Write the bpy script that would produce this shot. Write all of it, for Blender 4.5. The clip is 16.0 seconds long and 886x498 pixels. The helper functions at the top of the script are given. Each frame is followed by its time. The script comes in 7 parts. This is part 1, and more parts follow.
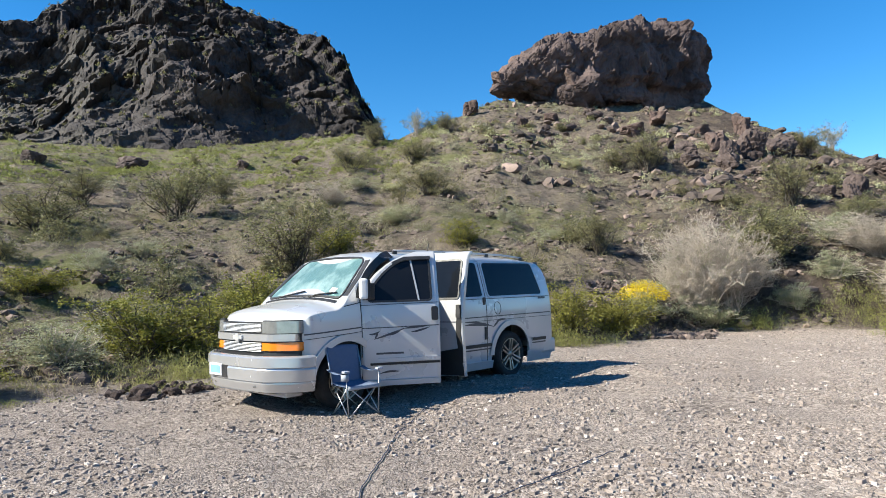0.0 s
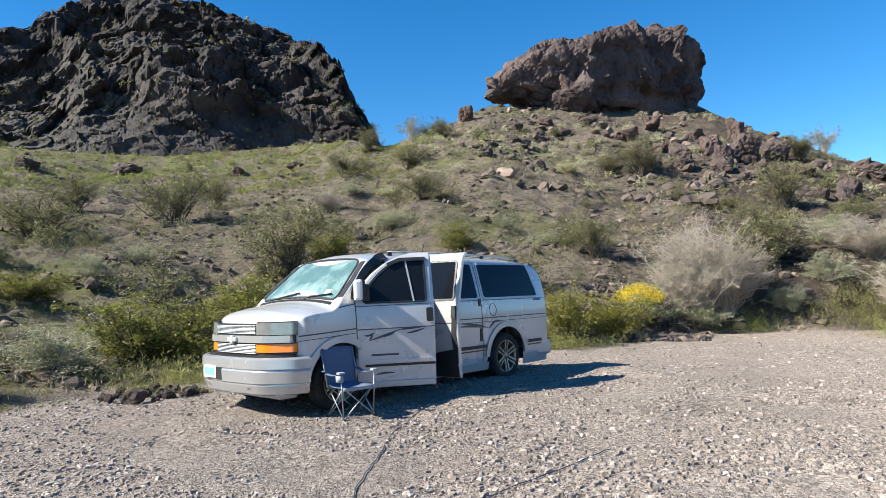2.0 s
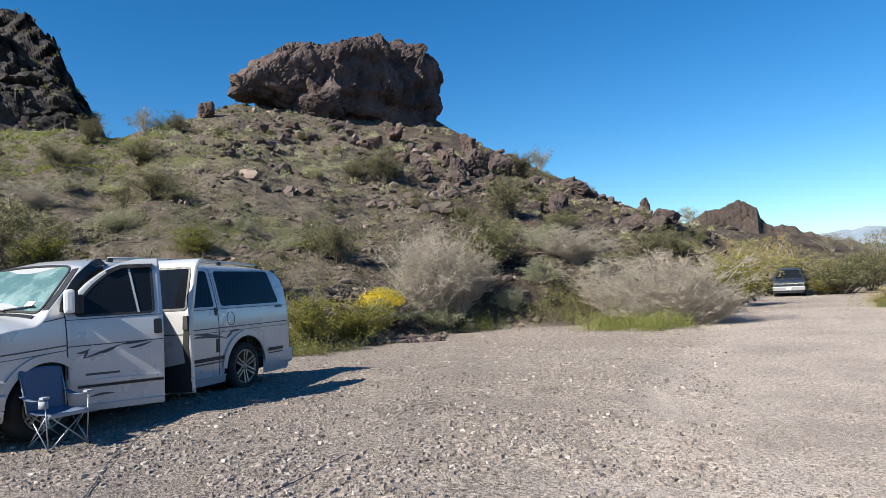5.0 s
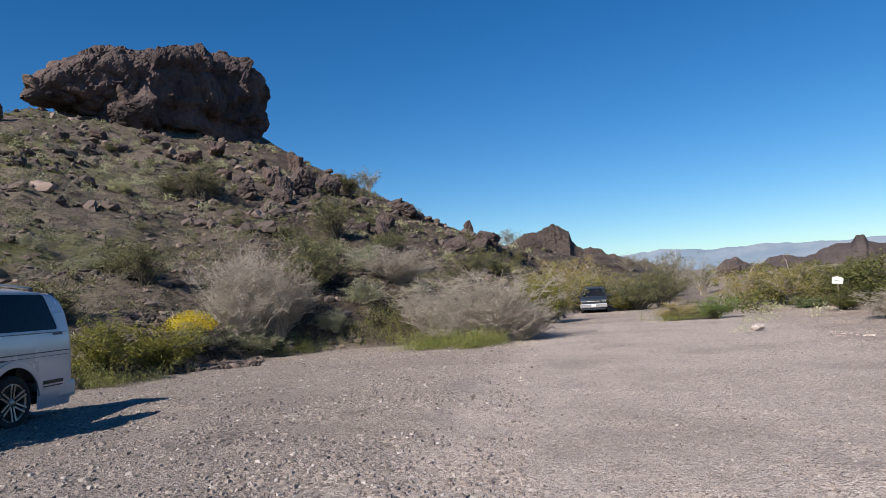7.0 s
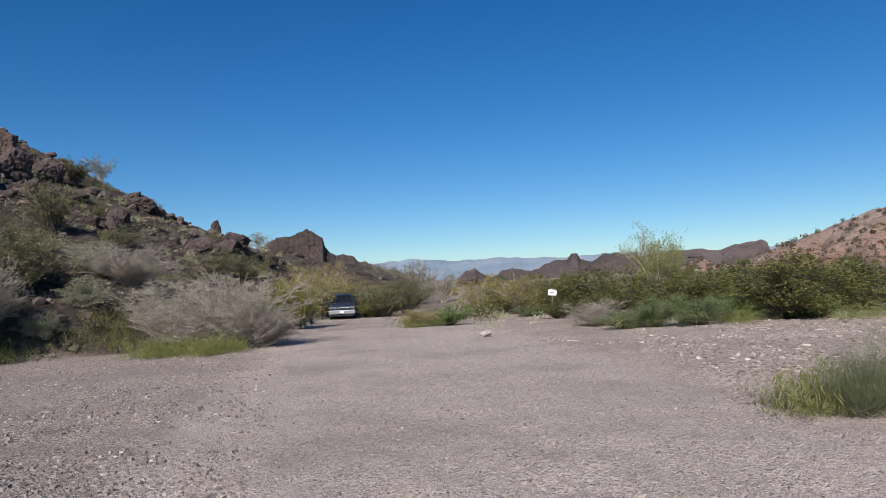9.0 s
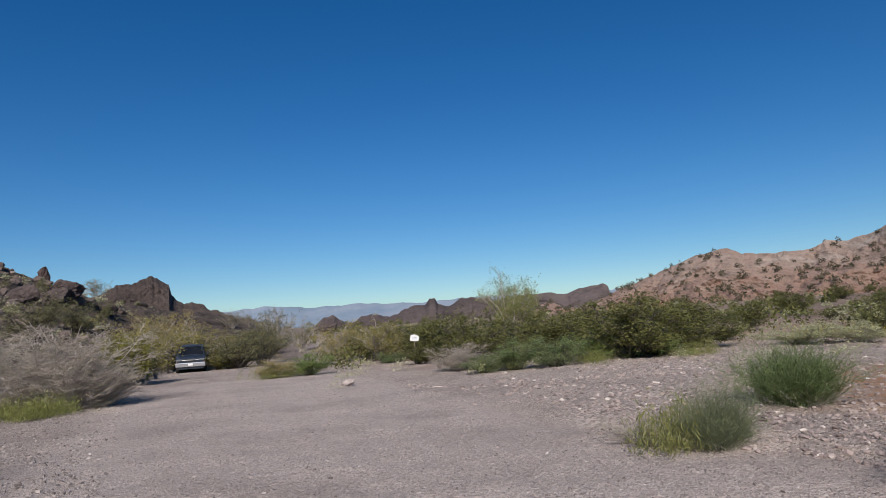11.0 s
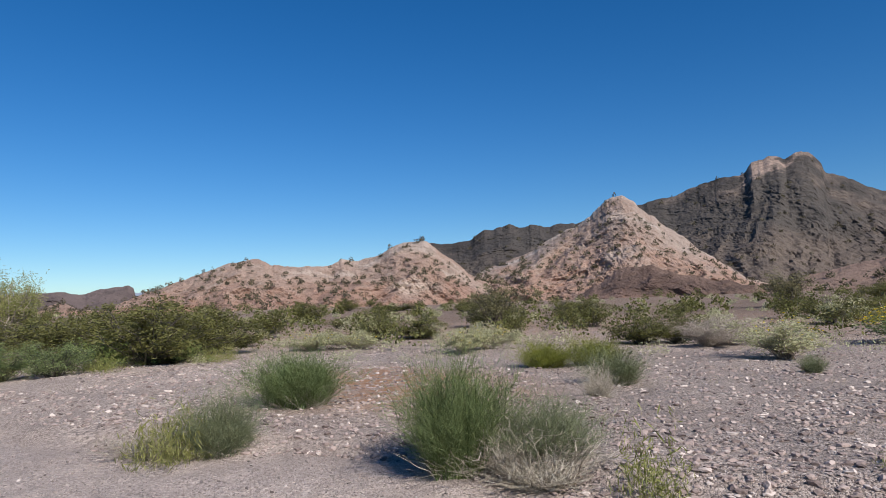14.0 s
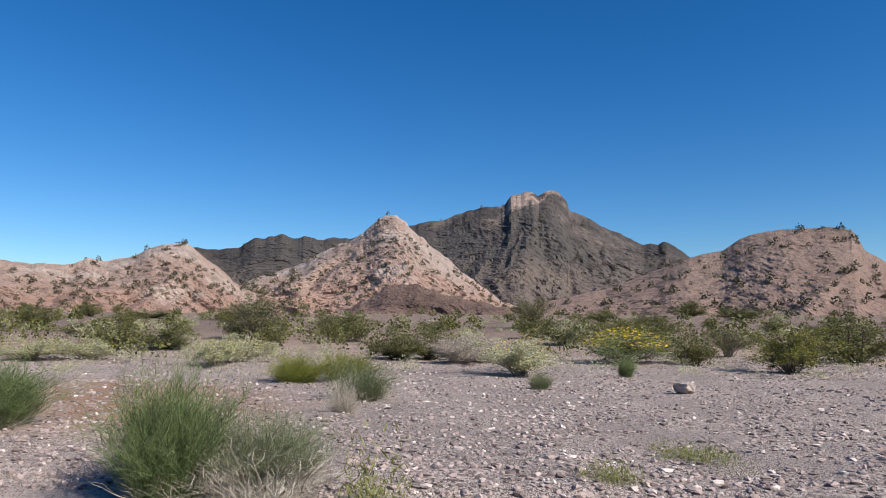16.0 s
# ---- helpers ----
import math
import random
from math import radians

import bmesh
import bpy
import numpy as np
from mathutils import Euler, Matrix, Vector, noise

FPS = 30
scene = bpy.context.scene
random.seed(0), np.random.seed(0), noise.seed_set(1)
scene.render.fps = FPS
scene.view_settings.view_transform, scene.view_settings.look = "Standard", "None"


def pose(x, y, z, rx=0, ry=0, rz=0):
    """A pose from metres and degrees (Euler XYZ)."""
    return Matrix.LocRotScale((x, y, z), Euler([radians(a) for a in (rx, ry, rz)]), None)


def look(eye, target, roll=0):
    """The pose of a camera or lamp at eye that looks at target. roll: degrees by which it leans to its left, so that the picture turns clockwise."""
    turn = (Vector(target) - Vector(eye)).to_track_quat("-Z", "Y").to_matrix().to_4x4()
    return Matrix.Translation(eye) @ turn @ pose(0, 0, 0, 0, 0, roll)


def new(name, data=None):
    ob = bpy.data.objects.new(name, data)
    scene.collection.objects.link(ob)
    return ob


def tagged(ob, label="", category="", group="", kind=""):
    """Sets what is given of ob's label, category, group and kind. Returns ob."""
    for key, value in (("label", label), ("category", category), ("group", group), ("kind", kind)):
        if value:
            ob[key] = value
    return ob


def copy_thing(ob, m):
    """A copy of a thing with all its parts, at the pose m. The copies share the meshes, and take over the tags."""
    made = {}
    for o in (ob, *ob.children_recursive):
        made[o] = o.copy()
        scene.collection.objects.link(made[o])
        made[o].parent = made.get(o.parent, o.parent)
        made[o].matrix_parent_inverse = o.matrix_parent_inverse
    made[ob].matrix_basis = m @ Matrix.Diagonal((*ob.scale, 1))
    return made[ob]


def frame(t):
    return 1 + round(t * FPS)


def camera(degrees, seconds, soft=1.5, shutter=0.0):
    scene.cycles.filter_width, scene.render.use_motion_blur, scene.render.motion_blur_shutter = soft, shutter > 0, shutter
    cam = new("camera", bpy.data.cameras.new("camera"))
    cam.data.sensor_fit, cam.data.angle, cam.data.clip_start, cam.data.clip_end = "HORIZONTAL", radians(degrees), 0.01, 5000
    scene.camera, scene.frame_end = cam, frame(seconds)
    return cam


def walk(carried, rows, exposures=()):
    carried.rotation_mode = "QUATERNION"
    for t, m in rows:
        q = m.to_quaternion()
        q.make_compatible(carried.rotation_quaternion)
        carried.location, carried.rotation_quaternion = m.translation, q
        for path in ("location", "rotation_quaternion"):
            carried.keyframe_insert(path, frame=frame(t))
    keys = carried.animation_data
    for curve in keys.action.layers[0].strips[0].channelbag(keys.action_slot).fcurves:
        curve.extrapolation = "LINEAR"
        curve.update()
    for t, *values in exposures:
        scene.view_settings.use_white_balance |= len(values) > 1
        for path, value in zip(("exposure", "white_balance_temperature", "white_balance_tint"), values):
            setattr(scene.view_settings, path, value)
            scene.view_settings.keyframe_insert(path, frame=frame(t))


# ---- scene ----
# ---------------------------------------------------------------- camera
cam = camera(66.97, 16.0, soft=0.55)
PATH = [
    (0.0, pose(-0.000, -0.000, 1.580, 90 + 2.80, 1.90, 0.01)),
    (0.5, pose(-0.015, -0.004, 1.552, 90 + 2.03, 2.57, 0.62)),
    (1.0, pose(-0.020, -0.017, 1.543, 90 + 3.77, 2.12, 3.65)),
    (1.5, pose(-0.005, 0.011, 1.527, 90 + 3.52, 2.28, 1.96)),
    (2.0, pose(0.010, 0.016, 1.512, 90 + 3.30, 2.20, -0.34)),
    (2.5, pose(0.010, 0.021, 1.521, 90 + 3.14, 2.48, -0.59)),
    (3.0, pose(0.031, 0.029, 1.514, 90 + 2.14, 2.25, -3.13)),
    (3.5, pose(0.055, -0.003, 1.516, 90 + 3.06, 2.73, -4.68)),
    (4.0, pose(0.089, 0.113, 1.534, 90 + 3.29, 3.49, -10.91)),
    (4.5, pose(0.100, 0.092, 1.529, 90 + 3.00, 3.14, -16.99)),
    (5.0, pose(0.086, 0.036, 1.538, 90 + 2.70, 2.99, -21.76)),
    (7.5, pose(0.536, 0.030, 1.504, 90 + 3.49, 3.44, -40.47)),
    (8.0, pose(0.606, 0.036, 1.502, 90 + 2.86, 2.90, -45.06)),
    (8.5, pose(0.562, -0.012, 1.504, 90 + 2.17, 2.35, -49.00)),
    (9.0, pose(0.567, -0.076, 1.508, 90 + 3.07, 2.27, -57.11)),
    (11.5, pose(0.796, 0.253, 1.528, 90 + 5.56, 3.24, -71.90)),
    (12.0, pose(0.797, 0.277, 1.521, 90 + 4.34, 2.33, -77.88)),
    (12.5, pose(0.821, 0.180, 1.528, 90 + 6.04, 2.06, -86.68)),
    (13.0, pose(0.787, 0.182, 1.518, 90 + 5.66, 1.54, -93.56)),
    (13.5, pose(0.902, 0.079, 1.508, 90 + 4.35, 1.11, -99.95)),
    (14.0, pose(0.963, 0.045, 1.512, 90 + 5.12, 1.70, -107.81)),
    (14.5, pose(0.962, -0.035, 1.502, 90 + 4.78, -0.19, -114.28)),
    (15.0, pose(0.987, -0.124, 1.521, 90 + 5.57, -0.72, -118.11)),
    (15.5, pose(0.997, -0.220, 1.509, 90 + 4.64, -0.57, -121.29)),
    (16.0, pose(1.011, -0.310, 1.511, 90 + 6.08, -0.52, -127.34)),
]
walk(cam, PATH, [(0.0, 1.26, 6900, 3), (4.0, 1.04, 6900, 3), (5.0, 0.82, 6850, 4), (7.5, 0.28, 6650, 11), (9.0, 0.13, 6500, 12),
                 (11.5, -0.08, 6500, 12), (12.5, 0.05, 6500, 12), (13.5, 0.16, 6500, 12), (14.5, 0.31, 6500, 13), (16.0, 0.44, 6500, 13)])


# ---------------------------------------------------------------- daylight
SUN_TURN, SUN_HEIGHT = 253.5, 38.0
world = bpy.data.worlds.new("desert_sky")
scene.world = world
world.use_nodes = True
wn = world.node_tree.nodes
sky = wn.new("ShaderNodeTexSky")
sky.sky_type = "NISHITA"
sky.sun_disc = False
sky.sun_elevation, sky.sun_rotation = radians(SUN_HEIGHT), radians(SUN_TURN)
sky.altitude, sky.air_density, sky.dust_density, sky.ozone_density = 300, 1.0, 0.0, 4.0
wn["Background"].inputs["Strength"].default_value = 0.080
deep = wn.new("ShaderNodeHueSaturation")
deep.inputs["Saturation"].default_value = 1.33
world.node_tree.links.new(sky.outputs["Color"], deep.inputs["Color"])
tint = wn.new("ShaderNodeMix")
tint.data_type, tint.blend_type = "RGBA", "MULTIPLY"
tint.inputs[0].default_value = 1.0
tint.inputs[7].default_value = (0.82, 0.96, 1.07, 1)
world.node_tree.links.new(deep.outputs["Color"], tint.inputs[6])
world.node_tree.links.new(tint.outputs[2], wn["Background"].inputs["Color"])
sun_data = bpy.data.lights.new("sun", "SUN")
sun_data.energy, sun_data.angle, sun_data.color = 5.0, radians(0.53), (1.0, 0.945, 0.875)
sun = new("sun", sun_data)
sx, sy = math.sin(radians(SUN_TURN)), math.cos(radians(SUN_TURN))
sun.matrix_world = look((60 * sx, 60 * sy, 60 * math.tan(radians(SUN_HEIGHT))), (0, 0, 0))

# ---------------------------------------------------------------- materials
class Nodes:
    """A small builder for node materials."""

    def __init__(self, name):
        self.mat = bpy.data.materials.new(name)
        self.mat.use_nodes = True
        self.tree = self.mat.node_tree
        self.bsdf = self.tree.nodes["Principled BSDF"]
        self.coord = self.add("ShaderNodeTexCoord").outputs["Object"]

    def add(self, kind, **inputs):
        n = self.tree.nodes.new(kind)
        for key, v in inputs.items():
            self.put(n.inputs[key.replace("_", " ")], v)
        return n

    def put(self, socket, v):
        if isinstance(v, bpy.types.NodeSocket):
            self.tree.links.new(v, socket)
        elif isinstance(v, (tuple, list)) and len(v) == 3 and socket.type == "RGBA":
            socket.default_value = (*v, 1)
        else:
            socket.default_value = v

    def noise(self, scale, detail=4, rough=0.6, coord=None):
        n = self.add("ShaderNodeTexNoise", Vector=coord or self.coord, Scale=scale, Detail=detail, Roughness=rough)
        return n.outputs["Fac"]

    def cells(self, scale, feature="F1", coord=None):
        n = self.add("ShaderNodeTexVoronoi", Vector=coord or self.coord, Scale=scale)
        n.feature = feature
        return n

    def ramp(self, fac, lo, hi, a=0.0, b=1.0):
        n = self.add("ShaderNodeMapRange", Value=fac)
        n.interpolation_type = "SMOOTHSTEP"
        for k, v in zip(("From Min", "From Max", "To Min", "To Max"), (lo, hi, a, b)):
            n.inputs[k].default_value = v
        return n.outputs["Result"]

    def mix(self, fac, a, b, blend="MIX"):
        n = self.tree.nodes.new("ShaderNodeMix")
        n.data_type, n.blend_type = "RGBA", blend
        self.put(n.inputs[0], fac), self.put(n.inputs[6], a), self.put(n.inputs[7], b)
        return n.outputs[2]

    def math(self, op, a, b):
        n = self.tree.nodes.new("ShaderNodeMath")
        n.operation = op
        self.put(n.inputs[0], a), self.put(n.inputs[1], b)
        return n.outputs[0]

    def bump(self, height_, distance, strength=1.0, normal=None):
        n = self.add("ShaderNodeBump", Height=height_, Distance=distance, Strength=strength)
        if normal:
            self.put(n.inputs["Normal"], normal)
        return n.outputs["Normal"]

    def attribute(self, name):
        n = self.tree.nodes.new("ShaderNodeAttribute")
        n.attribute_name = name
        return n.outputs["Fac"]

    def island(self):
        return self.tree.nodes.new("ShaderNodeNewGeometry").outputs["Random Per Island"]

    def each(self):
        return self.tree.nodes.new("ShaderNodeObjectInfo").outputs["Random"]

    def done(self, color, rough=0.8, normal=None, metallic=0.0, spec=None, coat=None):
        self.put(self.bsdf.inputs["Base Color"], color)
        self.put(self.bsdf.inputs["Roughness"], rough)
        self.put(self.bsdf.inputs["Metallic"], metallic)
        if normal:
            self.put(self.bsdf.inputs["Normal"], normal)
        if spec is not None:
            self.put(self.bsdf.inputs["Specular IOR Level"], spec)
        if coat:
            self.put(self.bsdf.inputs["Coat Weight"], coat)
            self.bsdf.inputs["Coat Roughness"].default_value = 0.06
        return self.mat


def ground_material():
    n = Nodes("desert_ground")
    hill, green, rust, track, bed, dark_slope, stain = (n.attribute(k) for k in ("hill", "green", "rust", "track", "bed", "dark_slope", "stain"))
    # pale gravel of the wash
    stones = n.cells(24)
    pebble = n.cells(60)
    tone = n.mix(n.add("ShaderNodeSeparateColor", Color=stones.outputs["Color"]).outputs[0], (0.18, 0.144, 0.121), (0.74, 0.615, 0.525))
    fine = n.mix(n.add("ShaderNodeSeparateColor", Color=pebble.outputs["Color"]).outputs[1], (0.17, 0.135, 0.114), (0.70, 0.585, 0.505))
    gravel = n.mix(n.ramp(n.noise(0.9, 5), 0.42, 0.62), fine, tone)
    gravel = n.mix(n.math("SUBTRACT", 1.0, bed), gravel, (0.60, 0.615, 0.64), "MULTIPLY")
    lane = n.add("ShaderNodeMapping", Vector=n.coord)
    lane.vector_type = "TEXTURE"
    lane.inputs["Rotation"].default_value = (0, 0, radians(38))
    lane.inputs["Scale"].default_value = (9.0, 0.42, 1)
    ruts = n.noise(1.0, 5, 0.6, lane.outputs[0])
    sand = n.mix(n.noise(2.2, 6), (0.49, 0.405, 0.352), (0.62, 0.52, 0.455))
    sand = n.mix(n.ramp(ruts, 0.42, 0.62, 0, 0.4), sand, (0.33, 0.278, 0.25))
    sand = n.mix(0.6, sand, n.mix(n.add("ShaderNodeSeparateColor", Color=stones.outputs["Color"]).outputs[2], (0.26, 0.212, 0.183), (0.80, 0.675, 0.595)))
    sand = n.mix(0.45, sand, n.mix(n.add("ShaderNodeSeparateColor", Color=pebble.outputs["Color"]).outputs[2], (0.23, 0.185, 0.16), (0.76, 0.64, 0.565)))
    gravel = n.mix(n.math("MULTIPLY", track, 0.85), gravel, sand)
    gravel = n.mix(n.ramp(n.noise(0.33, 4), 0.42, 0.72, 0, 0.45), gravel, (0.24, 0.195, 0.17))
    speck = n.cells(9)
    white = n.math("MULTIPLY", n.ramp(speck.outputs["Distance"], 0.16, 0.10), n.ramp(n.noise(1.4, 2), 0.5, 0.6))
    gravel = n.mix(n.math("MULTIPLY", white, 0.25), gravel, (0.60, 0.54, 0.48))
    gravel = n.mix(n.math("MULTIPLY", rust, n.ramp(n.noise(3, 4), 0.3, 0.6)), gravel, (0.37, 0.21, 0.12))
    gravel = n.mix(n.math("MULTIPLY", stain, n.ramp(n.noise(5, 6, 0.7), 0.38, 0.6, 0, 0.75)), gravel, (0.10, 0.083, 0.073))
    # dark stony soil of the slopes
    soil = n.mix(n.ramp(n.noise(0.25, 6), 0.35, 0.65), (0.095, 0.076, 0.065), (0.25, 0.20, 0.165))
    scree = n.mix(n.add("ShaderNodeSeparateColor", Color=n.cells(7).outputs["Color"]).outputs[0], (0.065, 0.053, 0.046), (0.32, 0.26, 0.22))
    soil = n.mix(n.ramp(n.noise(0.6, 5), 0.4, 0.65, 0.2, 0.85), soil, scree)
    straw = n.mix(n.noise(9, 4), (0.20, 0.168, 0.12), (0.34, 0.285, 0.205))
    soil = n.mix(n.ramp(n.noise(0.45, 7, 0.7), 0.48, 0.64, 0, 0.7), soil, straw)
    soil = n.mix(n.ramp(n.noise(1.1, 7, 0.78), 0.53, 0.61, 0, 0.75), soil, (0.048, 0.039, 0.035))
    herb = n.mix(n.noise(6, 5), (0.10, 0.12, 0.038), (0.22, 0.23, 0.088))
    soil = n.mix(n.math("MULTIPLY", green, n.ramp(n.noise(0.7, 7, 0.75), 0.42, 0.58)), soil, herb)
    # soil gets darker over the slopes to the right
    soil = n.mix(dark_slope, soil, (0.62, 0.60, 0.60), "MULTIPLY")
    color = n.mix(hill, gravel, soil)
    h1 = n.bump(n.mix(n.math("MULTIPLY", track, 0.5), n.noise(2.3, 6), ruts), 0.10, 0.55)
    relief = n.mix(hill, n.noise(19, 5, 0.75), n.ramp(n.noise(2.6, 9, 0.75), 0.3, 0.7, 0, 6))
    h2 = n.bump(relief, 0.032, 0.8, h1)
    h3 = n.bump(n.ramp(pebble.outputs["Distance"], 0.0, 0.6, 1, 0), 0.022, 0.9, h2)
    proud = n.math("MULTIPLY", n.ramp(stones.outputs["Distance"], 0.05, 0.55, 1, 0), n.ramp(n.add("ShaderNodeSeparateColor", Color=stones.outputs["Color"]).outputs[1], 0.35, 0.9))
    h4 = n.bump(proud, 0.034, 0.9, h3)
    return n.done(color, 0.95, h4, spec=0.2)


def rock_material(name, dark, light, warm, scale=1.0, warmth=0.5, scree=None):
    n = Nodes(name)
    base = n.mix(n.ramp(n.noise(0.35 * scale, 8, 0.65), 0.38, 0.62), dark, light)
    base = n.mix(n.ramp(n.noise(0.11 * scale, 5), 0.6 - 0.25 * warmth, 0.8 - 0.2 * warmth), base, warm)
    streaks = n.add("ShaderNodeMapping", Vector=n.coord)
    streaks.inputs["Scale"].default_value = (1.6 * scale, 1.6 * scale, 0.28 * scale)
    base = n.mix(n.ramp(n.noise(1.0, 6, 0.7, streaks.outputs[0]), 0.5, 0.72, 0, 0.6), base, dark)
    base = n.mix(n.ramp(n.noise(5.5 * scale, 5, 0.7), 0.35, 0.75, 0, 0.45), base, light)
    if scree:
        base = n.mix(n.math("MULTIPLY", n.attribute("scree"), n.ramp(n.noise(0.3 * scale, 7, 0.7), 0.35, 0.55)), base, scree)
    n1 = n.bump(n.noise(0.9 * scale, 10, 0.70), 0.45 / scale, 0.8)
    crack = n.cells(0.8 * scale, "DISTANCE_TO_EDGE", n.mix(0.25, n.coord, n.add("ShaderNodeTexNoise", Vector=n.coord, Scale=1.3 * scale).outputs["Color"]))
    n2 = n.bump(n.ramp(crack.outputs["Distance"], 0.0, 0.09), 0.12 / scale, 0.5, n1)
    return n.done(base, 0.92, n2, spec=0.25)


def mountain_material(name, a, b, c, dark, scale=0.02, low=None, tip=None, bare=(0.80, 1.0)):
    """Rock of a hill: low is the soil of its foot, tip the bare rock of its crest."""
    n = Nodes(name)
    rise = n.math("ADD", n.attribute("rise"), n.math("MULTIPLY", n.math("SUBTRACT", n.noise(scale * 2, 6, 0.65), 0.5), 0.9))
    base = n.mix(n.ramp(n.noise(scale, 7, 0.6), 0.38, 0.62), a, b)
    base = n.mix(n.ramp(n.noise(scale * 2.3, 6, 0.65), 0.52, 0.66), base, c)
    if low:
        base = n.mix(n.ramp(rise, 0.30, 0.62), low, base)
    if tip:
        base = n.mix(n.ramp(rise, *bare), base, tip)
    base = n.mix(n.ramp(n.noise(scale * 9, 7, 0.7), 0.50, 0.66, 0, 0.5), base, dark)
    base = n.mix(n.ramp(n.noise(0.45, 6, 0.72), 0.50, 0.68, 0, 0.4), base, dark)
    base = n.mix(n.ramp(n.noise(0.9, 4, 0.7), 0.54, 0.70, 0, 0.4), base, c)
    nb = n.bump(n.noise(scale * 6, 10, 0.70), 3.0, 0.8)
    nb = n.bump(n.noise(0.6, 7, 0.75), 1.2, 1.0, nb)
    return n.done(base, 0.95, nb, spec=0.15)


def leaf_material(name, a, b, c=None, rough=0.55, glow=0.35, dry=None):
    n = Nodes(name)
    col = n.mix(n.island(), a, b)
    if c:
        col = n.mix(n.ramp(n.each(), 0.2, 0.9, 0, 0.7), col, c)
    if dry:
        col = n.mix(n.ramp(n.noise(3.0, 3), 0.55, 0.7, 0, 0.8), col, dry)
    n.done(col, rough, spec=0.3)
    thin = n.add("ShaderNodeBsdfTranslucent", Color=col)
    both = n.tree.nodes.new("ShaderNodeMixShader")
    both.inputs[0].default_value = glow
    n.tree.links.new(n.bsdf.outputs[0], both.inputs[1])
    n.tree.links.new(thin.outputs[0], both.inputs[2])
    n.tree.links.new(both.outputs[0], n.tree.nodes["Material Output"].inputs["Surface"])
    return n.mat


def simple(name, color, rough=0.5, metallic=0.0, vary=0.15, scale=20.0, bump=0.0, coat=0.0, spec=None):
    n = Nodes(name)
    dark = tuple(v * (1 - vary) for v in color)
    col = n.mix(n.noise(scale, 5), dark, color)
    col = n.mix(n.ramp(n.noise(scale * 0.12, 4), 0.45, 0.7, 0, vary), col, tuple(0.6 * v + 0.05 for v in color))
    nb = n.bump(n.noise(scale * 3, 4), bump) if bump else None
    return n.done(col, n.ramp(n.noise(scale * 0.5, 4), 0.3, 0.7, rough * 0.85, min(1, rough * 1.15)), nb, metallic, spec, coat)


GROUND = ground_material()
ROCK_RED = rock_material("red_brown_rock", (0.050, 0.038, 0.038), (0.128, 0.095, 0.090), (0.22, 0.142, 0.12), 0.5, 0.3)
ROCK_DARK = rock_material("dark_volcanic_rock", (0.017, 0.0155, 0.0175), (0.066, 0.057, 0.059), (0.085, 0.069, 0.067), 0.8, 0.3, (0.075, 0.068, 0.064))
BOULDER = rock_material("boulder_rock", (0.048, 0.037, 0.036), (0.125, 0.094, 0.086), (0.19, 0.122, 0.102), 2.0, 0.4)
BOULDER_PINK = rock_material("pink_boulder_rock", (0.075, 0.053, 0.048), (0.165, 0.115, 0.10), (0.23, 0.15, 0.125), 1.0, 0.4)
PALE_STONE = rock_material("pale_stone", (0.34, 0.27, 0.24), (0.62, 0.54, 0.48), (0.52, 0.40, 0.34), 9.0, 0.4)
M_PINK = mountain_material("pink_hill", (0.44, 0.305, 0.235), (0.50, 0.375, 0.30), (0.60, 0.50, 0.415), (0.21, 0.16, 0.125), 0.022, low=(0.44, 0.28, 0.21), tip=(0.52, 0.42, 0.35))
M_PALE = mountain_material("pale_hill", (0.40, 0.29, 0.23), (0.48, 0.39, 0.325), (0.58, 0.50, 0.43), (0.20, 0.16, 0.13), 0.02, low=(0.45, 0.295, 0.222), tip=(0.62, 0.54, 0.47))
M_DARK = mountain_material("dark_mountain", (0.055, 0.05, 0.047), (0.096, 0.086, 0.077), (0.18, 0.145, 0.122), (0.028, 0.027, 0.026), 0.010, low=(0.165, 0.133, 0.11), tip=(0.40, 0.30, 0.245), bare=(0.93, 1.02))
M_BROWN = mountain_material("brown_hill", (0.30, 0.21, 0.165), (0.36, 0.26, 0.205), (0.24, 0.18, 0.145), (0.16, 0.125, 0.10), 0.02, low=(0.36, 0.25, 0.195))
M_SPUR = mountain_material("spur_rock", (0.15, 0.10, 0.082), (0.22, 0.15, 0.12), (0.30, 0.21, 0.17), (0.07, 0.055, 0.046), 0.02, low=(0.36, 0.235, 0.18))
M_KNOB = mountain_material("knob_rock", (0.115, 0.088, 0.076), (0.18, 0.138, 0.118), (0.25, 0.175, 0.142), (0.06, 0.049, 0.044), 0.02, low=(0.20, 0.165, 0.125))
M_MESA = mountain_material("mesa_rock", (0.115, 0.09, 0.085), (0.165, 0.128, 0.118), (0.10, 0.08, 0.076), (0.07, 0.056, 0.054), 0.012)


def part(name, bm, material, parent, label=""):
    """Links a bmesh as one mesh object under a thing or a part."""
    me = bpy.data.meshes.new(name)
    bm.to_mesh(me)
    bm.free()
    return mesh_part(name, me, material, parent, label)


def mesh_part(name, me, material, parent, label=""):
    for m in material if isinstance(material, (list, tuple)) else [material]:
        me.materials.append(m)
    ob = new(name, me)
    if parent:
        ob.parent = parent
    if label:
        ob["label"] = label
    return ob


def shade(me, on=True):
    me.polygons.foreach_set("use_smooth", [on] * len(me.polygons))
    return me


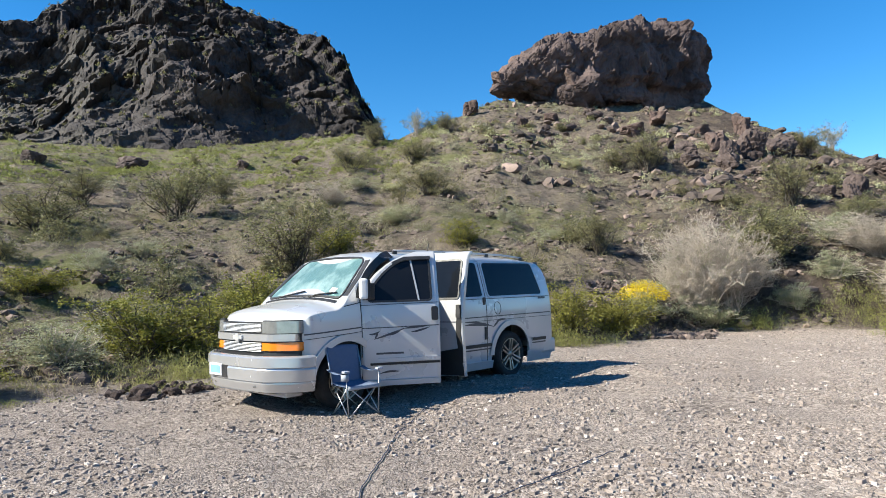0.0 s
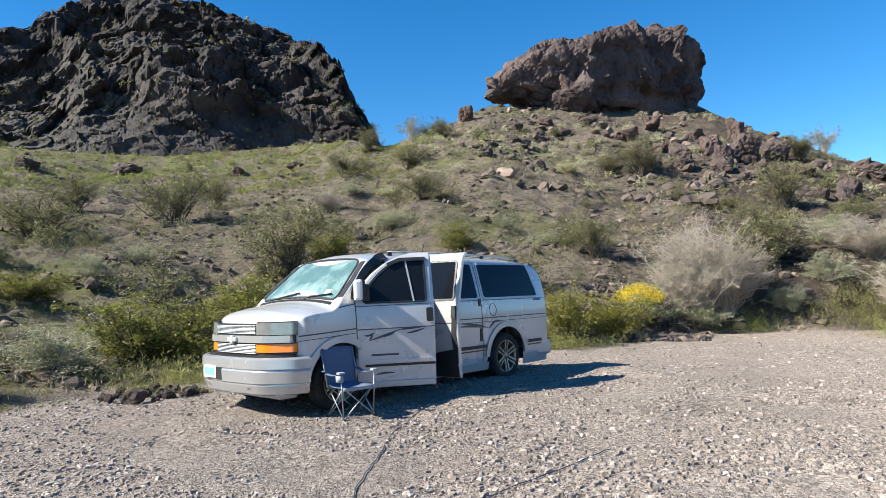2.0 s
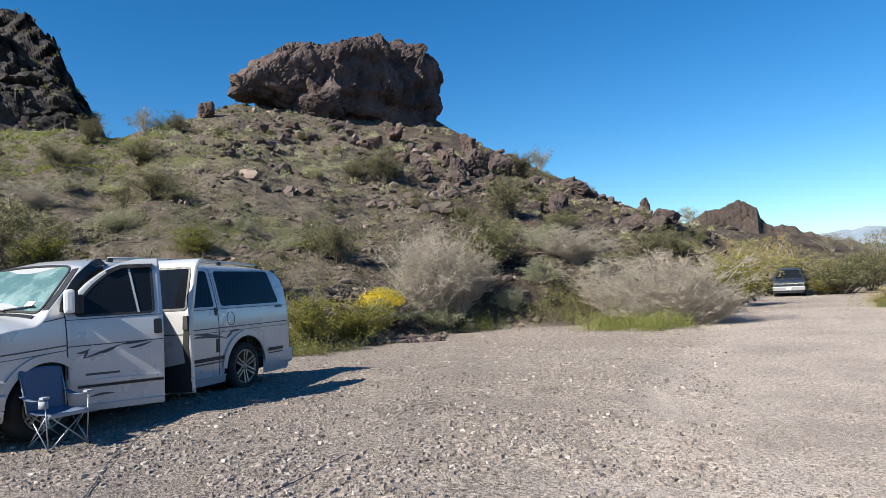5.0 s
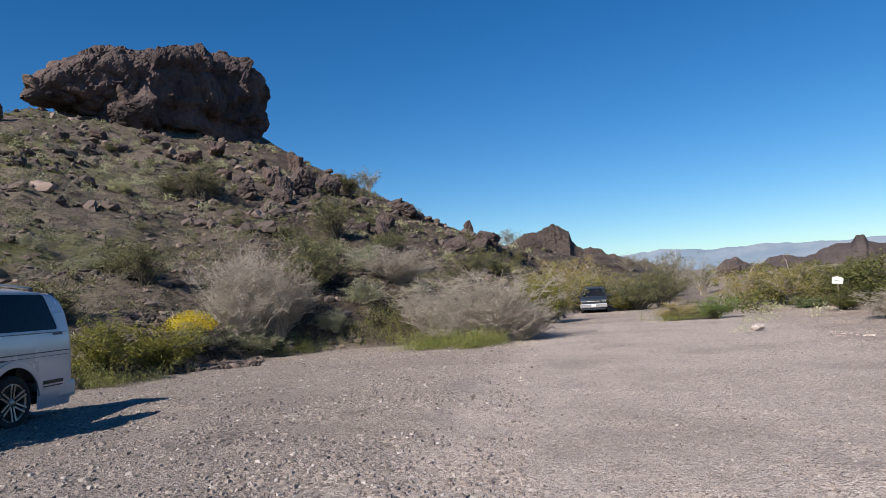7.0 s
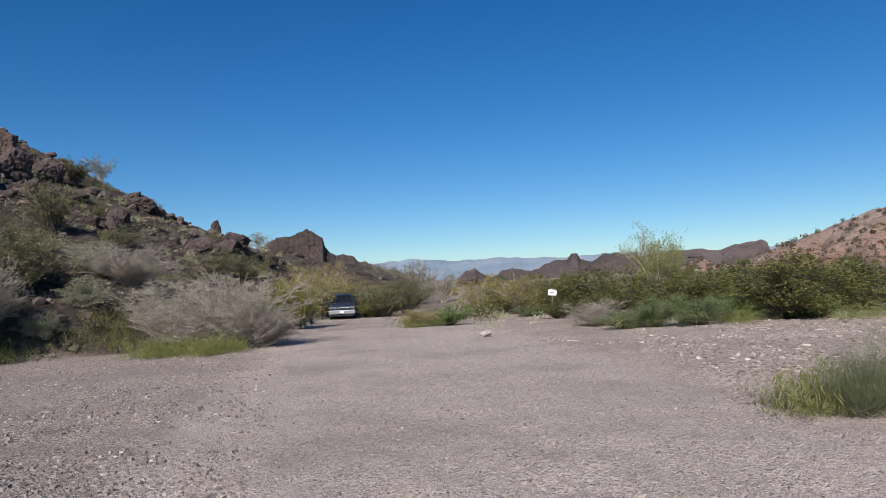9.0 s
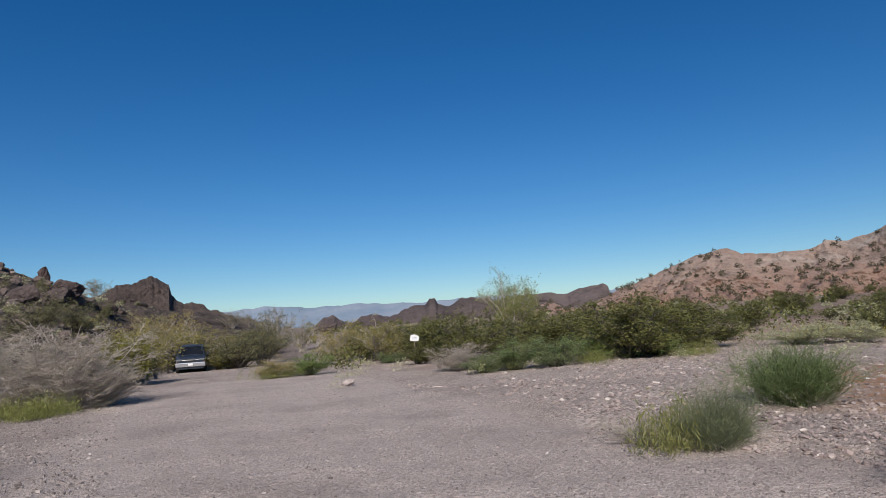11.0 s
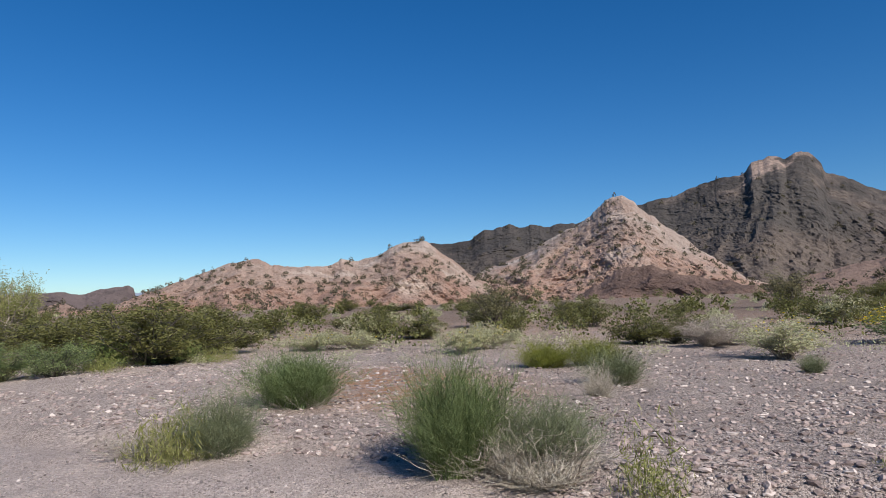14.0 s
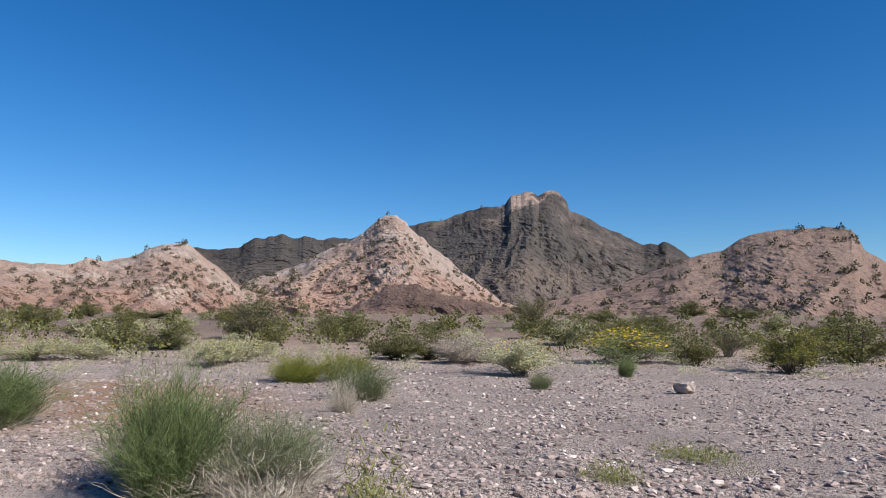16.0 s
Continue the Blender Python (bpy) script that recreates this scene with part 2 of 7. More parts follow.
def grid_mesh(name, pts, closed=False):
    """A mesh from an array of points rows x columns x 3."""
    nr, nc = pts.shape[:2]
    idx = np.arange(nr * nc).reshape(nr, nc)
    if closed:
        idx = np.concatenate([idx, idx[:, :1]], 1)
    quads = np.stack([idx[:-1, :-1], idx[:-1, 1:], idx[1:, 1:], idx[1:, :-1]], -1).reshape(-1, 4)
    return raw_mesh(name, pts.reshape(-1, 3), quads)


def raw_mesh(name, verts, faces):
    """A mesh from arrays of corners and of faces that all have as many corners."""
    me = bpy.data.meshes.new(name)
    nf, k = faces.shape
    me.vertices.add(len(verts))
    me.vertices.foreach_set("co", np.ascontiguousarray(verts, np.float32).ravel())
    me.loops.add(nf * k)
    me.loops.foreach_set("vertex_index", np.ascontiguousarray(faces, np.int32).ravel())
    me.polygons.add(nf)
    me.polygons.foreach_set("loop_start", np.arange(0, nf * k, k, dtype=np.int32))
    me.update(calc_edges=True)
    return me
# ---------------------------------------------------------------- terrain
# Bearings are in degrees clockwise from the y axis, lengths in metres.
# Each row: bearing, distance of the slope's foot, distance of its crest, height of the crest.
HILL = [
    (-110, 14, 90, 6), (-60, 11.5, 88, 15), (-33, 11.5, 85, 18.2), (-22, 13, 85, 18.4),
    (-12, 14.5, 80, 19.0), (-7, 15, 72, 17.8), (-4.2, 15, 63, 14.9), (-1, 15, 62, 16.4),
    (2, 15.5, 68, 18.6), (5, 16, 73, 21.5), (13, 18, 81, 22.4), (21.5, 21, 89, 23.6),
    (25, 21.5, 79, 17.9), (31, 22, 69, 12.1), (34.5, 23, 66, 9.8), (38.4, 24, 68, 7.6),
    (42, 26, 72, 6.3), (46, 37, 88, 6.2), (48, 54, 94, 5.8), (50, 60, 100, 5.4),
]
PLAIN = [(55, 58, 110, 3.2), (62, 34, 100, 2.0), (96, 28, 120, 2.2), (140, 30, 120, 2.6), (165, 30, 120, 2.6), (220, 40, 120, 2.0)]


def table(rows, bearing, column):
    a = np.array(rows, float)
    return np.interp(bearing, a[:, 0], a[:, column])


def smooth(e0, e1, v):
    u = np.clip((v - e0) / (e1 - e0), 0, 1)
    return u * u * (3 - 2 * u)


def ripple(x, y, size, seed):
    """Cheap rolling relief, about -1 to 1, from a few crossed waves."""
    rng = np.random.RandomState(seed)
    out = np.zeros_like(x, dtype=float)
    for k in range(7):
        a = rng.uniform(0, 2 * np.pi)
        w = 2 * np.pi / (size * rng.uniform(0.55, 1.6))
        out = out + np.sin((x * np.cos(a) + y * np.sin(a)) * w + rng.uniform(0, 6.28)) * np.cos(
            (x * np.sin(a) - y * np.cos(a)) * w * 0.43 + rng.uniform(0, 6.28))
    return out / 3.2


def bearing_of(x, y):
    b = np.degrees(np.arctan2(x, y))
    return np.where(b < -140, b + 360, b)


def height(x, y):
    """The ground's height at x, y."""
    x, y = np.asarray(x, float), np.asarray(y, float)
    r, b = np.hypot(x, y), bearing_of(x, y)
    rows = HILL + PLAIN
    foot, crest, top = table(rows, b, 1), table(rows, b, 2), table(rows, b, 3)
    foot = foot + 0.5 * ripple(x, y, 9, 3)
    u = np.clip((r - foot) / (crest - foot), 0, 1)
    slope = top * (0.78 * u + 0.22 * u ** 1.8)
    hill = smooth(58, 48, b)
    # a low cut bank along the wash
    bank = (0.55 + 0.6 * smooth(17, 23, b) * smooth(42, 33, b)) * hill * smooth(4, 14, b) * smooth(0, 1.6, r - foot) * smooth(0.35, 0.1, u)
    over = np.maximum(r - crest, 0)
    flat = smooth(50, 60, b)
    back = np.maximum(top - 0.28 * over, top * 0.25) * (1 - flat) + top * flat
    back = np.where((b < -3.5), np.minimum(top + 0.22 * over, top + 14), back)
    z = np.where(r > crest, back, slope) + bank
    rough = smooth(0.0, 0.12, u)
    z = z + rough * hill * (0.6 * ripple(x, y, 17, 5) + 0.28 * ripple(x, y, 5.5, 6) + 0.17 * ripple(x, y, 1.9, 7) + 0.08 * ripple(x, y, 1.1, 13)) * smooth(1.02, 0.9, u * hill)
    # small trodden terraces along the contours
    z = z + 0.075 * rough * hill * np.sin(2 * np.pi * z / 0.82 + 2.4 * ripple(x, y, 11, 15)) * smooth(-0.7, 0.5, ripple(x, y, 15, 16)) * smooth(1.0, 0.85, u)
    # raised gravel bed on the right of the track, a few hands high
    bed = smooth(66, 82, b) * smooth(0.0, 0.9, r - track_edge(b)) * smooth(200, 160, b)
    z = z + 0.16 * bed + 0.05 * bed * ripple(x, y, 2.4, 8)
    # the higher gravel bench the van stands on, with a worn step down to the track
    bench = smooth(46, 40, b) * smooth(13.8, 11.5, r) * smooth(-0.16, 0.20, bench_line(x, y) + 0.30 * ripple(x, y, 1.7, 12))
    z = z + (0.02 + 0.05 * smooth(7, 11, r)) * bench + 0.12 * smooth(46, 40, b) * smooth(13.8, 11.5, r) * smooth(-1.8, 1.0, bench_line(x, y)) - 0.4 * smooth(24, 46, r) * smooth(38, 44, b) * smooth(68, 58, b) + 0.018 * ripple(x, y, 1.1, 9) * smooth(60, 20, r) + 0.03 * ripple(x, y, 4.2, 10) * smooth(60, 20, r)
    return z - 0.13


def track_edge(b):
    """Distance of the near edge of the rough bed, by bearing."""
    return np.interp(b, [60, 68, 78, 90, 100, 107, 116, 130, 150, 170, 200], [28, 16.5, 11, 9.3, 8.6, 7.4, 6.5, 6.3, 6.9, 7.4, 9])


def bench_line(x, y):
    """Metres to the bench's side of the worn step that runs beside the track."""
    return (y - 5.74) * 0.73 - (x - 3.95) * 0.68


def rest(x, y, sink=0.0):
    return float(height(np.array([x]), np.array([y]))[0]) - sink


def build_ground():
    near = np.concatenate([np.arange(-150, -48, 3.0), np.arange(-48, 168, 0.42), np.arange(168, 210, 3.0)])
    radii = np.concatenate([[0.05, 0.8, 1.6, 2.4], np.geomspace(3.0, 130, 330), np.geomspace(140, 4500, 26)])
    b, r = np.meshgrid(np.radians(near), radii)
    x, y = r * np.sin(b), r * np.cos(b)
    z = height(x, y)
    far = smooth(400, 3000, r)
    z = z * (1 - far) - 4 * far
    me = shade(grid_mesh("ground", np.stack([x, y, z], -1)[:, ::-1], closed=True))
    x, y, r, b = x[:, ::-1].ravel(), y[:, ::-1].ravel(), r[:, ::-1].ravel(), np.degrees(b[:, ::-1]).ravel()
    rows = HILL + PLAIN
    foot = table(rows, b, 1) + 0.5 * ripple(x, y, 9, 3)
    inside = r - foot + 0.9 * ripple(x, y, 2.6, 21)
    hill = smooth(-0.6, 0.9, inside) * smooth(62, 52, b)
    plain = smooth(30, 60, r + 6 * ripple(x, y, 14, 31)) * smooth(56, 62, b) * 0.45
    green = smooth(-2.2, 0.0, inside) * smooth(30, -5, b) * (0.12 + 0.7 * smooth(0.1, 0.7, ripple(x, y, 13, 22)))
    green = np.maximum(green, smooth(56, 72, r) * smooth(1, -8, b) * 0.95)
    green = np.maximum(green, 0.12 * smooth(0.1, 0.7, ripple(x, y, 18, 23)) * hill)
    green = np.maximum(green, 0.4 * plain)
    track = smooth(1.2, -0.8, r - track_edge(b)) * smooth(45, 52, b) + smooth(0.3, -0.5, bench_line(x, y)) * smooth(54, 46, b) * smooth(26, 20, r)
    track = track * (1 - 0.4 * smooth(-2.0, -4.6, y + 0.8 * ripple(x, y, 3.4, 36)))
    rust = smooth(3.6, 0.8, np.hypot((x - 14.5) / 1.7, y + 3.2))
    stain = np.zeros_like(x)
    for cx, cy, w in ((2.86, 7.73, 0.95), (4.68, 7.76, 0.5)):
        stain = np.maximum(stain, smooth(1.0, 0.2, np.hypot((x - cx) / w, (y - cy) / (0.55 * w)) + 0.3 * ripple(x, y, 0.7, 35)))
    for name, v in (("stain", stain), ("hill", np.maximum(hill, plain)), ("green", green), ("track", np.clip(track, 0, 1)), ("bed", smooth(-10, 64, b) * (1 - 0.45 * smooth(-2.0, -4.6, y + 0.8 * ripple(x, y, 3.4, 36)))), ("dark_slope", smooth(8, 24, b + 5 * ripple(x, y, 12, 33))), ("rust", np.maximum(rust, 0.55 * smooth(22, 40, r) * smooth(60, 68, b)))):
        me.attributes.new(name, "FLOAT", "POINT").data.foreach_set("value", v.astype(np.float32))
    ob = mesh_part("ground", me, GROUND, None)
    return tagged(ob, "pale gravel wash and stony desert slopes", "ground", kind="structure")


build_ground()


# ---------------------------------------------------------------- mountains
def fbm(p, octaves=5, seed=0.0, rough=0.55):
    q, amp, out = Vector(p) + Vector((seed, seed * 1.7, seed * 0.3)), 1.0, 0.0
    for _ in range(octaves):
        out += amp * noise.noise(q)
        q, amp = q * 2.03, amp * rough
    return out


def ridged(p, octaves=5, seed=0.0):
    q, amp, out = Vector(p) + Vector((seed, seed * 1.7, seed * 0.3)), 1.0, 0.0
    for _ in range(octaves):
        v = 1 - abs(noise.noise(q))
        out += amp * v * v
        q, amp = q * 2.07, amp * 0.5
    return out


def chunk(p, size, k=1.0):
    """Broken rock: each cell of the stone is a tilted flat face, with a narrow crack round it."""
    q = p / size
    near, at = noise.voronoi(q)
    c = at[0]
    tilt = noise.noise_vector(c * 3.7 + Vector((5.1, 0.3, 2.2)))
    crack = max(0.0, 1 - (near[1] - near[0]) / 0.10)
    return size * (0.30 * noise.noise(c * 2.9) + 0.55 * k * tilt.dot(q - c) - 0.07 * crack)


def mountain(name, label, material, skyline, base, crest, size, relief=1.0, crag=0.0, step=0.15, rows=96, seed=0.0, eye=1.5):
    """A range from its skyline: rows of bearing and rise in degrees. Spurs and gullies run down its flanks."""
    sk = np.array(skyline, float)
    bs = np.arange(sk[0, 0], sk[-1, 0] + step, step)
    rise = np.interp(bs, sk[:, 0], sk[:, 1])
    pts = np.zeros((rows + 8, len(bs), 3))
    for i, (b, e) in enumerate(zip(bs, rise)):
        s, c = math.sin(radians(b)), math.cos(radians(b))
        rim = crest * (1 + 0.05 * noise.noise(Vector((b * 0.11, seed, 0))))
        top = eye + rim * math.tan(radians(e))
        foot = base * (1 + 0.08 * noise.noise(Vector((b * 0.17, seed, 7))))
        edge = top + 0.0038 * rim * (0.4 + crag) * fbm((b * 0.7, seed, 1), 4, 0, 0.55)
        for j in range(rows + 8):
            v = j / (rows - 1)
            if v <= 1:
                r = foot + (rim - foot) * v
                z = (top + 2.0) * (0.72 * v + 0.28 * v * v) - 2.0 + (edge - top) * v ** 3
                x, y = r * s, r * c
                free = min(1.0, 5 * v) * (1 - v ** 10)
                w = Vector((x, y, z * 1.6)) / size
                w = w + 0.35 * Vector((noise.noise(w * 1.1 + Vector((3, 0, seed))), noise.noise(w * 1.1 + Vector((0, 8, seed))), 0))
                a = radians(b) * rim / size + 0.45 * noise.noise(w * 1.3) + 0.5 * v * noise.noise(Vector((b * 0.05, seed, 2)))
                spur = 1.5 * abs(noise.noise(Vector((a * 0.8, v * 0.7, seed)))) + 0.9 * abs(noise.noise(Vector((a * 1.8, v * 1.5, seed + 5)))) + 0.45 * abs(noise.noise(Vector((a * 3.8, v * 3.5, seed + 9))))
                d = relief * 0.26 * size * (0.75 - spur)
                d += 0.06 * size * relief * fbm(w * 4.0, 5, seed, 0.62)
                rocky = crag * float(smooth(0.35, 0.75, np.float64(0.75 * v + 0.9 * noise.noise(w * 1.6 + Vector((0, 0, 4))) + 0.15)))
                bent = Vector((x, y, z)) + 0.05 * size * Vector((noise.noise(w * 5), noise.noise(w * 5 + Vector((7, 0, 0))), noise.noise(w * 5 + Vector((0, 7, 0)))))
                d += rocky * (0.7 * chunk(bent, size * 0.15) + 0.9 * chunk(bent, size * 0.065) + 0.9 * chunk(bent, size * 0.03))
                d += 0.022 * size * fbm(w * 14, 4, seed, 0.65)
                d *= free
                x, y, z = x - 0.8 * d * s, y - 0.8 * d * c, z + 0.35 * d * (1 - v)
            else:
                r = rim + (v - 1) * (rim - foot) * 2
                z = edge - (v - 1) * 6 * max(edge, 3)
                x, y = r * s, r * c
            pts[j, i] = x, y, z
    me = shade(grid_mesh(name, pts[::-1]), False)
    share = np.minimum(1, np.arange(rows + 8) / (rows - 1))[::-1]
    me.attributes.new("rise", "FLOAT", "POINT").data.foreach_set("value", np.outer(share, 0.3 + 0.7 * rise / rise.max()).ravel().astype(np.float32))
    return tagged(mesh_part(name, me, material, None), label, "mountain", kind="structure")


mountain("mountain_1", "pink and pale eroded desert hills dotted with shrubs", M_PINK,
         [(75, -0.5), (76.7, 0.66), (77.9, 1.25), (78.4, 1.36), (79.3, 0.8), (80.7, 0.6), (82.2, 1.2), (83.9, 1.95), (86.6, 2.76), (87.7, 3.3), (88.7, 3.7), (90, 4.2), (91.1, 4.45), (92.4, 4.45), (93.6, 4.0),
          (95.2, 3.76), (96, 3.9), (97.3, 3.84), (99.4, 4.28), (101.6, 4.48), (102.5, 4.75), (103.8, 5.5), (105, 5.8), (106.1, 5.85), (107.1, 5.3), (108.6, 4.2), (110, 2.9), (111, 2.3), (114, 1.2), (118, 0.2)],
         140, 200, 24, 1.3, 0.7, seed=3.1)
mountain("mountain_2", "pale pinkish rocky hill with scattered shrubs", M_PALE,
         [(104, 0.5), (107, 1.6), (110, 2.8), (111.5, 3.3), (113.4, 3.7), (114.9, 4.5), (116.6, 5.4), (118.4, 6.3), (120.4, 7.3), (121.3, 8.1), (122.4, 8.75), (123.2, 8.85), (124.1, 8.3), (125, 7.4),
          (126.1, 6.3), (127.3, 5.4), (128.7, 4.2), (130.6, 2.9), (132, 1.9), (135, 0.6)],
         150, 250, 30, 1.1, 0.9, step=0.13, rows=120, seed=8.4)
mountain("mountain_3", "dark craggy mountain with a rocky summit block", M_DARK,
         [(100, 3.5), (103, 4.6), (106.9, 5.6), (108.5, 5.6), (110, 5.6), (111.2, 6.4), (112.9, 6.9), (114.9, 6.85), (116.9, 6.65), (120, 7.0), (124.7, 8.0), (126.4, 8.4), (127.8, 8.75), (129.5, 9.4),
          (131.2, 9.55), (132.6, 9.9), (133, 10.5), (134.3, 10.95), (135.4, 10.75), (135.9, 10.9), (137, 10.85), (137.8, 10.15), (138, 9.4), (139.1, 8.7), (140.1, 8.15), (141.6, 7.55), (143.1, 6.7),
          (143.9, 6.3), (145.6, 6.5), (146.7, 5.9), (147.5, 5.4), (152, 4.2), (158, 3.0)],
         240, 380, 44, 0.75, 0.85, step=0.14, rows=120, seed=5.2)
mountain("mountain_4", "brown rounded hill with dark shrubs", M_BROWN,
         [(130, 0.4), (135, 1.4), (138, 2.05), (140.5, 2.6), (143, 3.5), (145.5, 4.5), (147.9, 5.3), (149.7, 5.6), (150.8, 6.35), (152.1, 6.8), (153.2, 7.15), (155, 7.1), (157, 7.1), (158.7, 6.8), (159.5, 5.2),
          (161, 4.2), (164, 3.0), (170, 1.0)], 140, 230, 40, 0.5, 0.2, seed=2.6)
mountain("mountain_5", "low brown craggy ridge across the valley", M_MESA,
         [(56, -0.3), (58.5, 0.5), (59.2, 1.1), (60, 1.15), (61.4, 0.5), (62.4, 1.0), (63.6, 1.13), (64.6, 0.95), (66.5, 1.45), (67.7, 1.75), (68.1, 2.2), (68.6, 2.12), (68.8, 1.65), (69.7, 1.58), (70.6, 1.9),
          (71.5, 2.1), (73.3, 1.94), (73.7, 1.4), (75, 1.0), (78, 0.3), (80, -0.3)],
         290, 330, 24, 1.0, 0.7, step=0.10, rows=48, seed=11.3)
mountain("mountain_6", "distant flat-topped brown mesa", M_MESA,
         [(68, 0.4), (71, 1.4), (74, 1.8), (76.5, 1.96), (77.9, 2.09), (79.8, 1.98), (81.3, 2.36), (82.7, 2.53), (83.1, 2.35), (83.25, 1.6), (86, 0.8), (92, 0.2)],
         680, 760, 60, 0.9, 0.5, step=0.12, rows=40, seed=14.0)
mountain("mountain_7", "low dark reddish rocky spur before the pale hill", M_SPUR,
         [(118, 0.3), (120.5, 1.5), (122, 2.5), (123.2, 2.9), (124, 2.7), (125.2, 2.95), (127, 2.3), (128.2, 2.2), (129, 1.8), (131, 1.4), (133, 0.8), (135, 0.2)],
         118, 142, 12, 1.0, 0.9, step=0.12, rows=70, seed=6.6)
mountain("mountain_8", "dark slope with a craggy rock knob at the ridge's end", M_KNOB,
         [(36, 1.5), (39, 2.6), (41.2, 3.4), (42.8, 4.0), (43.5, 4.6), (45, 4.65), (45.9, 4.95), (47.2, 4.45), (47.4, 3.6), (48.3, 2.95), (48.8, 3.05), (49.6, 2.5), (51.1, 1.9), (52.4, 1.5), (53.4, 1.2),
          (54.9, 0.68), (57, 0.1)], 110, 150, 20, 0.7, 1.2, step=0.07, rows=110, seed=9.3)


def far_range():
    """The desert ranges on the horizon, the haze put into their pale blue colour."""
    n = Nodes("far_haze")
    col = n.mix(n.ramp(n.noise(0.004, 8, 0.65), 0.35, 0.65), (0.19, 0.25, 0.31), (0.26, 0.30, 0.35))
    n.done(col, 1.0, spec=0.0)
    pts = []
    for b in np.arange(30, 100, 0.12):
        e = 2.15 + 0.35 * fbm((b * 0.13, 0, 0), 6, 4.0, 0.6) - 0.012 * max(b - 62, 0) - 0.02 * max(45 - b, 0)
        s, c = math.sin(radians(b)), math.cos(radians(b))
        col_ = []
        for v in np.linspace(0, 1, 14):
            r = 3300 + 700 * v + 25 * fbm((b * 0.5, v * 3, 2), 4)
            col_.append((r * s, r * c, -10 + (10 + 4000 * math.tan(radians(e))) * v))
        pts.append(col_)
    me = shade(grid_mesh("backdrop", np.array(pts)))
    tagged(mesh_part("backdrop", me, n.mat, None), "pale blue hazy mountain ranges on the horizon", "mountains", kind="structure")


far_range()


def dark_hill():
    """The cliffed volcanic hill: two tiers of crags with a ledge between."""
    sk = np.array([(-75, 8), (-60, 11), (-45, 15.5), (-38, 17.0), (-35, 17.9), (-33.4, 19.1), (-31.3, 19.5), (-29.9, 20.8), (-28.5, 21.8), (-27, 22.4),
                   (-24, 22.7), (-21.6, 22.5), (-18.5, 22.1), (-15.8, 21.5), (-13, 20.8), (-10.2, 20.0), (-9, 19.4), (-7.85, 18.7), (-7.0, 16.9), (-6, 15.2), (-5, 13.6), (-4.0, 11.4), (-3.2, 9.0)], float)
    bs = np.arange(-75, -3.1, 0.13)
    nv = 190
    pts = np.zeros((nv + 6, len(bs), 3))
    # along the slope: share of the depth and of the height
    way = np.array([(0, 0, 0), (0.16, 0.07, 0.20), (0.36, 0.14, 0.46), (0.52, 0.46, 0.60), (0.72, 0.58, 0.80), (0.86, 0.74, 0.93), (1, 1, 1)])
    # towards its left the lower cliffs give way to a long stony slope
    easy = np.array([(0, 0, 0), (0.16, 0.20, 0.15), (0.36, 0.42, 0.32), (0.52, 0.58, 0.48), (0.72, 0.70, 0.64), (0.86, 0.76, 0.92), (1, 1, 1)])
    cliffs = way
    for i, b in enumerate(bs):
        s, c = math.sin(radians(b)), math.cos(radians(b))
        e = float(np.interp(b, sk[:, 0], sk[:, 1]))
        part_ = float(smooth(-21.0, -31.0, np.float64(b + 3 * noise.noise(Vector((b * 0.2, 0, 3))))))
        way = cliffs * (1 - part_) + easy * part_
        foot = 84 + 3.5 * noise.noise(Vector((b * 0.13, 2, 0)))
        deep = 52.0 * min(1.0, max(0.05, (-b - 3.0) / 9.0))
        rim = foot + deep
        top = 1.5 + rim * math.tan(radians(e - 0.45 - 0.15 * smooth(-14, -22, np.float64(b))))
        low = rest(foot * s, foot * c) - 2.5
        shift = 0.10 * noise.noise(Vector((b * 0.10, 5, 0))) + 0.05 * noise.noise(Vector((b * 0.31, 6, 0)))
        for j in range(nv + 6):
            v = min(1.0, j / (nv - 1))
            w = v + shift * 4 * v * (1 - v)
            r = foot + deep * float(np.interp(w, way[:, 0], way[:, 1]))
            z = low + (top - low) * float(np.interp(w, way[:, 0], way[:, 2]))
            if j >= nv:
                r, z = rim + (j - nv + 1) * 6, top - (j - nv + 1) * 5
            x, y = r * s, r * c
            taper = min(1.0, 6 * v) * min(1.0, 0.08 + 4 * (1 - v)) if j < nv else 0.1
            q = Vector((x / 15, y / 15, z / 9))
            d = 2.4 * (ridged(q, 3, 4.0) - 1.1)
            bent = Vector((x, y, z * 1.15)) + 1.1 * Vector((noise.noise(q * 3), noise.noise(q * 3 + Vector((9, 0, 0))), noise.noise(q * 3 + Vector((0, 9, 0)))))
            cliff = 0.45 + 0.55 * float(smooth(0.62, 0.40, abs(np.float64(w) - 0.44) * 2.2) if w < 0.6 else 1.0)
            d += cliff * (0.9 * chunk(bent, 8.5) + 1.15 * chunk(bent, 3.6) + 1.15 * chunk(bent, 1.5) + 0.8 * chunk(bent, 0.75))
            d += 0.35 * fbm((x / 2.2, y / 2.2, z / 1.4), 5, 0, 0.62)
            ledge = (z / 5.5 + 0.8 * noise.noise(q * 1.5)) % 1.0
            d += 0.9 * (ledge - 0.5)
            d *= taper * min(1.0, deep / 26)
            pts[j, i] = x - d * s, y - d * c, z + 0.25 * d
    me = shade(grid_mesh("dark_hill", pts[::-1]), False)
    loose = smooth(-20, -30, bs)[None] * smooth(0.80, 0.62, np.arange(nv + 6) / nv)[::-1, None]
    me.attributes.new("scree", "FLOAT", "POINT").data.foreach_set("value", loose.ravel().astype(np.float32))
    ob = mesh_part("rocky_hill", me, ROCK_DARK, None)
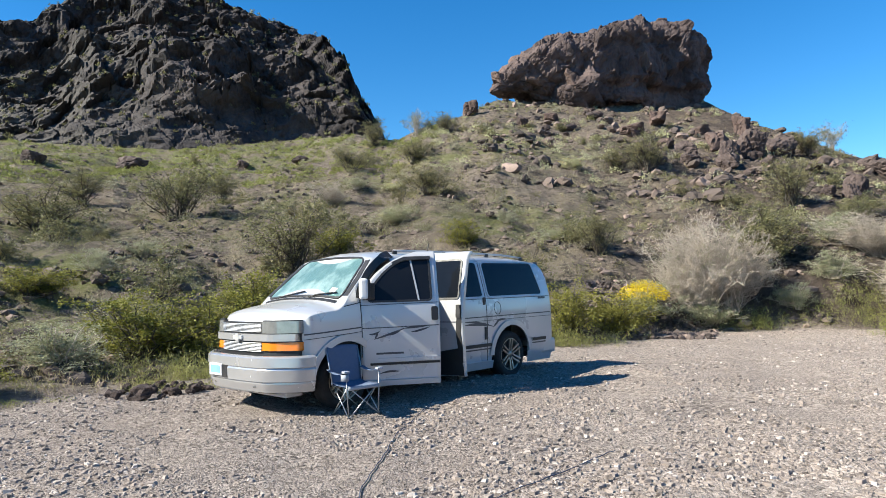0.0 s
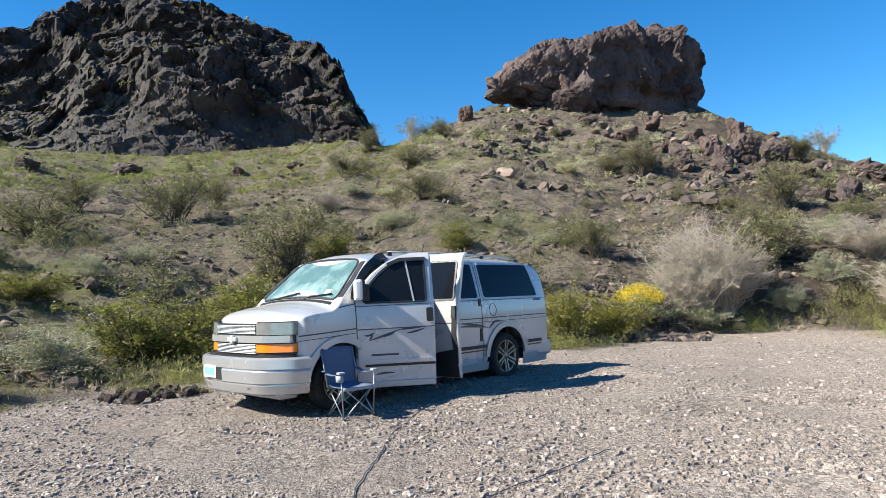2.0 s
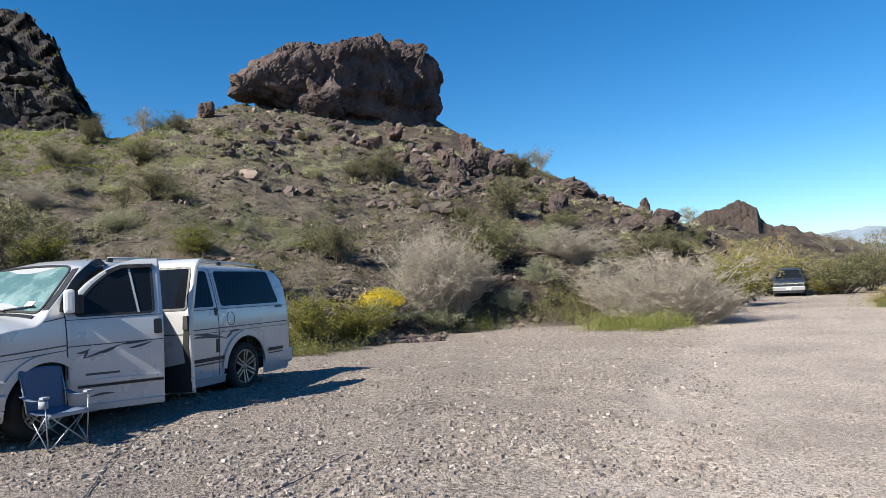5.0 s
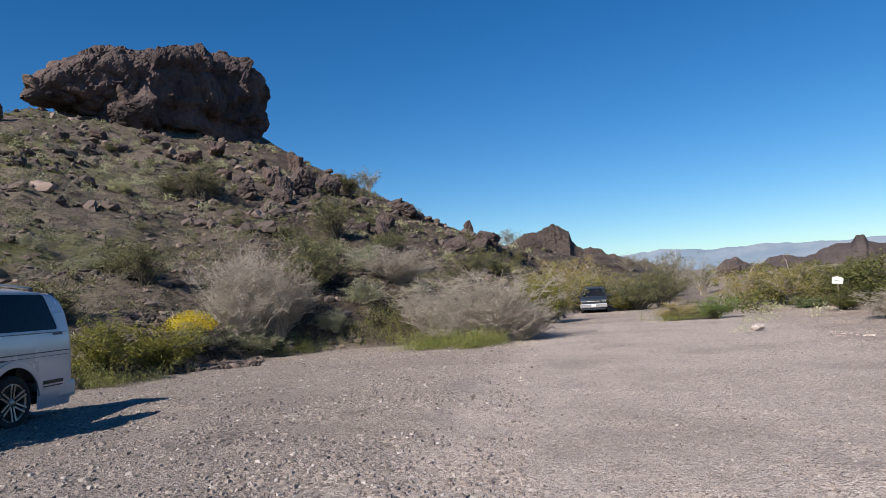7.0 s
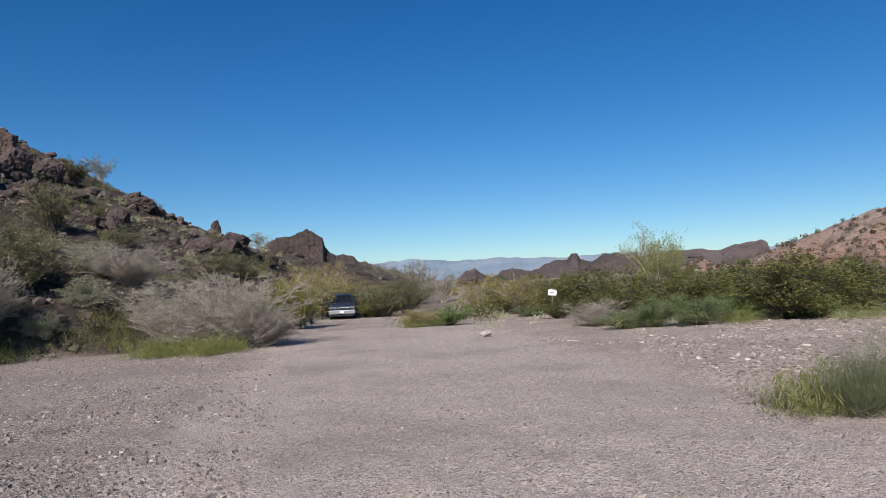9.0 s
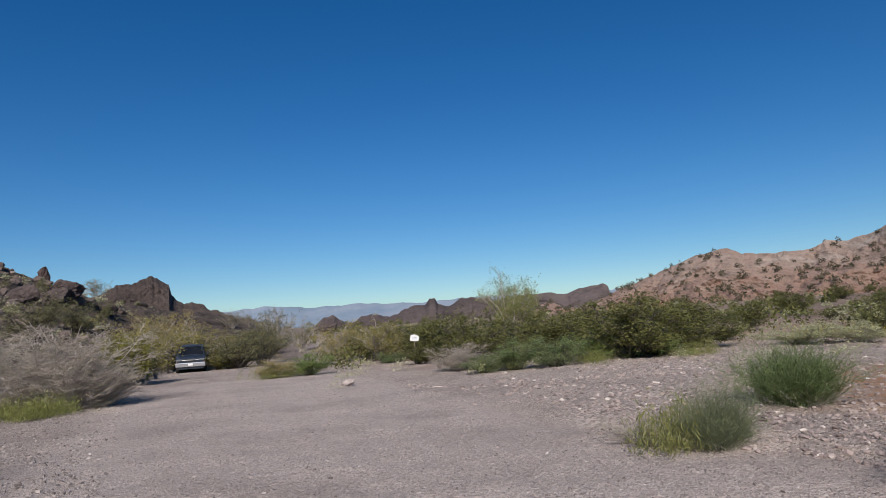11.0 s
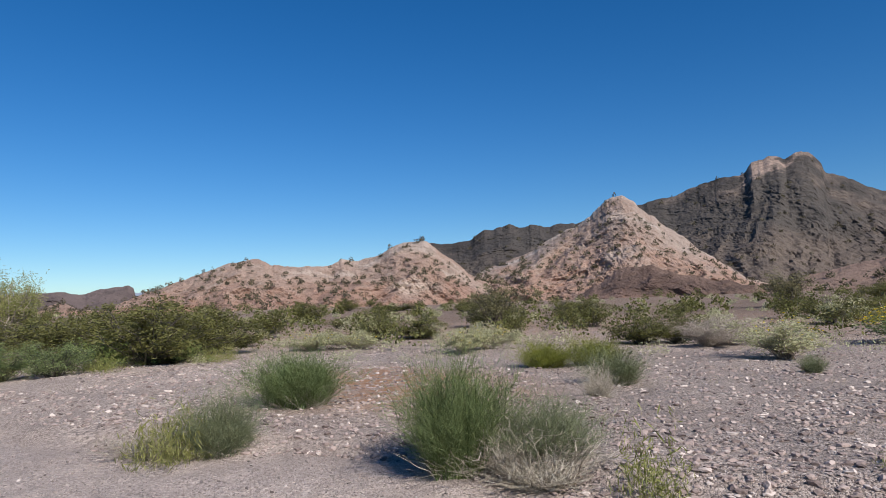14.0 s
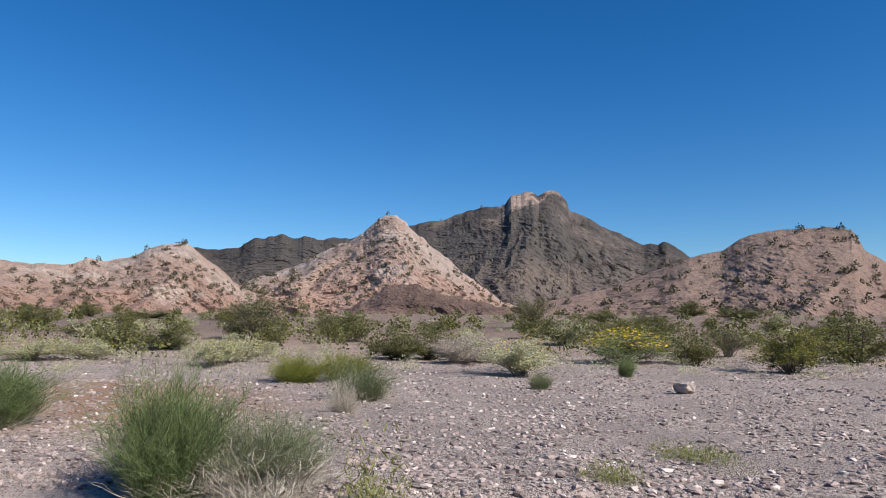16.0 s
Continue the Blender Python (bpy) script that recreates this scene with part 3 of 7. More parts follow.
    tagged(ob, "dark craggy volcanic hill with cliffs above the green slope", "hill", kind="structure")


dark_hill()


# ---------------------------------------------------------------- outcrops
def lump(center, half, seed, detail=4, rough=0.22, square=0.55, cells=1.6, tilt=(0, 0, 0)):
    """An angular boulder: a block cut by random planes, then chipped and pitted."""
    rng = random.Random(int(seed * 100) + 7)
    cuts = []
    for _ in range(7):
        d = Vector((rng.gauss(0, 1), rng.gauss(0, 1), rng.gauss(0, 1))).normalized()
        cuts.append((d, rng.uniform(0.55, 0.85)))
    for axis in range(3):
        for s in (-1, 1):
            d = Vector((rng.gauss(0, 0.16), rng.gauss(0, 0.16), rng.gauss(0, 0.16)))
            d[axis] = s
            cuts.append((d.normalized(), rng.uniform(0.72, 0.9)))
    bm = bmesh.new()
    bmesh.ops.create_icosphere(bm, subdivisions=detail, radius=1)
    turn = Euler([radians(a) for a in tilt]).to_matrix()
    m = max(half)
    for v in bm.verts:
        n = v.co.normalized()
        k = min([e / n.dot(d) for d, e in cuts if n.dot(d) > 0.2] + [1.3])
        p = Vector((n.x * half[0], n.y * half[1], n.z * half[2])) * k
        q = p / m * cells + Vector((seed, seed * 0.7, -seed))
        near = noise.voronoi(q * 1.3)[0]
        d = -0.16 * rough * max(0.0, 1 - (near[1] - near[0]) / 0.12) + rough * 0.14 * fbm(q * 2.2, 4, seed)
        v.co = turn @ (p + n * d * m) + Vector(center)
    return bm


def polar(bearing, r, z=None):
    x, y = r * math.sin(radians(bearing)), r * math.cos(radians(bearing))
    return Vector((x, y, rest(x, y) if z is None else z))


def cap_rock():
    """The great overhanging block on the hilltop, lofted along its length."""
    nu, nv = 230, 200
    # along its length: share, underside, top, half depth, all in metres over z 19
    prof = np.array([(0.0, 5.4, 5.9, 0.5), (0.03, 5.0, 6.8, 1.4), (0.085, 4.6, 8.3, 2.6), (0.155, 4.2, 9.6, 3.4), (0.22, 3.2, 10.4, 4.4), (0.27, 2.2, 10.9, 5.2), (0.35, 1.0, 11.1, 5.8), (0.46, 0.0, 11.7, 6.2),
                     (0.57, -0.6, 11.4, 6.4), (0.64, -1.0, 10.5, 5.4), (0.70, -1.0, 10.6, 5.8), (0.81, -1.0, 10.7, 6.6), (0.89, -0.6, 10.0, 5.8), (0.95, 0.6, 9.2, 5.0), (0.985, 3.0, 8.0, 3.6), (1.0, 4.6, 6.6, 1.6)])
    across = polar(21.2, 93, 0) - polar(4.6, 74, 0)
    start, dirn = polar(4.6, 74, 0), across.normalized()
    side = Vector((dirn.y, -dirn.x, 0))
    length = across.length
    pts = np.zeros((nu, nv, 3))
    for i in range(nu):
        u = i / (nu - 1)
        lo, hi, dep = (float(np.interp(u, prof[:, 0], prof[:, k])) for k in (1, 2, 3))
        for j in range(nv):
            a = 2 * math.pi * j / nv
            ca, sa = math.cos(a), math.sin(a)
            # squarish section, undercut low on the near face
            ex = 0.62
            cy, cz = math.copysign(abs(ca) ** ex, ca), math.copysign(abs(sa) ** ex, sa)
            z = 18.6 + (lo + hi) / 2 + (hi - lo) / 2 * cz
            h = (z - 18.6 - lo) / max(hi - lo, 0.1)
            out = dep * cy * (1 - 0.16 * smooth(0.42, 0.12, np.float64(h)) + 0.05 * math.sin(h * 9))
            p = start + dirn * (length * u) + side * float(out)
            p.z = 1.5 + (z - 1.5) * (74 + 20 * u) / 80
            q = p / 6.0
            bent = p + 0.9 * Vector((noise.noise(q * 2), noise.noise(q * 2 + Vector((5, 0, 0))), noise.noise(q * 2 + Vector((0, 5, 0)))))
            d = 0.60 * chunk(bent, 6.5, 0.8) + 0.55 * chunk(bent, 2.6) + 0.55 * chunk(bent, 1.1) + 0.4 * chunk(bent, 0.5)
            d += 0.6 * fbm(q, 3, 2.0) + 0.22 * fbm(q * 4, 5, 7.0, 0.62)
            d -= 0.8 * smooth(0.10, 0.0, np.float64(abs(h - 0.30 - 0.04 * math.sin(u * 14)))) * smooth(0.25, 0.5, np.float64(u))
            fade = min(1.0, 0.25 + 8 * u * (1 - u) * 2)
            n = (side * cy * 1.0 + Vector((0, 0, 0.8 * cz)) + dirn * (1.2 * (u - 0.5) ** 3 * 8)).normalized()
            pts[i, j] = p + n * float(d * fade)
    me = shade(grid_mesh("cap", pts, closed=True), False)
    root = mesh_part("rock_outcrop", me, ROCK_RED, None)
    # paler broken blocks at the low end
    for b, r, z, half, seed in ((8.2, 75.2, 24.6, (2.8, 2.2, 1.3), 2), (5.8, 74.6, 23.7, (1.7, 1.4, 1.0), 3), (7.2, 75.6, 26.0, (1.8, 1.6, 1.3), 4), (11.4, 75.6, 23.4, (2.0, 1.6, 0.9), 5)):
        part("rock_block", lump(polar(b, r, z), half, seed * 3.7, 4, 0.2, 0.6, tilt=(8 * seed, 10 - 4 * seed, 20 * seed)), BOULDER_PINK, root, "pinkish broken rock block")
    tagged(root, "huge overhanging reddish-brown rock outcrop on the hilltop", "rock")
    return root


cap_rock()


# Rows of boulders: place on the ground, width and height.
DARK_BOULDERS = [(24.2, 51.9, 3.32, 2.84), (18.3, 49.1, 2.33, 1.61), (17.7, 46.9, 1.79, 1.11), (20.0, 46.1, 2.06, 1.37), (27.4, 53.3, 3.17, 2.15), (28.0, 57.8, 2.20, 1.65), (33.2, 51.3, 2.18, 1.45), (33.6, 50.3, 2.36, 1.75), (26.0, 41.6, 1.91, 1.75), (7.9, 61.8, 1.73, 1.19), (15.8, 67.2, 2.39, 1.19), (39.7, 46.6, 3.72, 2.17), (29.1, 37.4, 2.48, 1.68), (31.9, 36.8, 1.31, 1.23), (43.0, 46.0, 2.23, 1.17), (75.2, 44.1, 3.36, 1.61), (-28.1, 61.0, 4.37, 1.72), (-33.9, 55.6, 2.45, 1.56), (-18.0, 61.0, 2.50, 1.20), (-12.7, 60.7, 2.34, 0.96), (23.9, 41.1, 1.21, 0.97), (27.0, 48.0, 1.87, 1.12), (12.4, 62.1, 1.53, 0.87), (4.5, 50.2, 1.13, 0.61), (2.3, 30.5, 0.62, 0.31), (9.4, -12.8, 0.23, 0.18), (-6.4, 11.5, 0.20, 0.18)]
PINK_BOULDERS = [(3.3, 66.6, 2.67, 1.85), (29.8, 65.2, 2.09, 2.58), (23.3, 55.4, 2.98, 2.16), (16.9, 57.9, 3.11, 1.56), (22.0, 66.3, 3.01, 1.57), (11.2, 65.7, 1.96, 1.15), (24.4, 61.6, 2.05, 1.37), (19.1, 55.8, 2.02, 1.11), (42.7, 53.0, 1.15, 1.84)]
PALE_ROCKS = [(18.6, 10.1, 0.46, 0.23), (9.2, -12.9, 0.43, 0.23)]


def rock_variants(count, detail, rough=0.62, square=0.45, seed=0.0, flat=0.75):
    """A few rocks about a metre across, resting on z = 0, shared by all the copies."""
    out = []
    for k in range(count):
        bm = lump((0, 0, 0), (0.5, 0.5 * (0.8 + 0.3 * math.sin(k * 2.1)), 0.5 * flat), seed + k * 5.3, detail, rough, square, 1.4, (12 * math.sin(k), 14 * math.cos(k * 1.7), 40 * k))
        zs = [v.co.z for v in bm.verts]
        lo, hi = min(zs), max(zs)
        for v in bm.verts:
            v.co.z = (v.co.z - lo) / (hi - lo)
        me = bpy.data.meshes.new("rock")
        bm.to_mesh(me)
        bm.free()
        out.append(shade(me, False))
    return out


def strew(rows, meshes, name, label, group, material, sink=0.22, seed=1):
    rng = random.Random(seed)
    for me in meshes:
        if not me.materials:
            me.materials.append(material)
    for x, y, w, h in rows:
        ob = new(name, rng.choice(meshes))
        ob.matrix_basis = Matrix.LocRotScale((x, y, rest(x, y) - sink * h), Euler((0, 0, rng.uniform(0, 6.28))), (w * 1.08, w, h * (1 + sink)))
        tagged(ob, label, "rock", group)


PINK_BOULDERS = [(x, y, 0.75 * w, 0.75 * h) for x, y, w, h in PINK_BOULDERS]
DARK_BOULDERS = [(x, y, 0.8 * w, 0.8 * h) for x, y, w, h in DARK_BOULDERS if y > 0]
scatter = random.Random(12)
DARK_BOULDERS += [(x + scatter.gauss(0, 1.9), y + scatter.gauss(0, 1.6), w * k, h * k * scatter.uniform(0.7, 1.2)) for x, y, w, h in DARK_BOULDERS if math.hypot(x, y) > 40 and x > 0
                  for k in (scatter.uniform(0.3, 0.6), scatter.uniform(0.25, 0.5), scatter.uniform(0.5, 0.8))]
strew(DARK_BOULDERS, rock_variants(6, 4, seed=2.0), "boulder", "dark brown weathered boulder on the hillside", "hillside boulders", BOULDER, seed=4)
strew(PINK_BOULDERS, rock_variants(4, 4, seed=40.0), "boulder", "pinkish angular boulder below the rock outcrop", "hillside boulders", BOULDER_PINK, seed=5)
strew(PALE_ROCKS, rock_variants(2, 3, seed=70.0, flat=0.5), "rock", "pale rock lying on the gravel", "loose pale rocks", PALE_STONE, seed=6)


def stone_field(name, label, places, sizes, material, seed, flat=0.6, fine=0):
    """Very many loose stones as one mesh: each a small broken solid, its corners knocked off by random planes."""
    rng = np.random.RandomState(seed)
    if fine:
        bm = bmesh.new()
        bmesh.ops.create_icosphere(bm, subdivisions=fine, radius=0.62)
        base = np.array([v.co[:] for v in bm.verts])
        faces = np.array([[v.index for v in f.verts] for f in bm.faces])
        bm.free()
    else:
        base = np.array([(x, y, z) for z in (-0.5, 0.5) for x, y in ((-0.5, -0.5), (0.5, -0.5), (0.5, 0.5), (-0.5, 0.5))]) * 0.86
        base[4:, :2] *= 0.72
        faces = np.array([(0, 3, 2, 1), (4, 5, 6, 7), (0, 1, 5, 4), (1, 2, 6, 5), (2, 3, 7, 6), (3, 0, 4, 7)])
    n, k = len(places), len(base)
    shape = np.repeat(base[None], n, 0)
    if fine:
        d = rng.randn(n, 6, 3)
        d /= np.linalg.norm(d, axis=2, keepdims=True)
        reach = np.einsum("kc,npc->nkp", base, d)
        cut = rng.uniform(0.28, 0.48, (n, 1, 6))
        shape = shape * np.min(np.where(reach > cut, cut / np.maximum(reach, 1e-6), 1.0), axis=2)[..., None]
    shape = shape + (0.05 if fine else 0.11) * rng.randn(n, k, 3)
    shape *= np.stack([1 + 0.5 * rng.rand(n), 0.65 + 0.4 * rng.rand(n), flat * (0.7 + 0.6 * rng.rand(n))], -1)[:, None]
    a = rng.rand(n) * 6.28
    c, s = np.cos(a)[:, None], np.sin(a)[:, None]
    x, y = shape[..., 0] * c - shape[..., 1] * s, shape[..., 0] * s + shape[..., 1] * c
    v = np.stack([x, y, shape[..., 2]], -1) * sizes[:, None, None]
    v += places[:, None]
    v[..., 2] += (0.16 * flat * sizes)[:, None]
    f = faces[None] + (np.arange(n) * k)[:, None, None]
    me = shade(raw_mesh(name, v.reshape(-1, 3), f.reshape(-1, faces.shape[1])), False)
    return tagged(mesh_part(name, me, material, None), label, "stones", kind="stuff")


def island_stone(name, dark, mid, light):
    n = Nodes(name)
    r = n.island()
    col = n.mix(n.ramp(r, 0.0, 0.55), dark, mid)
    col = n.mix(n.ramp(r, 0.80, 1.0), col, light)
    col = n.mix(n.ramp(n.noise(14, 4), 0.4, 0.7, 0, 0.45), col, mid)
    return n.done(col, 0.9, n.bump(n.noise(45, 5), 0.01), spec=0.25)


GRAVEL_STONE = island_stone("gravel_stones", (0.14, 0.117, 0.104), (0.28, 0.235, 0.21), (0.52, 0.46, 0.42))
BED_STONE = island_stone("bed_stones", (0.13, 0.10, 0.09), (0.36, 0.288, 0.256), (0.64, 0.56, 0.50))
SCREE_STONE = island_stone("scree_stones", (0.05, 0.042, 0.038), (0.13, 0.10, 0.088), (0.28, 0.21, 0.18))


def ring_places(n, b0, b1, r0, r1, rng, keep=None):
    """Random places between two bearings and two distances, denser near by."""
    b = np.radians(rng.uniform(b0, b1, n))
    r = r0 * (r1 / r0) ** rng.rand(n)
    x, y = r * np.sin(b), r * np.cos(b)
    ok = np.ones(n, bool) if keep is None else keep(x, y)
    x, y = x[ok], y[ok]
    return np.stack([x, y, height(x, y)], -1)


def on_track(x, y):
    r, b = np.hypot(x, y), bearing_of(x, y)
    return (r < track_edge(b)) & (b > 45)


def wash(x, y):
    r, b = np.hypot(x, y), bearing_of(x, y)
    return (r < table(HILL + PLAIN, b, 1) - 0.2) & ~on_track(x, y) & (b < 60) & (ripple(x, y, 3.1, 41) + 0.5 * ripple(x, y, 1.0, 42) > -0.35)


def build_stones():
    rng = np.random.RandomState(11)
    p = ring_places(62000, -42, 60, 3.4, 24, rng, wash)
    stone_field("gravel", "loose pale gravel stones on the wash", p, 0.014 + 0.044 * rng.rand(len(p)) ** 3.4, GRAVEL_STONE, 1)
    p = ring_places(16000, 44, 168, 3.0, 24, rng, on_track)
    stone_field("gravel", "small stones on the worn track", p, 0.008 + 0.036 * rng.rand(len(p)) ** 4.5, GRAVEL_STONE, 2)
    strewn = lambda x, y: ~on_track(x, y) & (ripple(x, y, 4.0, 43) + 0.6 * ripple(x, y, 1.3, 44) > -0.55 + 0.9 * smooth(84, 70, bearing_of(x, y)))
    p = ring_places(19000, 66, 168, 6.2, 15, rng, strewn)
    stone_field("stony_bed", "angular pinkish stones covering the gravel bed", p, 0.018 + 0.085 * rng.rand(len(p)) ** 3.0, BED_STONE, 3, 0.55, fine=1)
    p = ring_places(20000, 66, 168, 15, 32, rng, strewn)
    stone_field("stony_bed", "angular pinkish stones on the far gravel bed", p, 0.022 + 0.08 * rng.rand(len(p)) ** 3.2, BED_STONE, 7, 0.5)
    hill = lambda x, y: np.hypot(x, y) > table(HILL + PLAIN, bearing_of(x, y), 1)
    p = ring_places(16000, -40, 52, 12, 85, rng, lambda x, y: hill(x, y) & (ripple(x, y, 7.0, 45) > -0.2))
    stone_field("scree", "dark loose stones on the slope", p, 0.07 + 0.36 * rng.rand(len(p)) ** 3.5, SCREE_STONE, 4, 0.65, fine=1)
    p = ring_places(2000, 3, 50, 38, 86, rng, lambda x, y: hill(x, y) & (ripple(x, y, 9.0, 46) > -0.1))
    stone_field("rubble", "rough boulder rubble below the outcrop", p, 0.2 + 0.9 * rng.rand(len(p)) ** 3, SCREE_STONE, 5, 0.75, fine=2)
    p = ring_places(900, 12, 22, 18.5, 21.5, rng)
    stone_field("bank_stones", "dark and pale stones fallen at the foot of the bank", p, 0.05 + 0.2 * rng.rand(len(p)) ** 2.5, SCREE_STONE, 6, 0.8, fine=1)


build_stones()


def fire_ring():
    """A ring of blackened stones."""
    rng = random.Random(5)
    meshes = rock_variants(4, 3, seed=90.0, flat=0.7)
    for me in meshes:
        me.materials.append(BOULDER)
    cx, cy = -4.35, 10.1
    for k in range(24):
        a = 2 * math.pi * k / 17
        r = 0.50 + rng.uniform(-0.08, 0.1) if k < 17 else rng.uniform(0.1, 0.7)
        x, y = cx + 1.15 * r * math.cos(a), cy + r * math.sin(a)
        w, h = rng.uniform(0.14, 0.30), rng.uniform(0.08, 0.16)
        if k == 13:
            w, h = 0.40, 0.24
        ob = new("fire_ring_stone", rng.choice(meshes))
        ob.matrix_basis = Matrix.LocRotScale((x, y, rest(x, y) - 0.02), Euler((0, 0, rng.uniform(0, 6))), (w, w * 0.9, h))
        tagged(ob, "dark stone of a fire ring on the gravel", "rock", "fire ring stones")


fire_ring()


# ---------------------------------------------------------------- the silver van
PAINT = simple("silver_paint", (0.52, 0.52, 0.535), 0.30, 0.18, 0.06, 3.0, coat=0.6)
PAINT_LOW = simple("silver_lower_paint", (0.48, 0.485, 0.495), 0.35, 0.2, 0.08, 3.0, coat=0.5)
TINT = simple("tinted_glass", (0.008, 0.010, 0.014), 0.05, 0.0, 0.1, 4.0, spec=0.22)
BLACK = simple("black_trim", (0.018, 0.018, 0.02), 0.5, 0.0, 0.2, 30.0)
STRIPE = simple("grey_stripe", (0.05, 0.055, 0.07), 0.4, 0.0, 0.1, 30.0)
TYRE = simple("tyre_rubber", (0.022, 0.021, 0.021), 0.85, 0.0, 0.3, 40.0, 0.002)
ALLOY = simple("alloy", (0.34, 0.315, 0.28), 0.38, 0.85, 0.15, 20.0)
CHROME = simple("chrome", (0.62, 0.62, 0.62), 0.35, 0.55, 0.1, 10.0)
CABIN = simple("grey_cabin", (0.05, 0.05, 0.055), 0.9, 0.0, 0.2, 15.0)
SEAM = simple("panel_gap", (0.03, 0.03, 0.035), 0.8, 0.0, 0.1, 30.0)
AMBER = simple("amber_lens", (0.75, 0.20, 0.015), 0.15, 0.0, 0.1, 60.0, coat=0.6)
LENS = simple("headlamp_lens", (0.34, 0.35, 0.35), 0.12, 0.4, 0.5, 14.0, coat=0.9)
RED_LENS = simple("red_lens", (0.25, 0.015, 0.012), 0.2, 0.0, 0.1, 40.0)
WHITE_PLASTIC = simple("white_plastic", (0.75, 0.75, 0.74), 0.4, 0.0, 0.05, 20.0)
PLATE_BLUE = simple("plate_blue", (0.22, 0.42, 0.58), 0.4, 0.0, 0.3, 25.0)


def foil_material():
    n = Nodes("foil_sunshade")
    warp = n.noise(5.0, 5, 0.7)
    col = n.mix(n.ramp(n.noise(2.5, 3), 0.4, 0.6), (0.13, 0.24, 0.225), (0.30, 0.43, 0.40))
    nb = n.bump(warp, 0.035, 0.8, n.bump(n.noise(16, 3, 0.6), 0.005, 0.6))
    return n.done(col, 0.3, nb, 0.35, coat=0.5)


FOIL = foil_material()
VAN = dict(rear=1.27, front=4.70, wheel=0.375, arch=0.475)


def top_line(x):
    """Height of the van's centre line from rear to nose."""
    return float(np.interp(x, [0.08, 0.13, 0.28, 0.9, 2.2, 3.5, 3.85, 4.03, 4.67, 4.76, 5.05, 5.30, 5.42, 5.49, 5.52],
                           [1.72, 1.86, 1.96, 2.02, 2.055, 2.055, 2.025, 1.975, 1.40, 1.365, 1.335, 1.285, 1.235, 1.17, 1.10]))


def side_line(z):
    return float(np.interp(z, [0.18, 0.24, 0.40, 0.60, 0.85, 1.10, 1.30, 1.50, 1.72, 1.88, 1.96, 2.01], [0.93, 0.965, 0.985, 0.995, 1.0, 0.995, 0.975, 0.925, 0.865, 0.815, 0.765, 0.68]))


def taper(x):
    return 1 - 0.11 * max(0.0, (x - 4.9) / 0.62) ** 2.2 - 0.02 * max(0.0, (0.5 - x) / 0.5) ** 2


def flank(x, z):
    """The half width of the body at length x and height z."""
    return side_line(z) * taper(x)


def sill(x):
    base = 0.20 if x < 5.0 else 0.30
    for a in (VAN["rear"], VAN["front"]):
        d = abs(x - a)
        if d < VAN["arch"]:
            base = max(base, 0.38 + math.sqrt(VAN["arch"] ** 2 - d * d))
    return base


def shoulder(x):
    """Height where the flank turns into roof, windscreen or bonnet."""
    top = top_line(x)
    return top - float(np.interp(x, [0, 0.2, 3.85, 4.05, 4.6, 4.8, 5.52], [0.16, 0.10, 0.10, 0.05, 0.05, 0.12, 0.10]))


def deck(x, y):
    s = shoulder(x)
    w = flank(x, s)
    return s + (top_line(x) - s) * (1 - min(1.0, abs(y) / w) ** 2.4)


def van_shell():
    xs = np.unique(np.round(np.concatenate([np.arange(0.08, 0.3, 0.03), np.arange(0.3, 5.3, 0.04), np.arange(5.3, 5.525, 0.02)]), 3))
    low, high, over = 11, 9, 8
    grid = []
    for x in xs:
        s, z0, belt = shoulder(x), sill(x), min(1.32, shoulder(x) - 0.02)
        half = [(flank(x, z), z) for z in np.linspace(min(z0, belt - 0.02), belt, low)]
        half += [(flank(x, z), z) for z in np.linspace(belt, s, high + 1)[1:]]
        w = half[-1][0]
        half += [(w * k, deck(x, w * k)) for k in (0.96, 0.9, 0.8, 0.65, 0.45, 0.25, 0.1, 0.0)]
        k = max(0.0, (x - 5.15) / 0.37) ** 1.5
        grid.append([(x + k * nose_x(y), y, z) for y, z in half] + [(x + k * nose_x(y), -y, z) for y, z in half[-2::-1]])
    pts = np.array(grid)
    bm = bmesh.new()
    vs = [[bm.verts.new(p) for p in row] for row in pts]
    for i in range(len(xs) - 1):
        for j in range(pts.shape[1] - 1):
            c = (pts[i, j] + pts[i + 1, j + 1]) / 2
            x, y, z = c
            if y > 0.55 and 0.30 < z < 1.90:
                if 3.30 < x < min(4.40, door_front(z) - 0.02) or 2.52 < x < 3.17:
                    continue
            bm.faces.new((vs[i][j], vs[i + 1][j], vs[i + 1][j + 1], vs[i][j + 1]))
    bm.faces.new(vs[0])
    bm.faces.new(vs[-1][::-1])
    bmesh.ops.recalc_face_normals(bm, faces=bm.faces)
    for f in bm.faces:
        f.smooth = True
    return bm


def door_front(z):
    """Front edge of the front door: upright to the belt, then bowed back along the pillar."""
    return float(np.interp(z, [1.36, 1.46, 1.58, 1.70, 1.80, 1.88, 1.94, 2.0], [4.42, 4.39, 4.31, 4.20, 4.08, 3.95, 3.82, 3.60]))


def rounded(points, radius, steps=4):
    """A convex outline with its corners rounded."""
    out, n = [], len(points)
    for i in range(n):
        p, a, b = (Vector(points[k % n]) for k in (i, i - 1, i + 1))
        u, w = (a - p), (b - p)
        ru, rw = min(radius, u.length * 0.45), min(radius, w.length * 0.45)
        s, e = p + u.normalized() * ru, p + w.normalized() * rw
        for k in range(steps + 1):
            t = k / steps
            out.append(tuple((1 - t) ** 2 * s + 2 * t * (1 - t) * p + t * t * e))
    return out


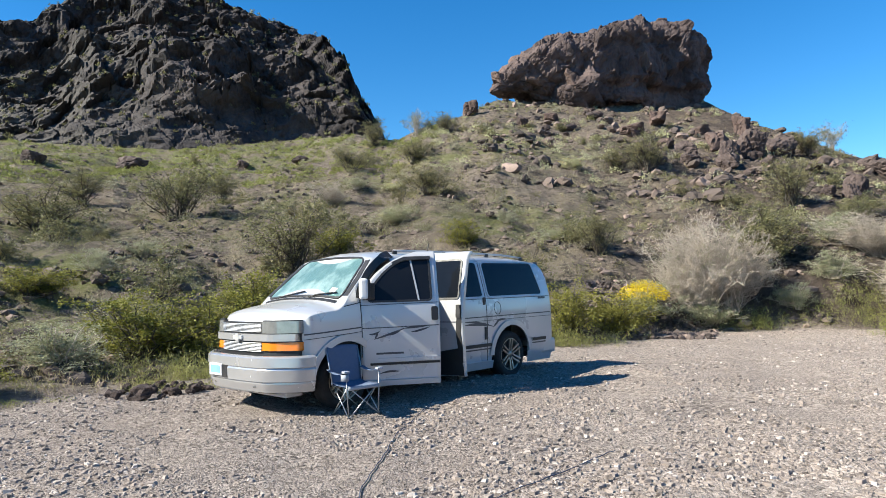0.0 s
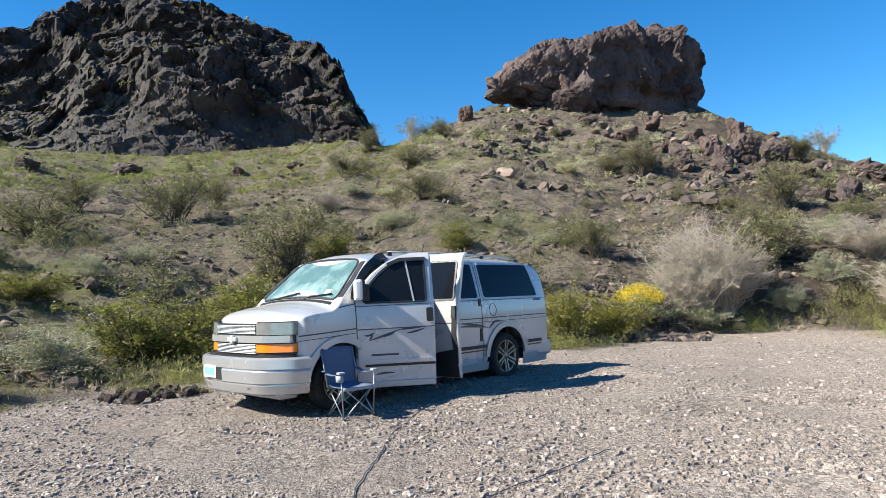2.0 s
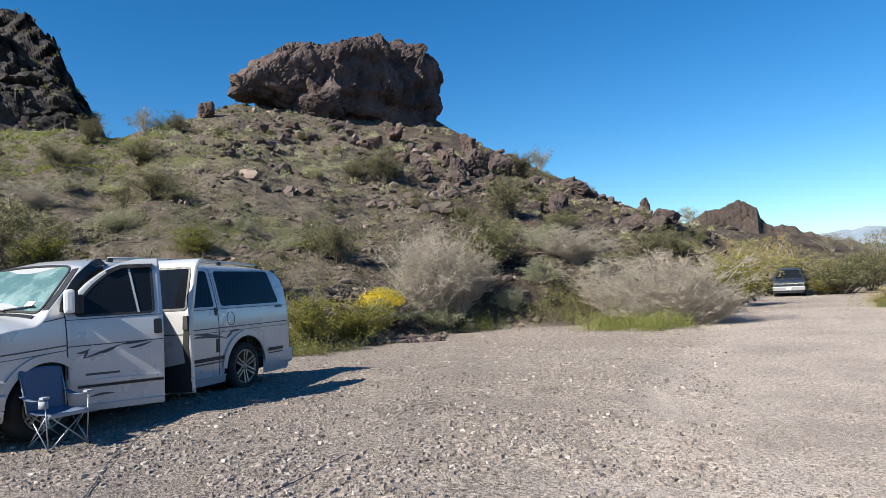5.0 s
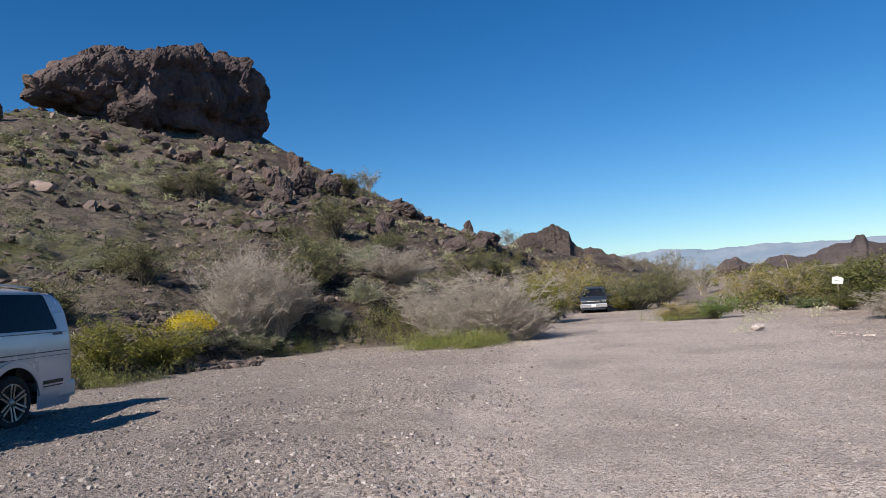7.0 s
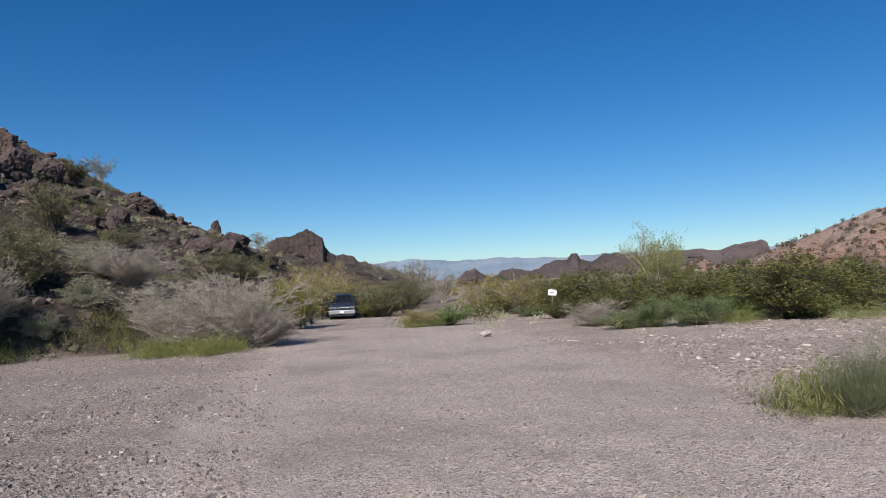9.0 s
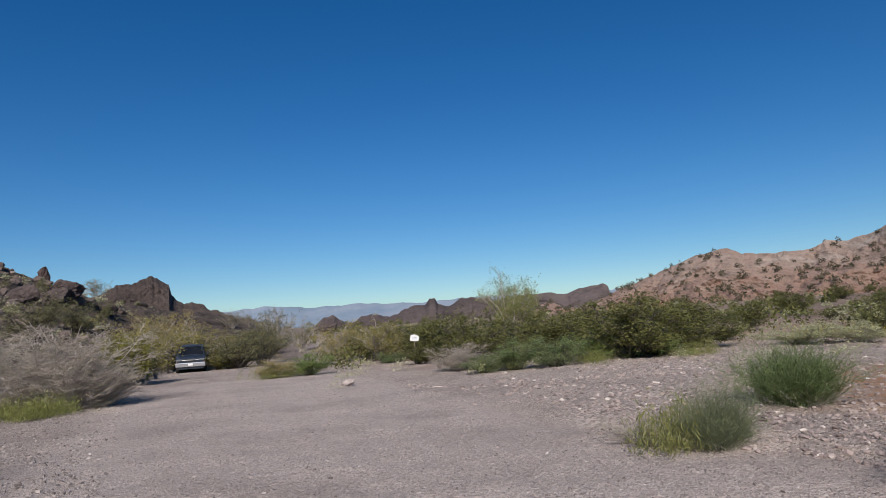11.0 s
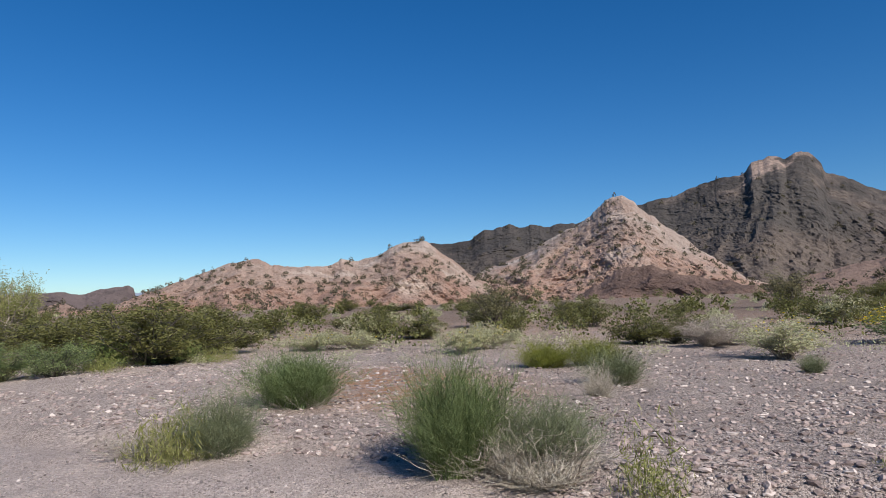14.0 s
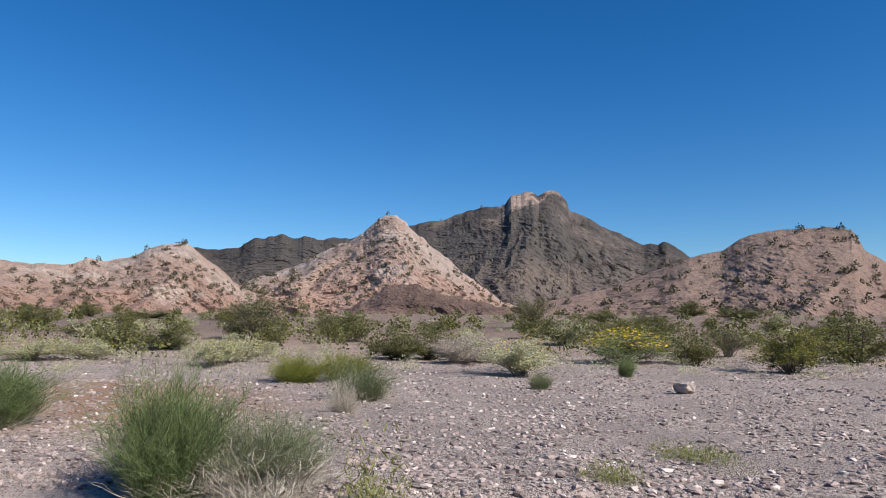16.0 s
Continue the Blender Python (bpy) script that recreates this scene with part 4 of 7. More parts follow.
def patch(outline, place, thick, rings=5):
    """A thin plate: a flat convex outline laid on a surface by place(a, b, lift)."""
    bm = bmesh.new()
    c = sum((Vector(p) for p in outline), Vector((0, 0))) / len(outline)
    rows = []
    for lift, k in [(0.0, 1.0)] + [(thick, 1 - i / rings) for i in range(rings)]:
        rows.append([bm.verts.new(place(*(c + (Vector(p) - c) * k), lift)) for p in outline])
    mid = bm.verts.new(place(*c, thick))
    for a, b in zip(rows, rows[1:]):
        for i in range(len(outline)):
            j = (i + 1) % len(outline)
            bm.faces.new((a[i], a[j], b[j], b[i]))
    for i in range(len(outline)):
        bm.faces.new((rows[-1][i], rows[-1][(i + 1) % len(outline)], mid))
    bmesh.ops.recalc_face_normals(bm, faces=bm.faces)
    return bm


def on_left(x, z, lift):
    return (x, flank(x, z) + lift, z)


def on_deck(x, y, lift):
    return (x + 0.5 * lift, y, deck(x, y) + lift)


def strip(points, width, place, thick):
    """A band of the given width along a line laid on a surface."""
    bm = bmesh.new()
    ps = [Vector(p) for p in points]
    fine = []
    for a, b in zip(ps, ps[1:]):
        n = max(1, int((b - a).length / 0.06))
        fine += [a.lerp(b, k / n) for k in range(n)]
    fine.append(ps[-1])
    rows = []
    for i, p in enumerate(fine):
        d = (fine[min(i + 1, len(fine) - 1)] - fine[max(i - 1, 0)]).normalized()
        side = Vector((-d.y, d.x)) * width / 2
        rows.append([bm.verts.new(place(*(p + side * s), l)) for s, l in ((-1, 0), (-1, thick), (1, thick), (1, 0))])
    for a, b in zip(rows, rows[1:]):
        for k in range(3):
            bm.faces.new((a[k], b[k], b[k + 1], a[k + 1]))
    bmesh.ops.recalc_face_normals(bm, faces=bm.faces)
    return bm


def swoosh(points, width):
    """A brush stroke, thick in the middle and thin at its ends."""
    bm = bmesh.new()
    n = 14
    rows = []
    for k in range(n + 1):
        t = k / n
        a, b, c = (Vector(p) for p in points)
        p = (1 - t) ** 2 * a + 2 * t * (1 - t) * b + t * t * c
        d = (2 * (1 - t) * (b - a) + 2 * t * (c - b)).normalized()
        w = width * (0.12 + math.sin(math.pi * t) ** 0.8) / 2
        side = Vector((-d.y, d.x)) * w
        rows.append([bm.verts.new(on_left(*(p + side * s), 0.004)) for s in (-1, 1)])
    for a, b in zip(rows, rows[1:]):
        bm.faces.new((a[0], b[0], b[1], a[1]))
    return bm


def box(bm, lo, hi, bevel=0.0):
    m = Matrix.LocRotScale([(a + b) / 2 for a, b in zip(lo, hi)], None, [b - a for a, b in zip(lo, hi)])
    made = bmesh.ops.create_cube(bm, size=1, matrix=m)
    if bevel:
        edges = {e for v in made["verts"] for e in v.link_edges}
        bmesh.ops.bevel(bm, geom=list(edges), offset=bevel, segments=2, profile=0.6, affect="EDGES")
    return bm


def boxed(lo, hi, bevel=0.0):
    return box(bmesh.new(), lo, hi, bevel)


def tube(points, radius, sides=8, closed=False):
    """A round bar along a line of points."""
    bm = bmesh.new()
    ps = [Vector(p) for p in points]
    rows = []
    for i, p in enumerate(ps):
        d = (ps[min(i + 1, len(ps) - 1)] - ps[max(i - 1, 0)]).normalized()
        a = d.orthogonal().normalized()
        if i:
            a = (last - d * last.dot(d)).normalized()
        last, b = a, d.cross(a)
        rad = radius[i] if isinstance(radius, (list, tuple)) else radius
        rows.append([bm.verts.new(p + (a * math.cos(2 * math.pi * k / sides) + b * math.sin(2 * math.pi * k / sides)) * rad) for k in range(sides)])
    for r, s in zip(rows, rows[1:]):
        for k in range(sides):
            bm.faces.new((r[k], r[(k + 1) % sides], s[(k + 1) % sides], s[k]))
    bm.faces.new(rows[0][::-1])
    bm.faces.new(rows[-1])
    for f in bm.faces:
        f.smooth = True
    return bm


def lathe(profile, axis="y", steps=40):
    """A turned form: pairs of radius and offset along the axis."""
    bm = bmesh.new()
    rows = [[bm.verts.new((r * math.cos(2 * math.pi * k / steps), o, r * math.sin(2 * math.pi * k / steps))) for k in range(steps)] for r, o in profile]
    for a, b in zip(rows, rows[1:]):
        for k in range(steps):
            f = bm.faces.new((a[k], a[(k + 1) % steps], b[(k + 1) % steps], b[k]))
            f.smooth = True
    bmesh.ops.recalc_face_normals(bm, faces=bm.faces)
    return bm


def road_wheel(parent, x, y, radius, outward, rim=ALLOY):
    """Tyre, rim and twin spokes; outward is the side on which the face shows."""
    w, s = 0.24, outward
    tyre = part("wheel", lathe([(radius * 0.70, -w / 2), (radius * 0.90, -w / 2), (radius * 0.985, -w * 0.38), (radius, -w * 0.2), (radius, w * 0.2), (radius * 0.985, w * 0.38),
                                (radius * 0.90, w / 2), (radius * 0.70, w / 2), (radius * 0.68, w * 0.35), (radius * 0.68, -w * 0.35), (radius * 0.70, -w / 2)]), TYRE, parent, "black rubber tyre")
    tyre.location = (x, y, radius)
    bm = lathe([(radius * 0.71, s * w * 0.46), (radius * 0.66, s * w * 0.50), (radius * 0.62, s * w * 0.40), (radius * 0.60, s * w * 0.05)])
    part("rim", bm, rim, tyre)
    part("brake_disc", lathe([(0.001, s * w * 0.02), (radius * 0.60, s * w * 0.02)], steps=28), BLACK, tyre)
    for k in range(6):
        bm = bmesh.new()
        for side in (-1, 1):
            a, b = Vector((side * 0.030, s * w * 0.36, 0.03)), Vector((side * 0.045, s * w * 0.44, radius * 0.66))
            box(bm, (a.x - 0.016, min(0, 0), 0.05), (a.x + 0.016, 0.03, b.z), 0.006)
        for v in bm.verts:
            v.co.y = s * (w * 0.30 + v.co.y + 0.06 * (v.co.z / radius))
            v.co.x *= 0.75 + 0.55 * v.co.z / radius
        bmesh.ops.rotate(bm, verts=bm.verts, cent=(0, 0, 0), matrix=Matrix.Rotation(k * math.pi / 3, 3, "Y"))
        bmesh.ops.recalc_face_normals(bm, faces=bm.faces)
        part("spoke", bm, rim, tyre)
    part("hub_cap", lathe([(0.001, s * w * 0.47), (0.05, s * w * 0.46), (0.065, s * w * 0.38), (0.07, s * w * 0.28)], steps=24), rim, tyre)
    return tyre


def leaf_panel(x0, front, z0, z1, hinge, thick=0.055):
    """A door panel cut from the van's flank, its origin at the hinge."""
    bm = bmesh.new()
    nz, nx = 30, 18
    outer, inner = [], []
    for i in range(nz + 1):
        z = z0 + (z1 - z0) * i / nz
        x1 = front(z)
        outer.append([bm.verts.new(Vector((x0 + (x1 - x0) * k / nx, flank(x0 + (x1 - x0) * k / nx, z) + 0.004, z)) - hinge) for k in range(nx + 1)])
        inner.append([bm.verts.new(v.co - Vector((0, thick, 0))) for v in outer[-1]])
    for g, flip in ((outer, 1), (inner, -1)):
        for i in range(nz):
            for k in range(nx):
                bm.faces.new((g[i][k], g[i][k + 1], g[i + 1][k + 1], g[i + 1][k])[::flip]).smooth = True
    rim_o = outer[0] + [r[-1] for r in outer[1:]] + outer[-1][-2::-1] + [r[0] for r in outer[-2:0:-1]]
    rim_i = inner[0] + [r[-1] for r in inner[1:]] + inner[-1][-2::-1] + [r[0] for r in inner[-2:0:-1]]
    for a in range(len(rim_o)):
        b = (a + 1) % len(rim_o)
        bm.faces.new((rim_o[a], rim_o[b], rim_i[b], rim_i[a]))
    bmesh.ops.recalc_face_normals(bm, faces=bm.faces)
    return bm


def van_pieces(van):
    body = part("body", van_shell(), PAINT, van, "silver painted body")
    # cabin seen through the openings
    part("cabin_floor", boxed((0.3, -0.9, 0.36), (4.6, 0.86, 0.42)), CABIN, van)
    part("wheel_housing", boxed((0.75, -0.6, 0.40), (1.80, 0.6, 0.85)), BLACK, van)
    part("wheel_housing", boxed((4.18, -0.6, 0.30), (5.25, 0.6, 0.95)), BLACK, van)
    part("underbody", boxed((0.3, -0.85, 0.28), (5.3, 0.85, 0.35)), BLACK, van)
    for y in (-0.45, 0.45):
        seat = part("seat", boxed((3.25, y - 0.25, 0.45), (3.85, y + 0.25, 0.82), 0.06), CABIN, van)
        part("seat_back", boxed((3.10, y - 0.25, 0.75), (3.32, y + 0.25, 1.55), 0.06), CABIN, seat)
    # windows along the left side
    rear_glass = rounded([(0.33, 1.32), (1.82, 1.32), (1.82, 1.88), (0.46, 1.88)], 0.08)
    for name, o in (("side_window", rear_glass), ("side_window", rounded([(1.94, 1.32), (2.46, 1.32), (2.46, 1.88), (1.94, 1.88)], 0.06))):
        c = sum((Vector(p) for p in o), Vector((0, 0))) / len(o)
        w = part(name, patch([tuple(c + (Vector(p) - c) * 1.0) for p in o], on_left, 0.010), TINT, van, "dark tinted glass")
        edge = strip(o + [o[0]], 0.03, on_left, 0.013)
        part("window_trim", edge, PAINT_LOW, w)
    # windscreen with a foil shade behind the glass
    screen = [(4.06, 0.66), (4.06, -0.66), (4.64, -0.84), (4.64, 0.84)]
    part("sunshade", patch(rounded(screen, 0.10), on_deck, 0.006, 8), FOIL, van, "crumpled foil sunshade")
    part("windscreen_frame", strip(rounded(screen, 0.10) + [rounded(screen, 0.10)[0]], 0.022, on_deck, 0.012), BLACK, van, "black windscreen edge")
    part("door_seal", strip([(door_front(z) + 0.02, z) for z in np.linspace(1.38, 1.985, 16)], 0.10, on_left, 0.006), BLACK, van, "black door opening seal")
    for s in (1, -1):
        part("pillar_trim", strip([(4.60, s * 0.885), (4.35, s * 0.83), (4.08, s * 0.735)], 0.075, on_deck, 0.008), BLACK, van, "black windscreen pillar trim")
    part("sticker", patch(rounded([(4.52, 0.52), (4.52, 0.64), (4.58, 0.64), (4.58, 0.52)], 0.01), on_deck, 0.012, 1), WHITE_PLASTIC, van, "small white sticker")
    for y in (0.25, -0.45):
        arm = part("wiper", tube([(4.72, y, 1.41), (4.65, y + 0.06, deck(4.65, y) + 0.03), (4.60, y + 0.46, deck(4.60, y + 0.44) + 0.03)], 0.011, 6), BLACK, van)
    part("cowl", strip([(4.69, 0.8), (4.69, -0.8)], 0.042, on_deck, 0.012), BLACK, van)
    # panel gaps, mouldings and stripes
    for pts in ([(1.88, 0.26), (1.88, 1.90)], [(4.43, 0.62), (4.43, 1.36)], [(2.50, 0.26), (2.50, 1.90)], [(4.42, 1.33), (4.70, 1.29)]):
        part("panel_gap", strip(pts, 0.012, on_left, 0.003), SEAM, van)
    for a, b in ((0.12, 2.50), (4.44, 5.30)):
        part("stripe", strip([(a, 1.015 if b < 3 else 1.01), (b, 1.015 if b < 3 else 0.97)], 0.016, on_left, 0.004), STRIPE, van, "dark grey body stripe")
        part("stripe", strip([(a, 0.955 if b < 3 else 0.955), (b, 0.955 if b < 3 else 0.91)], 0.008, on_left, 0.004), STRIPE, van, "dark grey body stripe")
    part("stripe", strip([(0.12, 1.295), (2.50, 1.295)], 0.009, on_left, 0.004), STRIPE, van, "dark grey body stripe")
    for a, b in ((0.30, 0.70), (1.80, 2.50)):
        part("side_moulding", strip([(a, 0.575), (b, 0.575)], 0.05, on_left, 0.022), BLACK, van, "black side moulding")
        part("side_moulding", strip([(a, 0.515), (b, 0.515)], 0.02, on_left, 0.012), STRIPE, van, "thin dark side moulding")
    part("running_board", strip([(1.78, 0.27), (2.50, 0.27)], 0.12, on_left, 0.05), PAINT_LOW, van, "silver running board")
    part("running_board", strip([(2.50, 0.24), (4.20, 0.24)], 0.07, on_left, 0.02), PAINT_LOW, van, "silver running board")
    for a in ("rear", "front"):
        arc = [(VAN[a] + 0.515 * math.cos(k), 0.38 + 0.515 * math.sin(k)) for k in np.linspace(0.05, math.pi - 0.05, 24)]
        part("wheel_arch", strip(arc, 0.085, on_left, 0.028), PAINT_LOW, van, "flared wheel arch lip")
    for p in (((2.46, 0.955), (2.1, 0.95), (1.72, 0.85)), ((1.74, 0.84), (1.66, 0.90), (1.55, 0.96)), ((2.44, 0.905), (2.2, 0.92), (1.86, 0.87)), ((1.66, 0.93), (1.55, 0.965), (1.38, 0.95))):
        part("decal", swoosh(p, 0.03), STRIPE, van, "dark sweeping side graphic")
    ring = [(1.60 + 0.085 * math.cos(k), 1.14 + 0.10 * math.sin(k)) for k in np.linspace(0, 2 * math.pi, 25)]
    part("fuel_flap", strip(ring, 0.008, on_left, 0.004), SEAM, van)
    part("lettering", strip([(0.25, 1.27), (0.47, 1.27)], 0.035, on_left, 0.004), STRIPE, van, "small unreadable badge")
    part("door_latch", boxed((1.90, 0.985, 0.66), (1.95, 1.012, 0.86), 0.008), BLACK, van)
    part("door_latch", boxed((1.90, 0.955, 1.20), (1.95, 0.992, 1.32), 0.008), BLACK, van)
    # rear corner
    part("tail_lamp", boxed((0.065, 0.74, 1.25), (0.115, 0.865, 1.68), 0.02), RED_LENS, van, "tall red tail lamp")
    part("rear_bumper", boxed((-0.03, -0.97, 0.30), (0.40, 0.985, 0.56), 0.05), PAINT_LOW, van, "silver rear bumper")
    part("spoiler", boxed((0.03, -0.7, 1.82), (0.18, 0.7, 1.90), 0.03), BLACK, van, "black rear spoiler")
    # roof rails
    for y in (0.62, -0.62):
        rail = part("roof_rail", tube([(x, y, deck(x, y) + 0.045) for x in np.linspace(0.45, 3.5, 12)], 0.017, 8), PAINT_LOW, van)
        for x in (0.46, 1.4, 2.45, 3.48):
            part("rail_foot", boxed((x - 0.04, y - 0.02, deck(x, y) - 0.01), (x + 0.04, y + 0.02, deck(x, y) + 0.05), 0.01), BLACK, rail)
    part("aerial", tube([(2.95, 0.74, 1.97), (2.90, 0.76, 2.16)], 0.008, 6), BLACK, van)
    # face
    part("bumper", front_bumper(), CHROME_SOFT, van, "silver front bumper")
    part("air_dam", boxed((5.20, -0.78, 0.22), (5.46, 0.78, 0.33), 0.03), PAINT_LOW, van)
    part("number_plate", boxed((5.706, -0.50, 0.46), (5.745, -0.20, 0.61), 0.004), WHITE_PLASTIC, van, "white and blue number plate")
    part("plate_band", boxed((5.7455, -0.47, 0.49), (5.749, -0.23, 0.585), 0.001), PLATE_BLUE, van)
    part("plate_mount", boxed((5.66, -0.21, 0.44), (5.735, -0.08, 0.61), 0.01), BLACK, van)
    face = part("grille_surround", nose_plate(-0.88, 0.88, 0.70, 1.13, 5.575), BLACK, van)
    for z0, z1 in ((1.005, 1.115), (0.765, 0.885)):
        n = 7
        for k in range(n):
            z = z0 + (z1 - z0) * (k + 0.5) / n
            part("grille_bar", nose_plate(-0.45, 0.45, z - 0.003, z + 0.003, 5.60), CHROME, van)
    part("grille_band", nose_plate(-0.88, 0.88, 0.90, 0.985, 5.615), CHROME_SOFT, van, "wide chrome grille band")
    part("emblem", nose_plate(-0.10, 0.10, 0.92, 0.965, 5.64), CHROME, van, "plain cross-shaped badge")
    part("emblem", nose_plate(-0.035, 0.035, 0.897, 0.988, 5.642), CHROME, van, "plain cross-shaped badge")
    for s in (-1, 1):
        for z0, z1 in ((0.983, 1.152), (0.772, 0.898)):
            part("lamp_bezel", lamp_block(s, z0, z1, -0.012), BLACK, van, "black lamp surround")
        part("headlamp", lamp_block(s, 0.995, 1.14), LENS, van, "clear headlamp")
        part("turn_signal", lamp_block(s, 0.785, 0.885), AMBER, van, "amber turn signal")
    for y in (0.45, -0.45):
        part("fog_lamp", lathe([(0.001, 0.02), (0.05, 0.02), (0.06, 0.0)], steps=18), LENS, van).matrix_basis = pose(5.66, y, 0.40, 0, 0, -90)


CHROME_SOFT = simple("bright_bumper", (0.50, 0.50, 0.51), 0.24, 0.55, 0.12, 8.0, coat=0.4)


def nose_x(y):
    """How far the nose falls back towards its corners."""
    return -0.10 * (abs(y) / 0.9) ** 2 - 0.9 * max(0.0, abs(y) - 0.58) ** 1.5


def nose_plate(y0, y1, z0, z1, x):
    bm = bmesh.new()
    rows = []
    for y in np.linspace(y0, y1, 25):
        xx = x + nose_x(y)
        rows.append([bm.verts.new(p) for p in ((xx - 0.06, y, z0), (xx, y, z0), (xx - 0.004, y, z1), (xx - 0.06, y, z1))])
    for a, b in zip(rows, rows[1:]):
        for k in range(3):
            bm.faces.new((a[k], b[k], b[k + 1], a[k + 1]))
    bm.faces.new(rows[0])
    bm.faces.new(rows[-1][::-1])
    bmesh.ops.recalc_face_normals(bm, faces=bm.faces)
    return bm


def lamp_block(s, z0, z1, lift=0.0):
    """A lamp that wraps from the grille round the corner of the wing."""
    bm = bmesh.new()
    rows = []
    path = [(5.595 + lift + nose_x(y), y) for y in np.linspace(0.46, 0.87, 18)] + [(5.345 + lift, 0.895 + lift), (5.30 + lift, 0.912 + lift)]
    for x, y in path:
        back = 0.05
        rows.append([bm.verts.new((px, s * py, pz)) for px, py, pz in ((x - back, y - 0.02, z0), (x, y, z0), (x - 0.006, y - 0.004, z1), (x - back, y - 0.02, z1))])
    for a, b in zip(rows, rows[1:]):
        for k in range(3):
            bm.faces.new((a[k], b[k], b[k + 1], a[k + 1])).smooth = True
            bm.edges.get((a[k], b[k])).smooth = False
    bm.faces.new(rows[0])
    bm.faces.new(rows[-1][::-1])
    bmesh.ops.recalc_face_normals(bm, faces=bm.faces)
    return bm


def front_bumper():
    bm = bmesh.new()
    section = [(0.0, 0.73), (0.045, 0.725), (0.07, 0.705), (0.078, 0.60), (0.060, 0.585), (0.068, 0.565), (0.062, 0.43), (0.045, 0.42), (0.047, 0.40), (0.015, 0.30), (-0.03, 0.285)]
    rows = []
    path = [(5.20, -1.0), (5.30, -0.985), (5.38, -0.95)] + [(5.665 + nose_x(y) * 0.9, y) for y in np.linspace(-0.88, 0.88, 25)] + [(5.38, 0.95), (5.30, 0.985), (5.20, 1.0)]
    for i, (x, y) in enumerate(path):
        a, b = path[max(i - 1, 0)], path[min(i + 1, len(path) - 1)]
        n = Vector((b[1] - a[1], a[0] - b[0])).normalized()
        rows.append([bm.verts.new((x + n.x * o, y + n.y * o, z)) for o, z in section])
    for a, b in zip(rows, rows[1:]):
        for k in range(len(section) - 1):
            bm.faces.new((a[k], b[k], b[k + 1], a[k + 1])).smooth = True
            if k in (2, 3, 4, 5, 6, 7, 8, 9):
                bm.edges.get((a[k], b[k])).smooth = False
    bmesh.ops.recalc_face_normals(bm, faces=bm.faces)
    return bm


def shifted(place, hinge):
    return lambda a, b, lift: tuple(Vector(place(a, b, lift)) - hinge)


